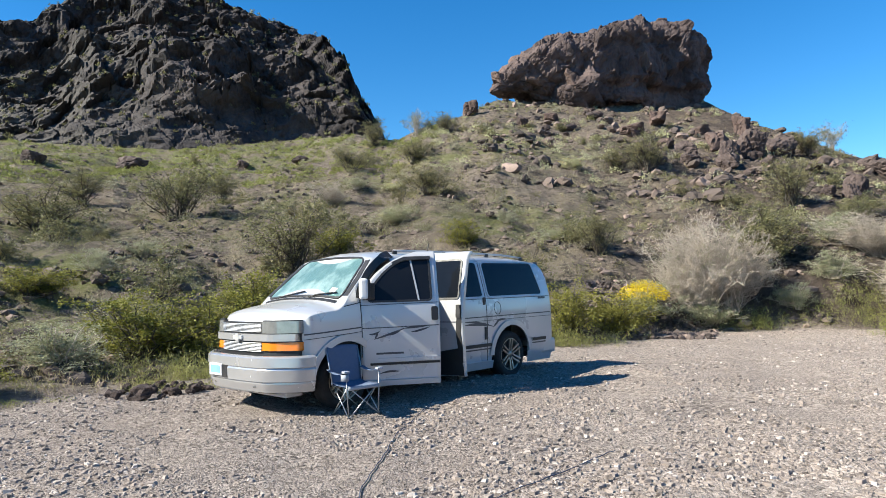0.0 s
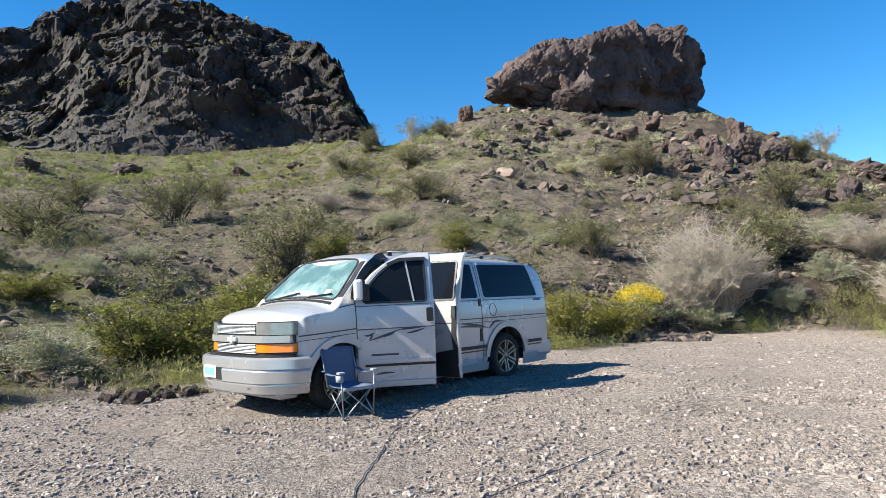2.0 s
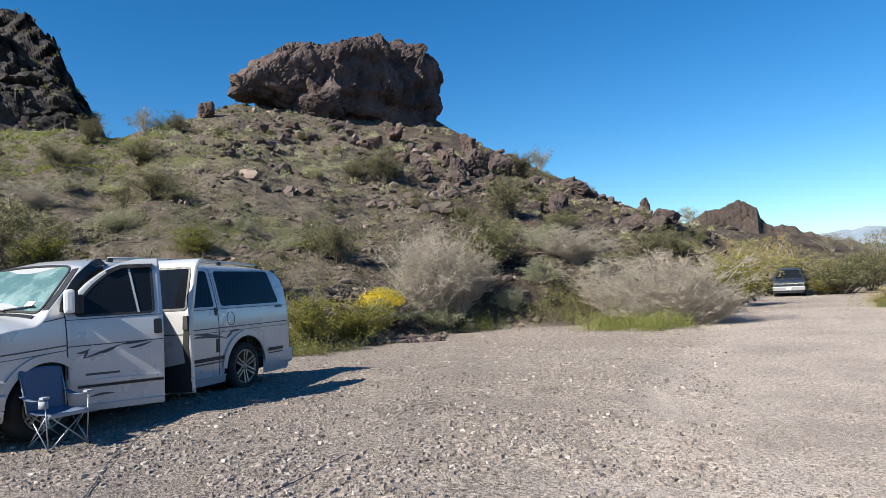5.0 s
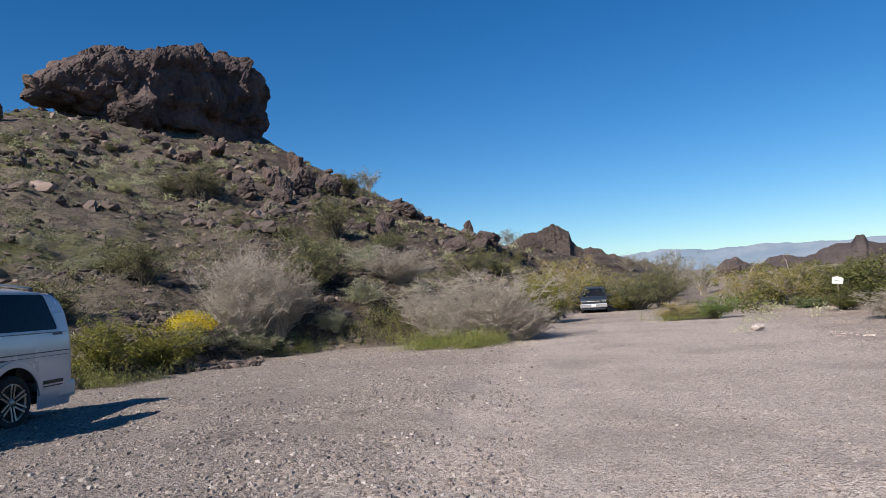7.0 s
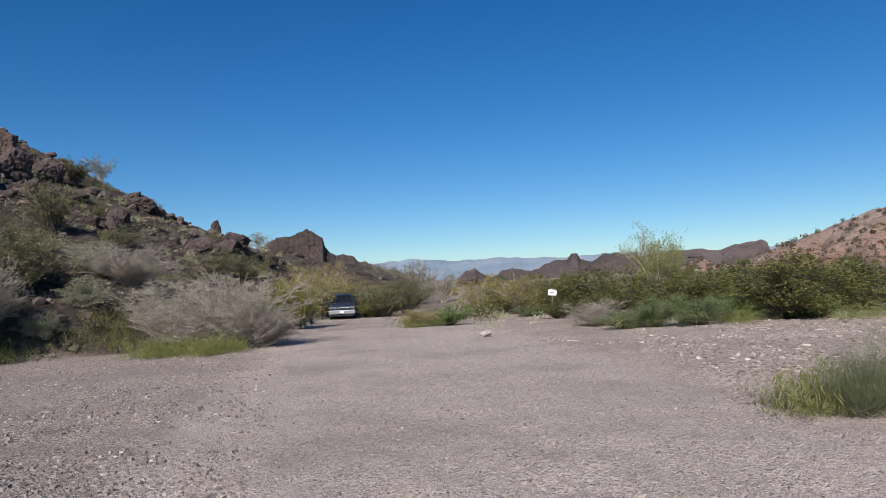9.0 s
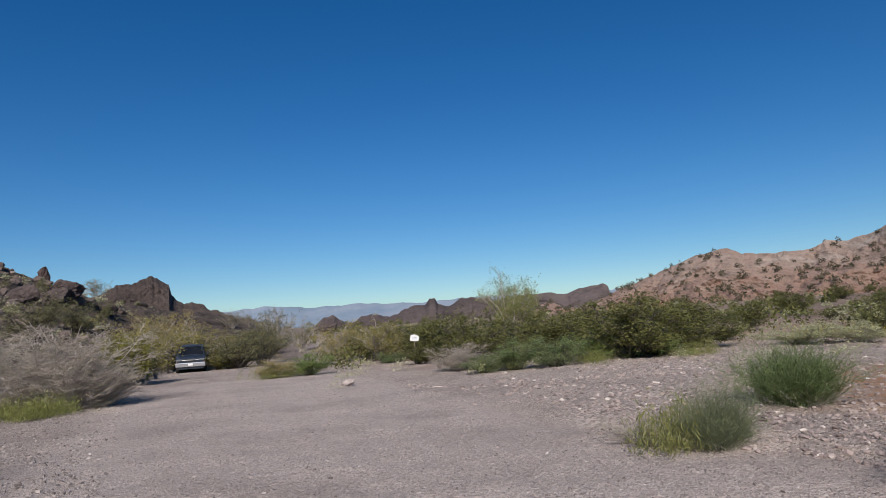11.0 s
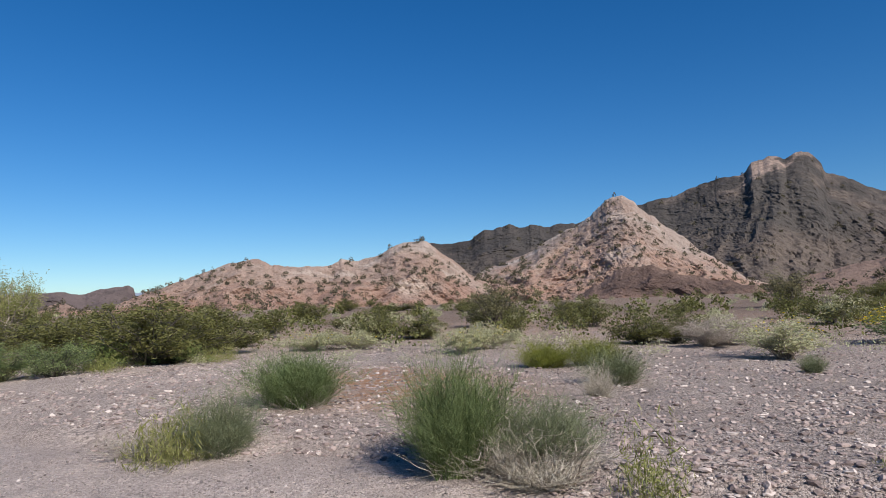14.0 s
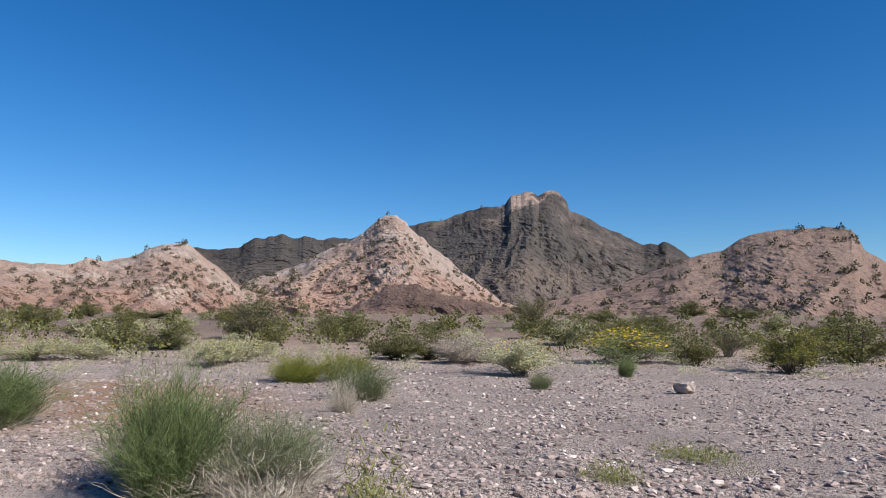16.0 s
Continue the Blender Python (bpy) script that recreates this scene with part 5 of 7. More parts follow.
def van_doors(van):
    # front door, swung open
    h = Vector((4.40, 0.955, 0.0))
    on = shifted(lambda x, z, lift: (x, flank(x, z) + 0.004 + lift, z), h)
    door = part("front_door", leaf_panel(3.37, door_front, 0.25, 1.995, h), PAINT, van, "open silver front door")
    door.location, door.rotation_euler = h, (0, 0, radians(-DOOR_SWING))
    glass = rounded([(3.47, 1.335), (4.31, 1.335), (4.29, 1.44), (4.21, 1.58), (4.10, 1.70), (3.98, 1.80), (3.84, 1.875), (3.47, 1.895)], 0.05)
    win = part("door_window", patch(glass, on, 0.006), TINT, door, "dark tinted glass")
    part("window_trim", strip(glass + [glass[0]], 0.028, on, 0.011), BLACK, win)
    part("quarter_bar", strip([(3.64, 1.34), (3.72, 1.87)], 0.022, on, 0.014), PAINT_LOW, door)
    part("rain_guard", strip([(3.45, 1.905), (3.80, 1.90), (3.97, 1.83)], 0.045, on, 0.035), BLACK, door, "smoked rain guard")
    part("door_handle", patch(rounded([(3.39, 1.07), (3.48, 1.07), (3.48, 1.25), (3.39, 1.25)], 0.025), on, 0.02, 2), BLACK, door, "black door handle")
    for z, w in ((0.99, 0.012), (1.29, 0.009)):
        part("stripe", strip([(3.38, z + 0.015), (4.41, z - 0.0)], w, on, 0.004), STRIPE, door, "dark grey body stripe")
    part("side_moulding", strip([(3.38, 0.575), (4.20, 0.575)], 0.05, on, 0.022), PAINT, door, "silver side moulding")
    part("moulding_insert", strip([(3.38, 0.525), (4.30, 0.525)], 0.03, on, 0.014), BLACK, door, "black moulding insert")
    part("lower_moulding", strip([(3.38, 0.28), (4.38, 0.28)], 0.07, on, 0.03), PAINT_LOW, door, "silver running board")
    for p in (((4.31, 0.915), (4.24, 0.90), (4.17, 0.95)), ((4.20, 0.945), (4.20, 0.90), (4.24, 0.85)), ((4.25, 0.845), (4.05, 0.90), (3.82, 0.985)), ((3.86, 0.975), (3.72, 0.985), (3.52, 1.0)),
              ((3.76, 0.925), (3.66, 0.93), (3.50, 0.985)), ((4.08, 0.895), (4.0, 0.90), (3.90, 0.945)), ((4.18, 0.40), (4.05, 0.44), (3.92, 0.42))):
        bm = swoosh(p, 0.024)
        for v in bm.verts:
            v.co -= h - Vector((0, 0.004, 0))
        part("decal", bm, STRIPE, door, "dark sweeping side graphic")
    part("lettering", strip([(3.86, 0.66), (4.22, 0.66)], 0.025, on, 0.004), STRIPE, door, "small unreadable badge")
    arm = part("mirror", boxed((4.32 - h.x, 0.985 - h.y, 1.37), (4.43 - h.x, 1.13 - h.y, 1.64), 0.035), WHITE_PLASTIC, door, "white door mirror")
    part("mirror_glass", boxed((4.29 - h.x, 1.0 - h.y, 1.39), (4.322 - h.x, 1.115 - h.y, 1.62), 0.012), BLACK, arm)
    part("mirror_foot", boxed((4.22 - h.x, 0.90 - h.y, 1.36), (4.38 - h.x, 1.0 - h.y, 1.58), 0.02), BLACK, arm)
    # first leaf of the side doors, swung wide
    h2 = Vector((3.20, 0.955, 0.0))
    on2 = shifted(lambda x, z, lift: (x, flank(x, z) + 0.004 + lift, z), h2)
    leaf = part("side_door", leaf_panel(2.58, lambda z: 3.20, 0.26, 2.0, h2), PAINT, van, "open silver side door")
    leaf.location, leaf.rotation_euler = h2, (0, 0, radians(-LEAF_SWING))
    g2 = rounded([(2.66, 1.335), (3.13, 1.335), (3.13, 1.88), (2.66, 1.88)], 0.05)
    win2 = part("door_window", patch(g2, on2, 0.006), TINT, leaf, "dark tinted glass")
    part("window_trim", strip(g2 + [g2[0]], 0.028, on2, 0.011), BLACK, win2)
    part("door_handle", patch(rounded([(2.61, 1.07), (2.69, 1.07), (2.69, 1.25), (2.61, 1.25)], 0.02), on2, 0.02, 2), BLACK, leaf, "black door handle")
    part("stripe", strip([(2.59, 1.01), (3.19, 1.01)], 0.012, on2, 0.004), STRIPE, leaf, "dark grey body stripe")
    # black plate standing in for the front door's shade low on this leaf
    part("kick_panel", patch([(2.60, 0.27), (3.18, 0.27), (3.18, 0.56), (2.60, 0.66)], on2, 0.006), BLACK, leaf, "black plate for the front door's shade")
    # black strip running down from the handle near the free edge
    part("edge_seal", strip([(2.645, 1.08), (2.66, 0.86), (2.63, 0.62)], 0.075, on2, 0.008), BLACK, leaf, "black strip near the door edge")
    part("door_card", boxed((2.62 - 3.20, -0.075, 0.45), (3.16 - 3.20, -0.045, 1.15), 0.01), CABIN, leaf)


DOOR_SWING, LEAF_SWING = 35.0, 76.0


def build_van():
    van = new("van")
    van_pieces(van)
    van_doors(van)
    for a in ("rear", "front"):
        road_wheel(van, VAN[a], 0.86, VAN["wheel"], 1)
        road_wheel(van, VAN[a], -0.86, VAN["wheel"], -1)
    turn = 227.0
    m = Matrix.Translation((VAN_X, VAN_Y, 0.02)) @ pose(0, 0, 0, 0, 0, turn) @ pose(0, 0, 0, 0, -0.5, 0) @ Matrix.Translation((-4.70, -0.92, 0))
    van.matrix_basis = m
    return tagged(van, "silver conversion van with open side doors parked on gravel", "van")


VAN_X, VAN_Y = -1.315, 8.541
build_van()


# ---------------------------------------------------------------- plants
# Rows of plants: place on the ground, width and height.
PLANTS = {}
PLANTS.setdefault("spr", []).extend([(-13.4, 34.1, 3.42, 2.95), (-13.2, 40.4, 1.81, 1.88), (-19.8, 36.8, 2.84, 1.95), (-17.6, 29.2, 3.75, 1.96), (-5.2, 23.6, 3.06, 2.55), (0.7, 59.4, 2.31, 1.8), (-1.8, 48.6, 2.92, 1.75), (-6, 61.1, 2.75, 2.22), (-6.7, 50.3, 2.6, 1.95), (-0.6, 34.8, 2.67, 1.54), (12.1, 46.2, 2.53, 1.63), (14, 44.9, 3.21, 2.49), (5.5, 23.2, 1.69, 1.41), (15.6, 35.4, 2.03, 1.05), (19.9, 37.8, 3.33, 2.82), (30, 54, 3.16, 1.9), (21.4, 34.2, 2.8, 1.77), (11, 22.4, 2.7, 1.9), (10.3, 21.9, 2.46, 1.43), (12.1, 25.2, 1.89, 0.95), (22.6, 28, 2.79, 2.18)])
PLANTS.setdefault("spr", []).extend([(37.4, 28.9, 4.38, 2.07), (41.2, 29.5, 3.84, 2.56), (30.3, 34.6, 3.1, 1.74), (38.1, 28.7, 2.39, 1.4), (38.1, -15.3, 3.4, 2.65), (16.2, -26.9, 1.86, 1.19), (44.6, -43.6, 4.25, 2.7)])
PLANTS.setdefault("creo", []).extend([(-10.4, 16.9, 1.59, 0.87), (-3.9, 25, 2.03, 1.28), (-6, 13.3, 2.1, 1.3), (-5, 13.8, 1.95, 1.25), (-4.7, 16.8, 2.21, 1.47), (-7, 9.7, 1.1, 0.75), (0.8, 25.9, 1.57, 1.09), (3.3, 17.5, 1.58, 1.39), (4.5, 18.2, 1.75, 1.4), (22, 22.5, 2.91, 2.23), (36.8, 29.7, 1.98, 1.19), (10.8, -20.8, 2.1, 1.4)])
PLANTS.setdefault("brit", []).extend([(-6.8, 11.8, 1.45, 0.78), (-5.2, 41.5, 1.36, 0.86), (2.9, 30.1, 0.92, 0.56), (5.4, 19.2, 1.01, 0.51), (10.5, 19.9, 0.88, 0.72), (7.8, 19.9, 1.63, 0.87), (13.6, 23, 2.03, 0.9), (4.2, 25.2, 1.29, 0.65), (-2.1, 30.4, 2.32, 0.77), (-9.9, 22.1, 1.23, 0.62), (-10, 19.3, 1.28, 0.62), (14.2, 20.5, 0.88, 0.55), (11.8, 20.2, 1.38, 0.79), (10.2, 20.1, 0.76, 0.57)])
PLANTS.setdefault("twig", []).extend([(-2.1, 60.4, 2.19, 2.4), (35.6, 60.3, 2.48, 2.36), (47.2, 51.8, 2.48, 1.89), (71.7, 56, 3.22, 2.15), (79.9, 59.6, 1.85, 1.68), (57.3, 40.4, 2.48, 1.89), (64.3, 44.4, 4.72, 3.67), (50.8, 32.3, 2.62, 2.62)])
PLANTS.setdefault("gray", []).extend([(-6.3, 38.3, 1.72, 1.32), (13.9, 21.3, 2.46, 1.33), (7.8, 20.1, 2.37, 2.74), (8.7, 20.2, 2.23, 2.33), (7.1, 20.2, 1.08, 1.81), (13.7, 18.3, 2.89, 1.92), (14.1, 16.2, 3.08, 2.03), (14.7, 15.4, 1.35, 1.11), (22.8, 8, 1.68, 0.84), (19.2, -14.8, 1.68, 0.84), (19.4, -15.8, 1.63, 0.91)])
PLANTS.setdefault("flow", []).extend([(5.8, 19.5, 1.38, 1)])
PLANTS.setdefault("flows", []).extend([(16.5, -20.5, 2.9, 1.25)])
PLANTS.setdefault("gold", []).extend([(23.7, 23.5, 2.95, 2.81), (39.2, 33.7, 5.44, 2.87), (35, 19.6, 3.18, 2.28), (32.5, 15.7, 2.86, 2.05)])
PLANTS.setdefault("dark", []).extend([(32.4, 13.2, 2.68, 2.1), (39.4, 20, 3.32, 2.03), (40.2, 18, 3.31, 2.02), (34.7, 12.9, 3.39, 2.16), (32.5, 9.4, 3.1, 1.86), (30.5, 5.4, 3.08, 1.95), (29.1, 3.7, 2.92, 2.04), (25.8, 1.8, 2.78, 1.97), (28.6, 0.5, 2.84, 1.9), (27.8, 9.3, 3.04, 2.56), (31, 6.5, 3.55, 1.95), (30.9, 4.7, 2.9, 2.18), (24, 2.4, 2.99, 2.35), (28.7, 1.4, 2.67, 2.43), (62.6, -6.9, 3.25, 1.99), (33.1, -6.8, 1.6, 1.8), (32.4, -8.8, 2.5, 1.2), (26.2, -27.9, 2.6, 1.6), (45.1, -24.9, 3.51, 1.8), (22.2, -14.3, 1.96, 1.35), (21.9, -15.6, 1.82, 1.37), (87, -21.5, 4.65, 1.2), (32.8, -0.6, 1.67, 0.81)])
PLANTS.setdefault("dark", []).extend([(41.2, -2.2, 1.09, 0.89), (93.7, -15.9, 3.18, 2.07), (76.1, -28.4, 3.39, 2.04), (51.7, 2.4, 2.58, 1.72), (14.6, -21.9, 1.55, 1.42), (12.2, -28.8, 2.89, 1.86), (29.1, -33.1, 2.26, 1.9), (51.8, -62.6, 2.85, 1.76), (43.3, -59.3, 3.19, 1.59), (59.1, -91.3, 4.74, 2.92), (47.6, -84.9, 5.05, 2.12), (20.4, -46.4, 2.53, 1.27)])
PLANTS.setdefault("gold", []).extend([(40.3, 36.4, 3.6, 3.3), (23.1, 15.9, 1.5, 0.75), (34.6, 33.4, 3.2, 2.5)])
PLANTS.setdefault("spr", []).extend([(43.4, 34.2, 3.2, 2.2), (46.5, 34.6, 3.4, 2.1), (49.8, 35.2, 3, 2.3)])
PLANTS.setdefault("dark", []).extend([(27.3, 11.5, 1.3, 1), (27.9, 10.7, 1.4, 1.1)])
PLANTS.setdefault("mound", []).extend([(21.4, 5.7, 1.4, 0.9), (21.6, 4.5, 1.5, 0.95), (23.5, 3.6, 1.6, 0.9), (20.9, 6.6, 1, 0.6), (24.2, 14.9, 1.5, 0.85), (30.4, 14.2, 1.5, 0.5), (24.6, 1.6, 1.6, 0.8)])
PLANTS.setdefault("palo", []).extend([(40.6, 10.9, 2.98, 3.5)])
PLANTS.setdefault("broom", []).extend([(12.3, -1.05, 1.62, 0.92), (7.4, -2.12, 1.26, 1.14), (12.6, -15.4, 0.52, 0.55)])
PLANTS.setdefault("broomg", []).extend([(9.5, 0.1, 0.96, 0.78), (7, -2.9, 1.16, 0.64), (12, -6.8, 1.24, 0.69), (11.8, -11.3, 0.57, 0.44)])
PLANTS.setdefault("dry", []).extend([(6.7, -2.7, 1.23, 0.5), (10, 0.8, 1.33, 0.35), (10.7, -5.7, 0.58, 0.58)])
PLANTS.setdefault("lime", []).extend([(16, -7.4, 1.35, 0.72), (15.6, -8.5, 1.35, 0.76)])
PLANTS.setdefault("flowp", []).extend([(-2.9, 41.4, 1, 0.7), (9, 45.5, 1.5, 0.9), (27.9, -3, 1.85, 0.85), (27.3, -4.7, 1.75, 0.75), (22.4, -7.6, 1.5, 0.85), (23, -8.6, 1.6, 0.95), (14.5, -13.3, 1.7, 1.15)])


LEAF_CREO = leaf_material("creosote_leaves", (0.105, 0.115, 0.022), (0.29, 0.28, 0.062), (0.24, 0.215, 0.05), glow=0.34)
LEAF_DARK = leaf_material("dark_creosote_leaves", (0.075, 0.085, 0.022), (0.185, 0.18, 0.06), (0.15, 0.148, 0.045), glow=0.28)
LEAF_SPARSE = leaf_material("sparse_leaves", (0.13, 0.13, 0.055), (0.24, 0.225, 0.112), (0.20, 0.18, 0.095), glow=0.28)
LEAF_GREY = leaf_material("silver_leaves", (0.21, 0.22, 0.13), (0.43, 0.435, 0.29), (0.33, 0.34, 0.20))
LEAF_CUSHION = leaf_material("cushion_leaves", (0.18, 0.17, 0.11), (0.37, 0.345, 0.24), (0.25, 0.23, 0.155))
LEAF_MOUND = leaf_material("mound_leaves", (0.085, 0.125, 0.05), (0.26, 0.31, 0.13), (0.20, 0.27, 0.07), glow=0.28)
LEAF_FAR = leaf_material("far_shrub_leaves", (0.06, 0.055, 0.03), (0.13, 0.115, 0.065), (0.11, 0.09, 0.055), glow=0.1)
LEAF_PALE = leaf_material("pale_yellow_leaves", (0.31, 0.315, 0.16), (0.58, 0.57, 0.35), (0.46, 0.46, 0.26))
LEAF_GOLD = leaf_material("golden_leaves", (0.26, 0.205, 0.07), (0.46, 0.375, 0.16), (0.28, 0.255, 0.085))
LEAF_PALO = leaf_material("palo_verde_leaves", (0.20, 0.22, 0.07), (0.34, 0.34, 0.13))
LEAF_HERB = leaf_material("herb_leaves", (0.15, 0.17, 0.045), (0.32, 0.33, 0.11), (0.25, 0.245, 0.09))
PETAL = leaf_material("yellow_petals", (0.62, 0.45, 0.02), (0.80, 0.64, 0.05))
STALK_GREEN = leaf_material("green_stalks", (0.09, 0.14, 0.045), (0.32, 0.40, 0.17), (0.22, 0.30, 0.11))
STALK_GREY = leaf_material("grey_green_stalks", (0.13, 0.165, 0.075), (0.34, 0.375, 0.21), (0.24, 0.27, 0.15))
STALK_LIME = leaf_material("lime_stalks", (0.17, 0.20, 0.03), (0.38, 0.40, 0.09), (0.28, 0.31, 0.06))
STALK_DRY = leaf_material("dry_stalks", (0.33, 0.29, 0.22), (0.62, 0.56, 0.46), glow=0.1)
STALK_STRAW = leaf_material("straw", (0.24, 0.20, 0.10), (0.45, 0.39, 0.23), glow=0.2)
TWIG_GREY = leaf_material("grey_twigs", (0.26, 0.22, 0.185), (0.54, 0.47, 0.40), glow=0.0)
TWIG_DARK = leaf_material("dark_twigs", (0.045, 0.038, 0.030), (0.11, 0.095, 0.075), glow=0.0)


def sticks(curves, radius, sides=3):
    """Tapering three-sided twigs along curves: an array of twigs x points x 3."""
    n, m = curves.shape[:2]
    d = np.gradient(curves, axis=1)
    d /= np.linalg.norm(d, axis=2, keepdims=True) + 1e-9
    up = np.array([0.31, 0.17, 0.93])
    a = np.cross(d, up)
    a /= np.linalg.norm(a, axis=2, keepdims=True) + 1e-9
    b = np.cross(d, a)
    rad = (radius if np.ndim(radius) else np.full(n, radius))[:, None] * np.linspace(1, 0.3, m)[None]
    ang = 2 * np.pi * np.arange(sides) / sides
    ring = a[:, :, None] * np.cos(ang)[:, None] + b[:, :, None] * np.sin(ang)[:, None]
    v = curves[:, :, None] + ring * rad[:, :, None, None]
    i = np.arange(n * m * sides).reshape(n, m, sides)
    j = np.roll(i, -1, axis=2)
    f = np.stack([i[:, :-1], j[:, :-1], j[:, 1:], i[:, 1:]], -1)
    return v.reshape(-1, 3), f.reshape(-1, 4)


def blades(points, size, rng, aspect=0.55, up=0.0):
    """Small leaf blades, four corners each, turned every way."""
    n = len(points)
    d = rng.randn(n, 3) + np.array([0, 0, up])
    d /= np.linalg.norm(d, axis=1, keepdims=True)
    s = np.cross(d, rng.randn(n, 3))
    s /= np.linalg.norm(s, axis=1, keepdims=True) + 1e-9
    L = (size * (0.6 + 0.8 * rng.rand(n)))[:, None]
    v = np.stack([points - d * L * 0.5, points + s * L * aspect * 0.5, points + d * L * 0.5, points - s * L * aspect * 0.5], 1)
    return v.reshape(-1, 3), np.arange(n * 4).reshape(n, 4)


def branch_curves(rng, count, spread, lean=0.55, points=6, wild=0.10, base=0.05, top=1.0, short=0.7):
    """Main stems of a unit shrub: width 1, height 1, fanning from the base."""
    az = rng.rand(count) * 6.283
    tilt = np.sqrt(rng.rand(count)) * spread
    reach = rng.uniform(short, 1.05, count)
    ex, ez = 0.5 * np.sin(tilt) / np.sin(max(spread, 0.3)) * reach, top * np.cos(tilt * 0.86) * reach
    lump_ = 1 + 0.16 * np.sin(az * 3 + rng.rand() * 6) + 0.10 * np.sin(az * 5 + rng.rand() * 6)
    ex = ex * lump_
    t = np.linspace(0, 1, points)[None]
    h = (2 * t * (1 - t) * lean * 0.6 + t * t) * ex[:, None]
    z = (2 * t * (1 - t) * 0.62 + t * t) * ez[:, None]
    p = np.stack([h * np.cos(az)[:, None], h * np.sin(az)[:, None], z], -1)
    p[:, :, :2] += np.clip(rng.randn(count, 1, 2), -1.5, 1.5) * base
    p[:, 1:] += np.cumsum(rng.randn(count, points - 1, 3) * wild / points, axis=1)
    return p


def side_twigs(rng, stems, per, length, low=0.35, rise=0.5):
    n, m = stems.shape[:2]
    k = rng.randint(0, n, n * per)
    t = rng.uniform(low, 0.98, n * per) * (m - 1)
    i = t.astype(int)
    p = stems[k, i] + (stems[k, np.minimum(i + 1, m - 1)] - stems[k, i]) * (t - i)[:, None]
    d = rng.randn(n * per, 3)
    d[:, 2] = np.abs(d[:, 2]) * rise + 0.15
    out = p.copy()
    out[:, 2] = 0
    d += 1.2 * out
    d /= np.linalg.norm(d, axis=1, keepdims=True)
    L = length * rng.uniform(0.4, 1.2, n * per)
    tt = np.linspace(0, 1, 3)
    c = p[:, None] + d[:, None] * (L[:, None] * tt)[..., None]
    c[:, 1:] += rng.randn(n * per, 2, 3) * length * 0.12
    c[..., 2] = np.maximum(c[..., 2], 0.01)
    return c


def merge(parts_):
    vs, fs, o = [], [], 0
    for v, f in parts_:
        vs.append(v), fs.append(f + o)
        o += len(v)
    return np.concatenate(vs), np.concatenate(fs)


# kind: stems, spread, twigs per stem, twig length, leaves, leaf size, leaves in a clump, clump radius, stem material, leaf material, label
KINDS = {
    "creo": (44, 1.5, 9, 0.18, 9500, 0.028, 26, 0.040, TWIG_DARK, LEAF_CREO, "dense yellow-green creosote bush with dark stems"),
    "dark": (44, 1.5, 9, 0.17, 9500, 0.027, 26, 0.042, TWIG_DARK, LEAF_DARK, "dark green creosote bush on the gravel plain"),
    "spr": (32, 1.15, 14, 0.17, 6000, 0.025, 18, 0.034, TWIG_DARK, LEAF_SPARSE, "open grey-green creosote bush with dark twigs"),
    "twig": (24, 1.1, 16, 0.22, 3200, 0.024, 10, 0.03, TWIG_GREY, LEAF_SPARSE, "wispy grey-green shrub on the skyline"),
    "gray": (90, 1.35, 14, 0.17, 2600, 0.014, 16, 0.035, TWIG_GREY, LEAF_GREY, "large grey leafless shrub with tangled twigs"),
    "brit": (40, 1.52, 6, 0.14, 9000, 0.024, 30, 0.045, TWIG_GREY, LEAF_GREY, "low silvery brittlebush growing on stony ground"),
    "mound": (40, 1.52, 7, 0.14, 11000, 0.024, 34, 0.045, TWIG_DARK, LEAF_MOUND, "low rounded fresh green bush beside the track"),
    "flow": (40, 1.52, 6, 0.14, 9000, 0.024, 30, 0.045, TWIG_GREY, LEAF_GREY, "brittlebush covered in yellow flowers"),
    "flows": (40, 1.52, 6, 0.14, 9000, 0.024, 30, 0.045, TWIG_GREY, LEAF_MOUND, "green brittlebush dotted with yellow flowers"),
    "flowp": (40, 1.52, 6, 0.14, 9500, 0.026, 40, 0.040, TWIG_GREY, LEAF_PALE, "pale yellow-green low desert shrub"),
    "gold": (40, 1.45, 12, 0.17, 9500, 0.024, 24, 0.042, TWIG_GREY, LEAF_GOLD, "golden-brown leafy desert shrub beside the track"),
    "lite": (16, 1.5, 6, 0.20, 2600, 0.042, 30, 0.06, TWIG_DARK, LEAF_DARK, "olive creosote bush dotted on the plain"),
    "lites": (16, 1.4, 6, 0.20, 2200, 0.040, 24, 0.05, TWIG_DARK, LEAF_SPARSE, "open grey-green bush on the stony slope"),
    "litep": (14, 1.52, 5, 0.18, 2400, 0.042, 30, 0.06, TWIG_GREY, LEAF_PALE, "low pale yellow-green bush on the plain"),
    "palo": (18, 0.95, 26, 0.20, 15000, 0.020, 26, 0.045, TWIG_GREY, LEAF_PALO, "feathery yellow-green palo verde tree"),
}


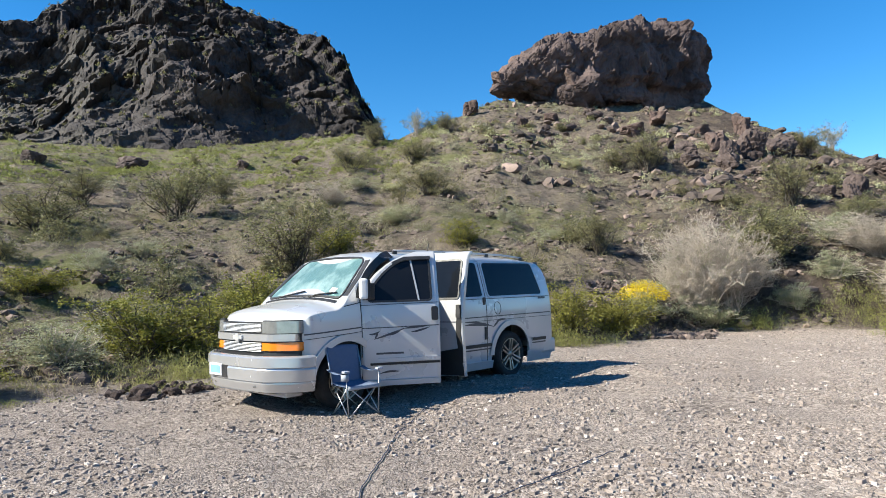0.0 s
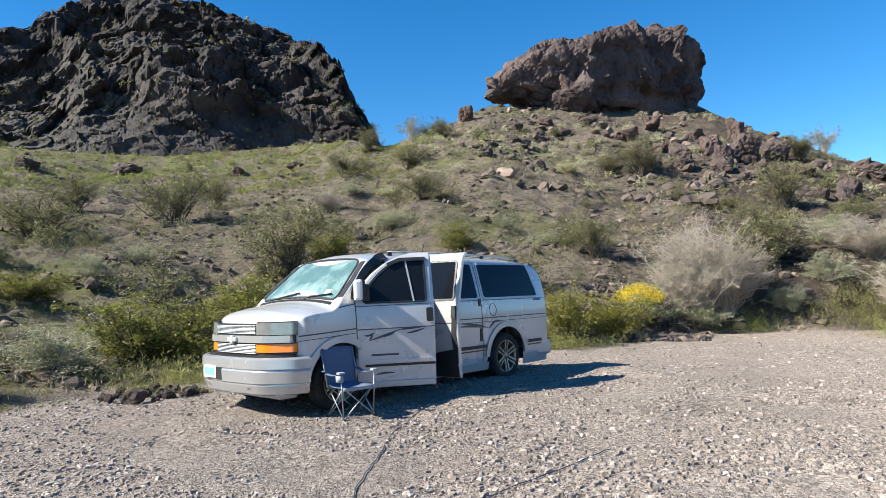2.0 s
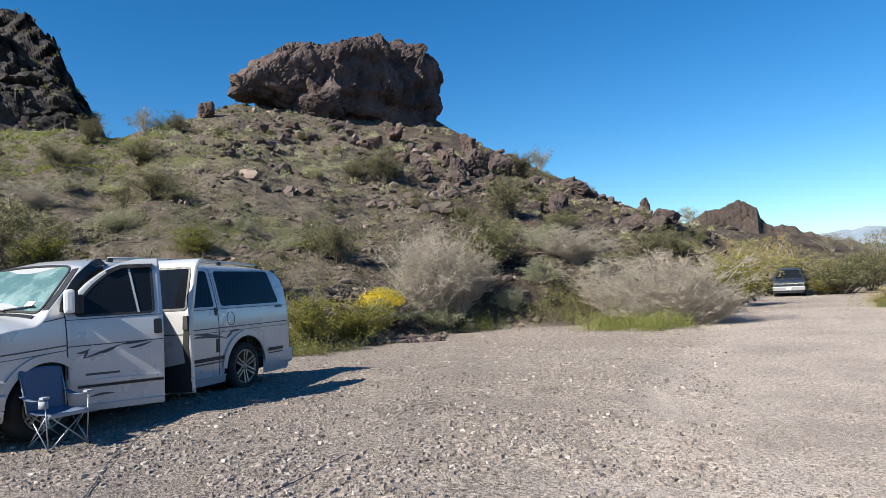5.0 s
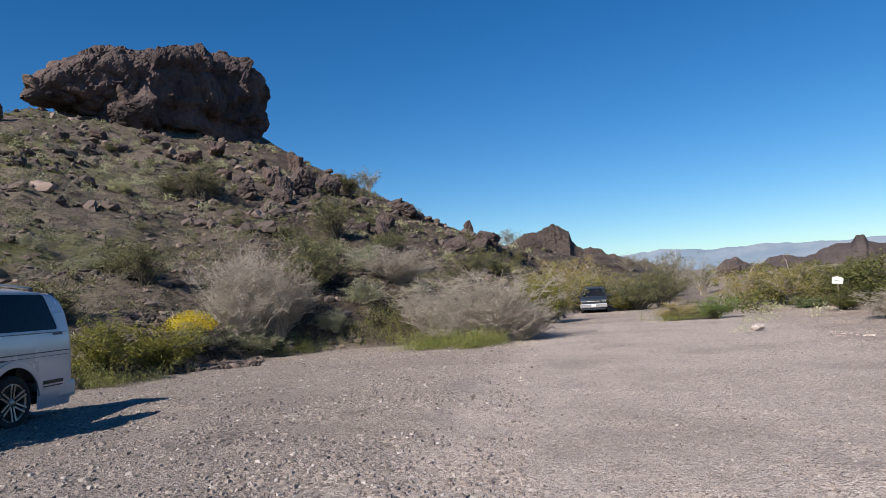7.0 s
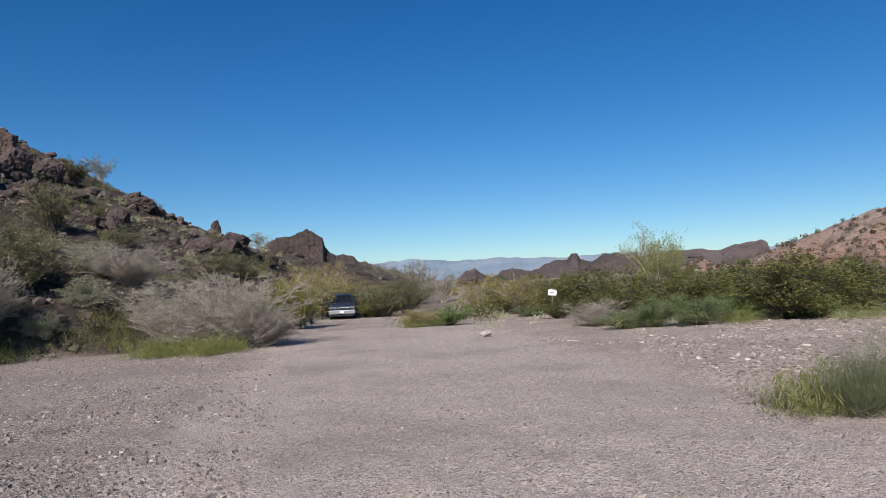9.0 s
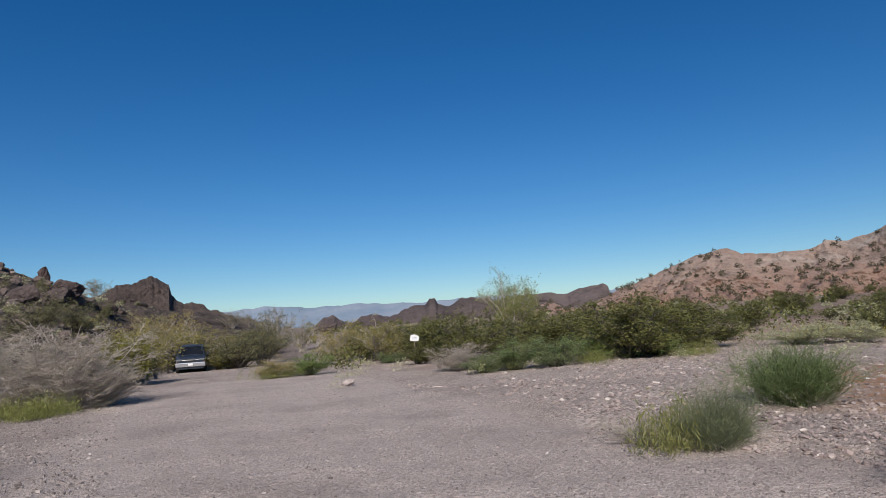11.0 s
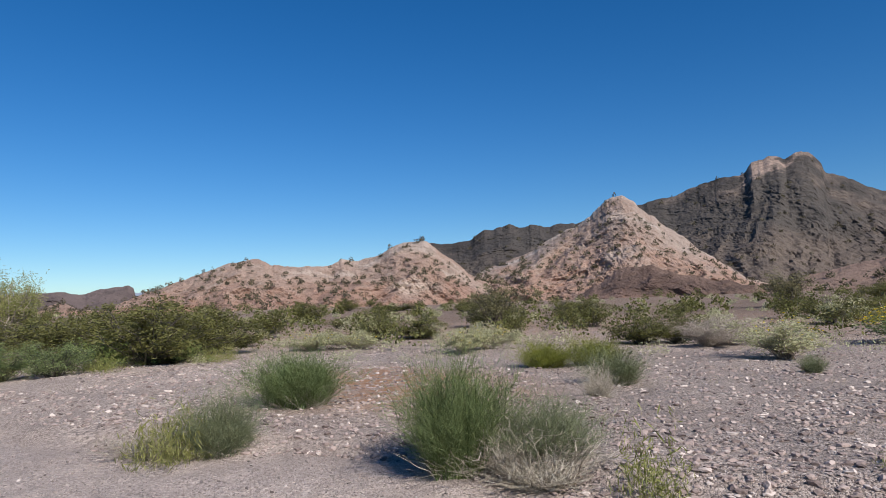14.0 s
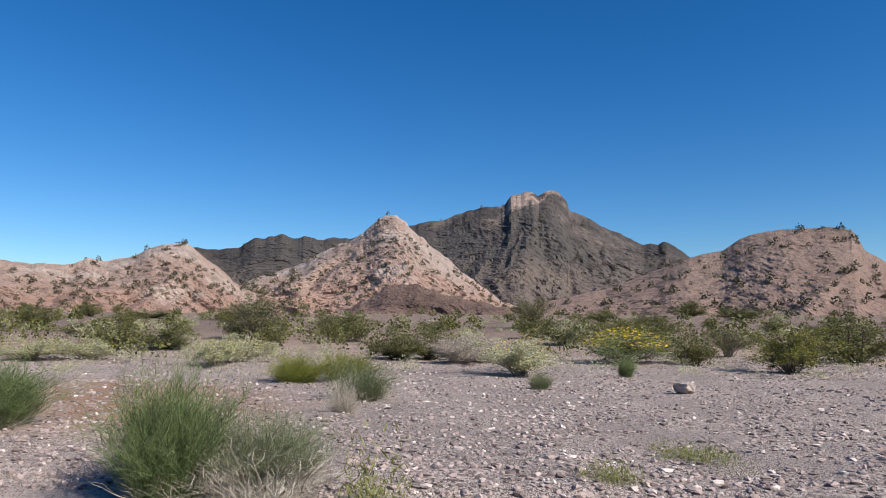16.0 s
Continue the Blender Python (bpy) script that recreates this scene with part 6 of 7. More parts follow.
def leafy(kind, seed):
    """One shrub of a kind, a metre wide and high: stems, twigs and leaves in tufts at the twigs' ends, with any flowers."""
    stems, spread, per, twig, leaves, size, tuft, loose, wood, leaf, label = KINDS[kind]
    rng = np.random.RandomState(seed)
    root = new("bush" if kind != "palo" else "tree")
    bare = kind == "gray"
    main = branch_curves(rng, stems, spread, wild=0.40 if bare else 0.18)
    small = side_twigs(rng, main, per, twig)
    tips = side_twigs(rng, small, 7 if bare else 2, twig * 0.5, 0.3, 0.6)
    wood_ = [sticks(main, np.full(len(main), {"palo": 0.018, "gray": 0.006}.get(kind, 0.010)), 4), sticks(small, np.full(len(small), 0.0032 if not bare else 0.0026))]
    if bare:
        wood_.append(sticks(tips, np.full(len(tips), 0.0021)))
    v, f = merge(wood_)
    mesh_part("branchwork", shade(raw_mesh("branchwork", v, f)), wood, root)
    heads = tips[rng.permutation(len(tips))[:max(8, leaves // tuft)], -1]
    k = rng.randint(0, len(heads), leaves)
    spread_ = loose * rng.uniform(0.5, 1.3, len(heads))[k][:, None]
    p = heads[k] + rng.randn(leaves, 3) * spread_
    p[:, 2] = np.maximum(p[:, 2], 0.02)
    v, f = blades(p, size, rng, 0.6, 0.3)
    mesh_part("foliage", raw_mesh("foliage", v, f), leaf, root)
    if kind in ("flow", "flows", "flowp"):
        n = {"flow": 3000, "flows": 900}.get(kind, 90)
        az, tilt = rng.rand(n) * 6.283, np.sqrt(rng.rand(n)) * 1.0
        q = np.stack([0.52 * np.sin(tilt) * np.cos(az), 0.52 * np.sin(tilt) * np.sin(az), 0.04 + 0.95 * np.cos(tilt)], -1) * rng.uniform(0.72, 1.0, (n, 1))
        v, f = blades(q, 0.025, rng, 0.9)
        tagged(mesh_part("bloom", raw_mesh("bloom", v, f), PETAL, root, "bright yellow bloom"), kind="stuff")
    return tagged(root, label, "bush" if kind != "palo" else "tree", "desert shrubs")


def stalky(seed, material, count, spread, label, thin=0.0026, per=9, twig=0.24, dead=260, bowed=0.5):
    """A clump of many thin upright stalks, a metre wide and high, forked over and over, with dead stalks lying round its foot."""
    rng = np.random.RandomState(seed)
    root = new("bush")
    main = branch_curves(rng, count, spread, bowed, 5, 0.07, 0.12, 1.0, 0.40)
    small = side_twigs(rng, main, per, twig, 0.12, 2.4)
    v, f = merge([sticks(main, np.full(len(main), thin)), sticks(small, np.full(len(small), thin * 0.75))])
    mesh_part("stalk_clump", shade(raw_mesh("stalk_clump", v, f)), material, root)
    low = branch_curves(rng, dead, 1.5, 0.9, 5, 0.10, 0.14, 0.45, 0.4)
    low[..., :2] *= 0.84
    v, f = sticks(low, np.full(dead, thin * 1.2))
    mesh_part("dead_growth", shade(raw_mesh("dead_growth", v, f)), STALK_DRY, root, "dry grey stalks at the base")
    return tagged(root, label, "bush", "desert shrubs")


def plant_all():
    rng = random.Random(77)
    makers = {k: (lambda s, k=k: leafy(k, s)) for k in KINDS}
    makers["broom"] = lambda s: stalky(s, STALK_GREEN, 760, 1.2, "bright green broom-like bush of thin upright stalks")
    makers["broomg"] = lambda s: stalky(s, STALK_GREY, 480, 1.35, "grey-green broom-like bush of thin stalks")
    makers["lime"] = lambda s: stalky(s, STALK_LIME, 480, 1.35, "low lime-green desert bush on stony ground", dead=60)
    makers["dry"] = lambda s: stalky(s, STALK_DRY, 230, 1.4, "mound of pale dry twigs", 0.0045, 5, 0.24, 260, 0.8)
    seed = 100
    # smaller bushes over the plain and up the slopes
    for kind, count, b0, b1, r0, r1, w0, w1 in (("lite", 60, 62, 166, 34, 125, 1.2, 2.6), ("litep", 30, 64, 166, 30, 110, 0.9, 2.0), ("lites", 50, -38, 50, 20, 80, 0.7, 1.9)):
        rows = PLANTS.setdefault(kind, [])
        while len(rows) < count:
            b, r, w = radians(rng.uniform(b0, b1)), r0 * (r1 / r0) ** rng.random(), rng.uniform(w0, w1)
            x, y = r * math.sin(b), r * math.cos(b)
            foot, crest = (float(table(HILL + PLAIN, math.degrees(b), c)) for c in (1, 2))
            if b1 > 60 or foot + 1 < r < crest - 1:
                rows.append((x, y, w, w * rng.uniform(0.5, 0.8)))
    for kind, rows in PLANTS.items():
        made, count = [], min(len(rows), 4 if kind in ("creo", "dark", "spr") else 2)
        for k, (x, y, w, h) in enumerate(rows):
            k_w = 1.3 if kind in ("flowp", "dark", "brit", "flow", "flows", "lime", "mound") else 1.12
            m = Matrix.LocRotScale((x, y, rest(x, y) - 0.03), Euler((0, 0, rng.uniform(0, 6.28))), (w * k_w, w * k_w * rng.uniform(0.85, 1.1), h * (0.86 if kind == "dark" else 1.08)))
            if k < count:
                seed += 7
                ob = makers[kind](seed)
                ob.matrix_basis = m
                made.append(ob)
            else:
                src = made[k % count]
                keep = src.scale.copy()
                ob = copy_thing(src, Matrix.Identity(4))
                ob.matrix_basis = m


plant_all()


# ---------------------------------------------------------------- small growth, too many to count
def clump_field(name, label, category, places, widths, heights, leaf, material, seed, blade=0.12, aspect=0.5, up=0.4):
    """Low clumps as one mesh: each a handful of blades over a dome."""
    rng = np.random.RandomState(seed)
    n = len(places)
    az, tilt = rng.rand(n, leaf) * 6.283, np.sqrt(rng.rand(n, leaf)) * 1.45
    k = rng.uniform(0.45, 1.05, (n, leaf))
    q = np.stack([0.5 * np.sin(tilt) * np.cos(az) * k, 0.5 * np.sin(tilt) * np.sin(az) * k, np.cos(tilt) * k], -1)
    q *= np.stack([widths, widths, heights], -1)[:, None]
    q[..., 2] = np.maximum(q[..., 2], 0.02)
    p = (q + places[:, None]).reshape(-1, 3)
    size = np.maximum(widths, heights) * blade * np.clip(np.hypot(places[:, 0], places[:, 1]) / 45, 0.5, 1.3)
    v, f = blades(p, np.repeat(size, leaf), rng, aspect, up)
    return tagged(mesh_part(name, raw_mesh(name, v, f), material, None), label, category, kind="stuff")


def sow():
    rng = np.random.RandomState(31)
    rows = HILL + PLAIN
    inside = lambda x, y, d=0.3: np.hypot(x, y) > table(rows, bearing_of(x, y), 1) + d
    below = lambda x, y: np.hypot(x, y) < table(rows, bearing_of(x, y), 2) - 0.5
    # silvery cushions on the slopes
    p = ring_places(1900, -40, 54, 13, 88, rng, lambda x, y: inside(x, y) & below(x, y) & (ripple(x, y, 8, 51) > -0.45))
    w = 0.25 + 0.85 * rng.rand(len(p)) ** 2
    clump_field("brittlebush", "small silvery shrubs scattered over the slope", "shrubs", p, w, w * 0.62, 130, LEAF_CUSHION, 1, 0.125, 0.45)
    p = ring_places(1300, -40, 54, 13, 88, rng, lambda x, y: inside(x, y) & below(x, y))
    w = 0.3 + 0.8 * rng.rand(len(p)) ** 2
    clump_field("low_shrubs", "small olive shrubs scattered over the slope", "shrubs", p, w, w * 0.7, 130, LEAF_SPARSE, 2, 0.12, 0.45)
    p = ring_places(220, -2, 46, 40, 80, rng, lambda x, y: inside(x, y) & below(x, y))
    w = 0.5 + 0.7 * rng.rand(len(p))
    clump_field("flowering_shrubs", "yellow-green flowering shrubs among the rocks", "shrubs", p, w, w * 0.6, 110, LEAF_PALE, 3, 0.10, 0.45)
    # straw and dead grass
    p = ring_places(9000, -42, 56, 11.5, 80, rng, lambda x, y: inside(x, y, -0.6) & below(x, y) & (ripple(x, y, 5, 53) > -0.2))
    w = 0.12 + 0.35 * rng.rand(len(p))
    clump_field("dry_grass", "dry straw-coloured grass tufts", "grass", p, w, w * 0.8, 16, STALK_STRAW, 4, 0.55, 0.07, 1.6)
    # green annuals, thick on the shaded left slopes and along the foot of the bank
    p = ring_places(9000, -44, 8, 10.5, 86, rng, lambda x, y: inside(x, y, -1.0) & below(x, y) & ((ripple(x, y, 13, 22) > 0.0) | (np.hypot(x, y) > 58)))
    w = 0.12 + 0.4 * rng.rand(len(p))
    clump_field("green_grass", "fresh green grass and herbs on the slope", "grass", p, w, w * 0.55, 22, LEAF_HERB, 5, 0.22, 0.16, 1.0)
    p = ring_places(3000, -46, 0, 50, 87, rng, lambda x, y: below(x, y) & (ripple(x, y, 7, 55) > -0.25))
    w = 0.3 + 0.7 * rng.rand(len(p))
    clump_field("green_grass", "bright green grass below the dark cliffs", "grass", p, w, w * 0.5, 46, LEAF_HERB, 11, 0.20, 0.25, 0.8)
    p = ring_places(800, -42, -17, 10.9, 13.0, rng, lambda x, y: ripple(x, y, 2.2, 54) > -0.1)
    w = 0.08 + 0.22 * rng.rand(len(p))
    clump_field("green_grass", "short yellow-green grass by the fire ring", "grass", p, w, w * 0.5, 22, LEAF_HERB, 6, 0.4, 0.12, 1.2)
    spots = [(3.1, 16.9, 1.0, 0.5, 160), (9.0, 19.7, 0.8, 0.4, 120), (11.9, 16.4, 0.9, 0.6, 300), (12.6, 15.2, 0.8, 0.5, 260), (23.4, 15.6, 1.2, 0.7, 130),
             (21.6, 6.0, 1.0, 0.6, 110), (22.6, 3.6, 1.2, 0.7, 120), (24.6, 0.4, 1.6, 0.8, 120), (5.95, -3.35, 0.3, 0.2, 34), (9.6, 0.6, 0.6, 0.35, 120), (5.3, -7.15, 0.5, 0.28, 70), (5.1, -5.45, 0.25, 0.18, 34), (12.4, 19.4, 1.4, 0.5, 220), (-4.2, 12.2, 1.6, 0.8, 260)]
    for k, (cx, cy, sx_, sy_, n) in enumerate(spots):
        x, y = cx + sx_ * rng.randn(n) * 0.6, cy + sy_ * rng.randn(n) * 0.6
        p = np.stack([x, y, height(x, y)], -1)
        w = 0.12 + 0.28 * rng.rand(n)
        clump_field("herbs", "patch of fresh green herbs and grass", "grass", p, w, w * (0.35 if cy < -5 else 1) * (1.3 + 0.6 * rng.rand(n)), 34, LEAF_HERB, 20 + k, 0.30, 0.13, 1.4)
    # the wide plain to the hills
    p = ring_places(420, 58, 166, 26, 125, rng, lambda x, y: ripple(x, y, 16, 57) > -0.5)
    w = 0.7 + 1.3 * rng.rand(len(p))
    clump_field("far_shrubs", "dark green shrubs dotted over the plain", "shrubs", p, w, w * 0.75, 110, LEAF_DARK, 7, 0.115, 0.6)
    p = ring_places(520, 58, 166, 20, 125, rng)
    w = 0.35 + 0.7 * rng.rand(len(p))
    clump_field("pale_shrubs", "pale low shrubs dotted over the plain", "shrubs", p, w, w * 0.55, 90, LEAF_PALE, 8, 0.115, 0.6)
    p = ring_places(2600, 62, 166, 9.5, 60, rng, lambda x, y: ~on_track(x, y) & (ripple(x, y, 3.5, 58) > 0.15))
    w = 0.06 + 0.2 * rng.rand(len(p))
    clump_field("dry_grass", "thin dry grass tufts on the stony bed", "grass", p, w, w * 0.8, 10, STALK_STRAW, 9, 0.6, 0.06, 1.5)


sow()


def shrubs_on(name, label, mountain_name, count, size, seed, leaf=None):
    """Shrubs rooted all over a hill's face."""
    me = bpy.data.objects[mountain_name].data
    co = np.zeros(len(me.vertices) * 3, np.float32)
    me.vertices.foreach_get("co", co)
    co = co.reshape(-1, 3)
    rng = np.random.RandomState(seed)
    co = co[(co[:, 2] > 1.5)]
    p = co[rng.randint(0, len(co), count)].astype(float)
    w = size * (0.5 + rng.rand(count))
    clump_field(name, label, "shrubs", p, w, w * 0.75, 44, leaf or LEAF_FAR, seed, 0.17, 0.7)


shrubs_on("ledge_shrubs", "grey-green shrubs on the ledges of the dark hill", "rocky_hill", 1300, 0.7, 60, leaf=LEAF_SPARSE)
shrubs_on("hill_shrubs", "dark shrubs dotted over the pink hills", "mountain_1", 420, 1.5, 61)
shrubs_on("hill_shrubs", "dark shrubs dotted over the pale hill", "mountain_2", 420, 1.7, 62)
shrubs_on("hill_shrubs", "dark shrubs dotted over the dark mountain", "mountain_3", 300, 2.0, 63)
shrubs_on("hill_shrubs", "dark shrubs dotted over the brown hill", "mountain_4", 260, 2.0, 64)


# ---------------------------------------------------------------- camp chair, tether, far minivan, notice
CANVAS = simple("blue_canvas", (0.10, 0.14, 0.225), 0.9, 0.0, 0.25, 60.0, 0.002)
CANVAS_GREY = simple("grey_canvas", (0.33, 0.36, 0.42), 0.9, 0.0, 0.2, 60.0, 0.002)
STEEL = simple("grey_steel_tube", (0.42, 0.43, 0.45), 0.4, 0.8, 0.15, 30.0)
ROPE = simple("dark_rope", (0.07, 0.085, 0.13), 0.9, 0.0, 0.4, 90.0, 0.002)


def cloth(rows, thick=0.006):
    """A sheet of cloth through rows of points, with some thickness."""
    pts = np.array(rows, float)
    bm = bmesh.new()
    n, m = pts.shape[:2]
    d1, d2 = np.gradient(pts, axis=0), np.gradient(pts, axis=1)
    nn = np.cross(d1, d2)
    nn /= np.linalg.norm(nn, axis=2, keepdims=True) + 1e-9
    top = [[bm.verts.new(p) for p in r] for r in pts]
    low = [[bm.verts.new(p) for p in r] for r in pts - nn * thick]
    for i in range(n - 1):
        for j in range(m - 1):
            bm.faces.new((top[i][j], top[i + 1][j], top[i + 1][j + 1], top[i][j + 1])).smooth = True
            bm.faces.new((low[i][j], low[i][j + 1], low[i + 1][j + 1], low[i + 1][j])).smooth = True
    rim = [(i, 0) for i in range(n)] + [(n - 1, j) for j in range(1, m)] + [(i, m - 1) for i in range(n - 2, -1, -1)] + [(0, j) for j in range(m - 2, 0, -1)]
    for k in range(len(rim)):
        (a, b), (c, d) = rim[k], rim[(k + 1) % len(rim)]
        bm.faces.new((top[a][b], top[c][d], low[c][d], low[a][b]))
    bmesh.ops.recalc_face_normals(bm, faces=bm.faces)
    return bm


def camp_chair():
    """A folding quad chair with crossed tube legs, facing +x."""
    chair = new("camp_chair")
    w, d = 0.25, 0.215
    feet = {(sx_, sy_): Vector((sx_ * d, sy_ * w, 0.01)) for sx_ in (-1, 1) for sy_ in (-1, 1)}
    tops = {k: Vector((k[0] * (d - 0.02), k[1] * (w - 0.01), 0.43)) for k in feet}
    pairs = [((1, -1), (1, 1)), ((1, 1), (1, -1)), ((-1, -1), (-1, 1)), ((-1, 1), (-1, -1)), ((1, -1), (-1, -1)), ((-1, -1), (1, -1)), ((1, 1), (-1, 1)), ((-1, 1), (1, 1))]
    for a, b in pairs:
        part("leg", tube([feet[a], tops[b]], 0.008, 8), STEEL, chair)
    for k in feet:
        part("foot", boxed(feet[k] - Vector((0.02, 0.02, 0.01)), feet[k] + Vector((0.02, 0.02, 0.015)), 0.006), BLACK, chair)
    for s in (-1, 1):
        part("back_post", tube([(-d + 0.01, s * (w - 0.01), 0.40), (-d - 0.03, s * (w + 0.005), 0.62), (-d - 0.12, s * (w + 0.01), 0.92)], 0.009, 8), STEEL, chair)
        part("arm_post", tube([(d - 0.02, s * (w - 0.01), 0.0), (d - 0.02, s * (w + 0.02), 0.60)], 0.008, 8), STEEL, chair)
        rows = [[(-d - 0.04 + t * (2 * d + 0.05), s * (w + 0.02) + u, 0.63 - 0.045 * math.sin(math.pi * t)) for t in np.linspace(0, 1, 9)] for u in (-0.035, 0, 0.035)]
        arm = part("armrest", cloth(rows), CANVAS, chair)
        part("armrest_tip", boxed((d - 0.06, s * (w + 0.02) - 0.045, 0.615), (d + 0.02, s * (w + 0.02) + 0.045, 0.645), 0.01), CANVAS_GREY, arm, "pale grey armrest end")
    rows = [[(-d + 2 * d * t, y, 0.43 - 0.07 * math.sin(math.pi * t) ** 0.8 * (1 - (y / w) ** 2) + 0.02 * (t < 0.01)) for y in np.linspace(-w, w, 11)] for t in np.linspace(0, 1, 11)]
    part("seat", cloth(rows), CANVAS, chair, "blue canvas seat")
    rows = [[(-d - 0.12 * t - 0.03 * (1 - (y / w) ** 2), y, 0.40 + 0.53 * t + 0.02 * t * (1 - (y / w) ** 2)) for y in np.linspace(-w, w, 11)] for t in np.linspace(0, 1, 11)]
    part("backrest", cloth(rows), CANVAS, chair, "blue canvas backrest")
    rows = [[(d + 0.006, y, 0.43 - 0.05 * k) for y in np.linspace(-w, w, 7)] for k in (0, 1)]
    part("front_hem", cloth(rows), CANVAS_GREY, chair, "pale grey front edge")
    rows = [[(d - 0.05 + 0.06 * math.cos(a), -w - 0.02 + 0.045 * math.sin(a), z) for a in np.linspace(0, 6.283, 13)] for z in (0.51, 0.60)]
    part("cup_holder", cloth(rows, 0.003), CANVAS_GREY, chair, "mesh cup holder")
    x, y = -1.10, 8.16
    chair.matrix_basis = pose(x, y, rest(x, y), 0, 0, -50) @ Matrix.Scale(0.87, 4)
    return tagged(chair, "blue folding camp chair standing beside the van", "chair")


camp_chair()


def tether():
    """A tether lying over the gravel."""
    pts = [(-0.16, 8.96), (-0.27, 8.45), (-0.38, 7.98), (-0.50, 7.2), (-0.56, 6.54), (-0.60, 6.0), (-0.64, 5.65), (-0.68, 5.12), (-0.62, 4.4), (-0.35, 3.9), (0.0, 4.25), (0.37, 4.91), (0.65, 5.2), (0.98, 5.58), (1.33, 5.96), (1.50, 6.12)]
    line = []
    for k in range(len(pts) - 1):
        p0, p1, p2, p3 = (Vector(pts[min(max(k + o, 0), len(pts) - 1)]) for o in (-1, 0, 1, 2))
        for t in np.linspace(0, 1, 9)[:-1]:
            q = 0.5 * (2 * p1 + (p2 - p0) * t + (2 * p0 - 5 * p1 + 4 * p2 - p3) * t * t + (3 * p1 - p0 - 3 * p2 + p3) * t ** 3)
            q += Vector((0.006 * math.sin(9 * (k + t)), 0.006 * math.cos(7 * (k + t))))
            line.append((q.x, q.y, rest(q.x, q.y) + 0.012))
    tagged(part("rope", tube(line, 0.0048, 6), ROPE, None), "thin dark tether rope lying on the gravel", "rope")


tether()


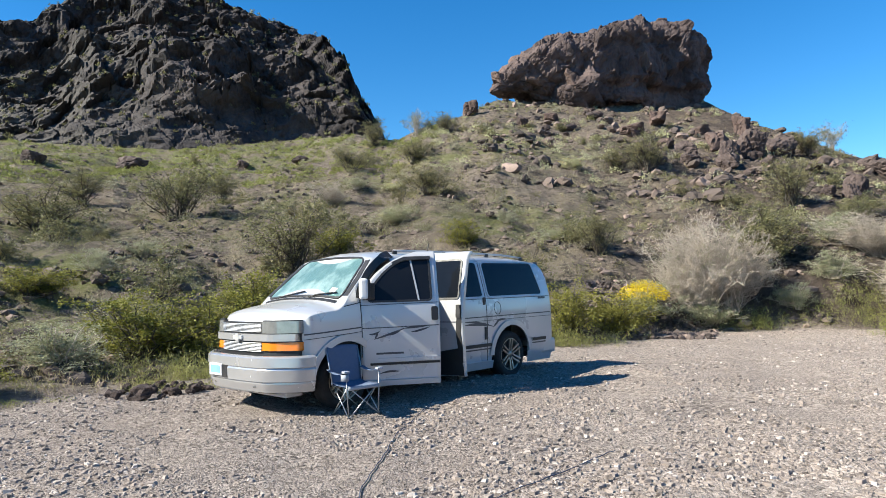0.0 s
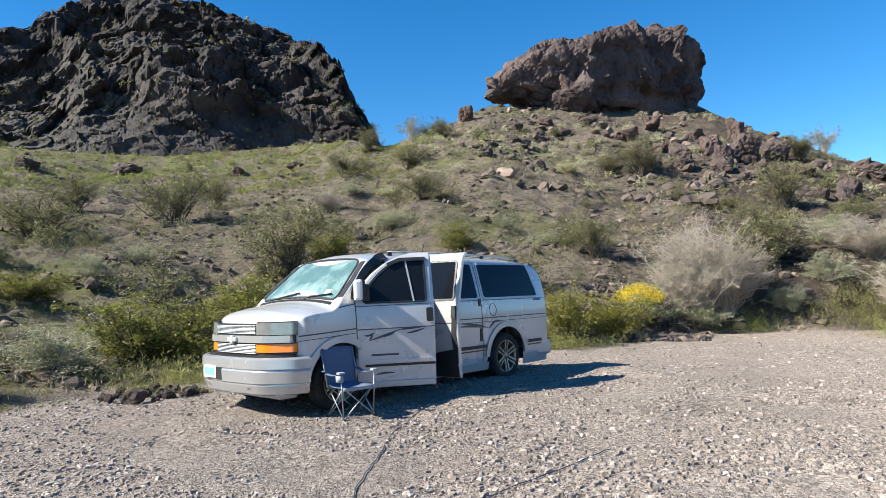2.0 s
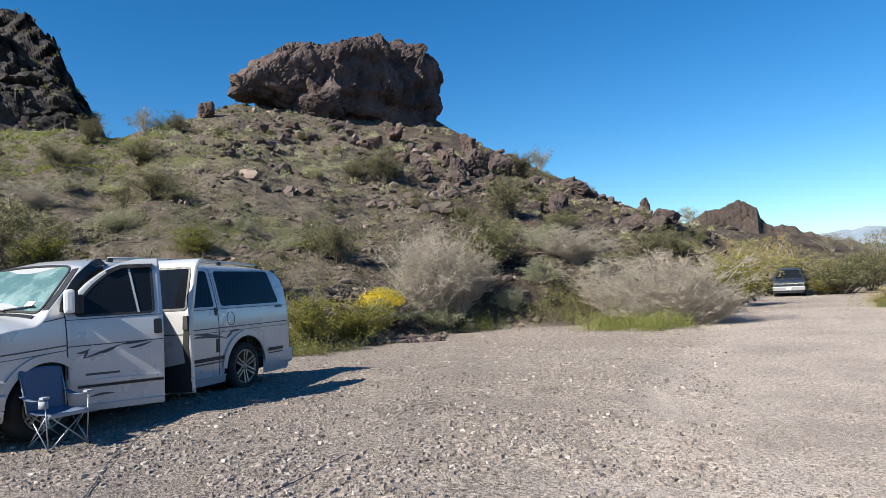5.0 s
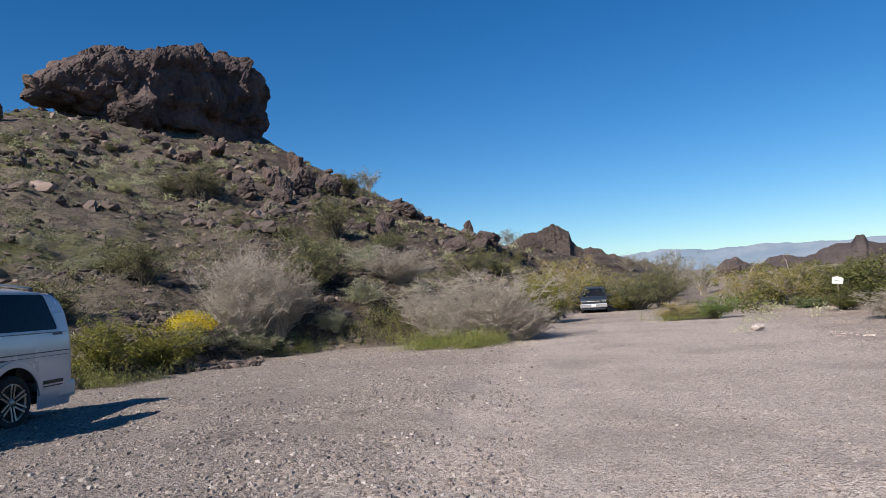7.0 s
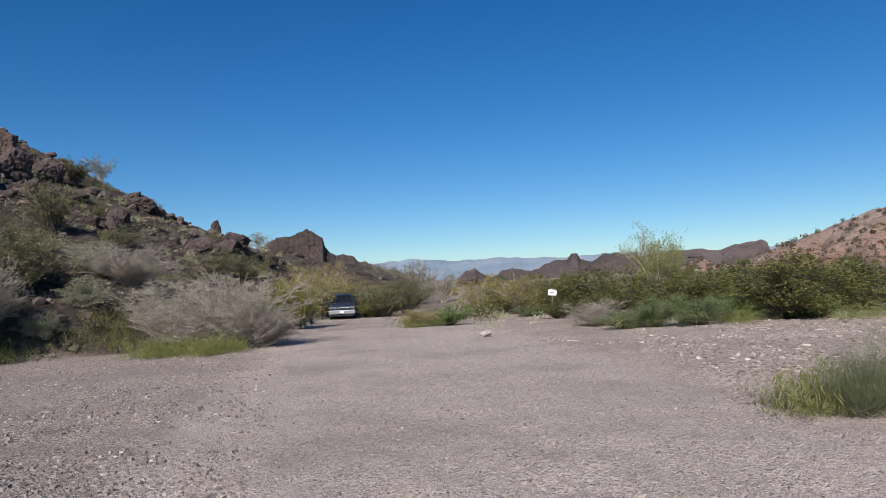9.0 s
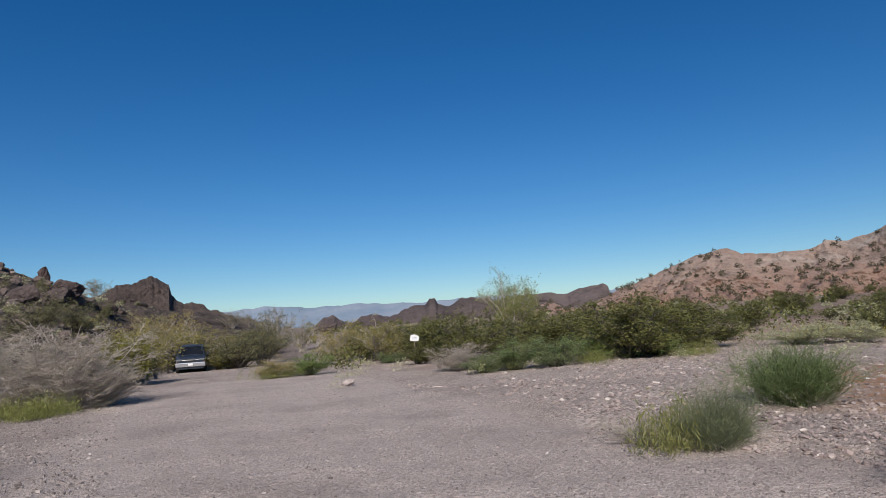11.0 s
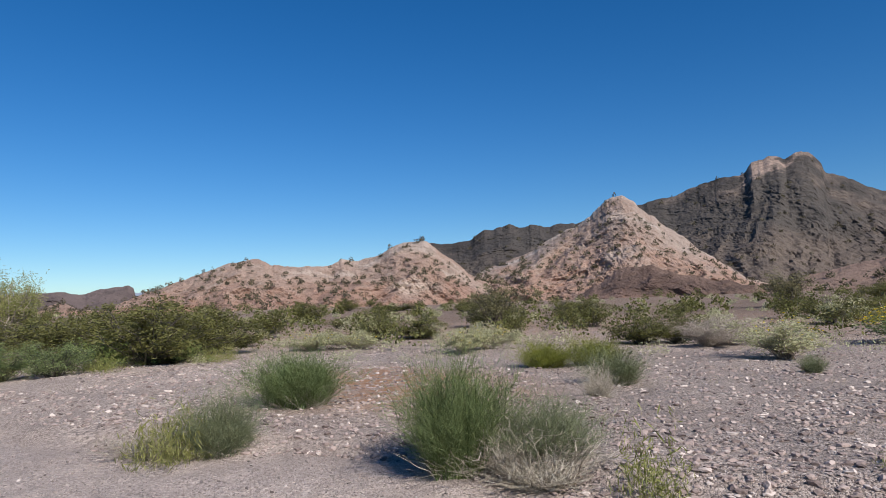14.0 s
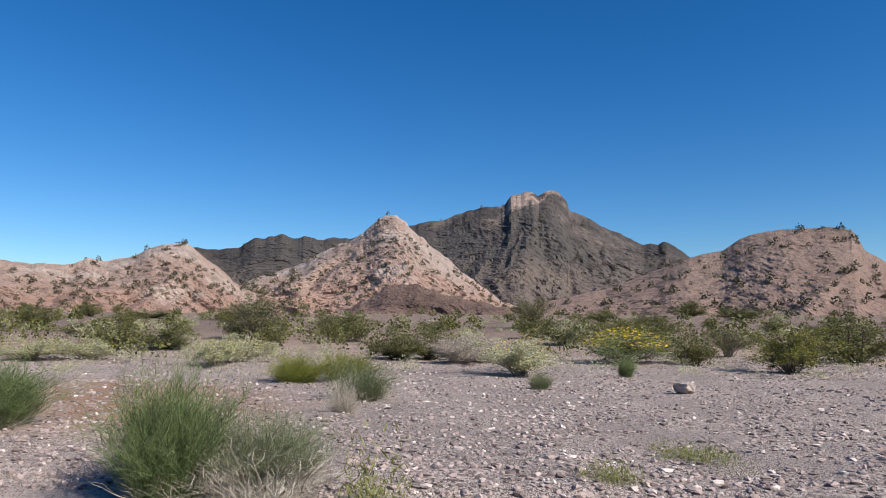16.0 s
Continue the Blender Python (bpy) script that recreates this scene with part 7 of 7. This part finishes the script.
def minivan():
    """The dark and silver minivan parked at the edge of the track, seen from the front."""
    car = new("minivan")
    navy = simple("navy_paint", (0.030, 0.040, 0.055), 0.3, 0.2, 0.1, 4.0, coat=0.6)
    xs = np.array([0.0, 0.08, 0.5, 2.6, 3.15, 3.35, 3.85, 4.0, 4.4, 4.62, 4.70])
    zt = np.array([1.62, 1.80, 1.88, 1.88, 1.80, 1.70, 1.18, 1.12, 1.05, 0.98, 0.84])
    bm = bmesh.new()
    rows = []
    for x in np.unique(np.concatenate([xs, np.arange(0, 4.7, 0.1)])):
        top = float(np.interp(x, xs, zt))
        belt = min(1.10, top - 0.05)
        k = 1 - 0.10 * max(0, (x - 4.1) / 0.6) ** 2
        wt = float(np.interp(top, [0.8, 1.1, 1.9], [0.92, 0.90, 0.70])) * k
        half = [(0.86 * k, 0.26), (0.95 * k, 0.45), (0.97 * k, 0.75), (0.95 * k, belt), (wt * 1.03, top - 0.08), (wt * 0.93, top - 0.02), (wt * 0.5, top), (0, top + 0.01)]
        rows.append([bm.verts.new((x, y, z)) for y, z in half] + [bm.verts.new((x, -y, z)) for y, z in half[-2::-1]])
    for a, b in zip(rows, rows[1:]):
        for j in range(len(a) - 1):
            bm.faces.new((a[j], b[j], b[j + 1], a[j + 1])).smooth = True
    bm.faces.new(rows[0])
    bm.faces.new(rows[-1][::-1])
    bmesh.ops.recalc_face_normals(bm, faces=bm.faces)
    part("body", bm, navy, car, "dark navy body")
    top = lambda x, y, lift: (x + 0.5 * lift, y, float(np.interp(x, xs, zt)) + lift + 0.012 - 0.02 * abs(y))
    part("windscreen", patch(rounded([(3.32, 0.62), (3.32, -0.62), (3.83, -0.80), (3.83, 0.80)], 0.08), top, 0.01), TINT, car, "dark windscreen")
    for s in (-1, 1):
        side = lambda x, z, lift, s=s: (x, s * (float(np.interp(z, [0.75, 1.1, 1.8], [0.97, 0.955, 0.755])) + 0.012 + lift), z)
        for a, b in ((0.25, 1.2), (1.3, 2.2), (2.3, 3.25)):
            part("side_window", patch(rounded([(a, 1.16), (b, 1.16), (min(b, 3.1), 1.68), (a + 0.05, 1.68)], 0.05), side, 0.006), TINT, car, "dark side window")
        part("lower_panel", strip([(0.1, 0.52), (4.2, 0.52)], 0.30, lambda x, z, lift, s=s: (x, s * (0.97 + lift), z), 0.012), PAINT_LOW, car, "silver lower panel")
        part("headlamp", boxed((4.60, s * 0.72 - 0.17, 0.80), (4.70, s * 0.72 + 0.17, 0.93), 0.02), LENS, car, "clear headlamp")
        part("turn_signal", boxed((4.60, s * 0.72 - 0.17, 0.73), (4.69, s * 0.72 + 0.17, 0.79), 0.01), AMBER, car, "amber turn signal")
        part("mirror", boxed((3.55, s * 1.06 - 0.10, 1.12), (3.65, s * 1.06 + 0.10, 1.28), 0.03), BLACK, car)
        for x in (0.85, 3.80):
            road_wheel(car, x, s * 0.84, 0.34, s)
    part("grille", boxed((4.62, -0.50, 0.74), (4.712, 0.50, 0.94), 0.02), BLACK, car)
    part("grille_bar", boxed((4.68, -0.52, 0.83), (4.725, 0.52, 0.86), 0.01), CHROME, car)
    part("bumper", boxed((4.45, -0.95, 0.40), (4.80, 0.95, 0.68), 0.05), CHROME_SOFT, car, "silver front bumper")
    part("number_plate", boxed((4.795, -0.15, 0.48), (4.81, 0.15, 0.62), 0.004), WHITE_PLASTIC, car)
    x, y = 38.1, 32.9
    car.matrix_basis = pose(x, y, rest(36.4, 31.5) - 0.02, 0, 0, 219) @ Matrix.Scale(0.93, 4)
    return tagged(car, "dark navy and silver minivan parked at the track's edge", "minivan")


minivan()


def notice():
    """A small white notice on a post among the bushes."""
    sign = new("sign")
    part("post", tube([(0, 0, -0.7), (0, 0, 1.1)], 0.03, 8), simple("weathered_post", (0.20, 0.16, 0.12), 0.9, 0.0, 0.3, 20.0), sign)
    bm = bmesh.new()
    ps = [(-0.26, 0.78), (0.22, 0.74), (0.27, 0.98), (0.10, 1.14), (-0.20, 1.10)]
    a, b = [bm.verts.new((x, -0.035, z)) for x, z in ps], [bm.verts.new((x, -0.05, z)) for x, z in ps]
    bm.faces.new(a), bm.faces.new(b[::-1])
    for k in range(5):
        bm.faces.new((a[k], a[(k + 1) % 5], b[(k + 1) % 5], b[k]))
    bmesh.ops.recalc_face_normals(bm, faces=bm.faces)
    board = part("board", bm, WHITE_PLASTIC, sign, "small bent white board")
    part("writing_bar", boxed((-0.12, -0.055, 0.92), (0.12, -0.0505, 0.945)), BLACK, board)
    sign.matrix_basis = pose(28.1, 12.0, rest(28.1, 12.0) + 0.40, 0, 0, -67) @ Matrix.Scale(0.78, 4)
    tagged(sign, "small white notice on a wooden post", "sign")


notice()
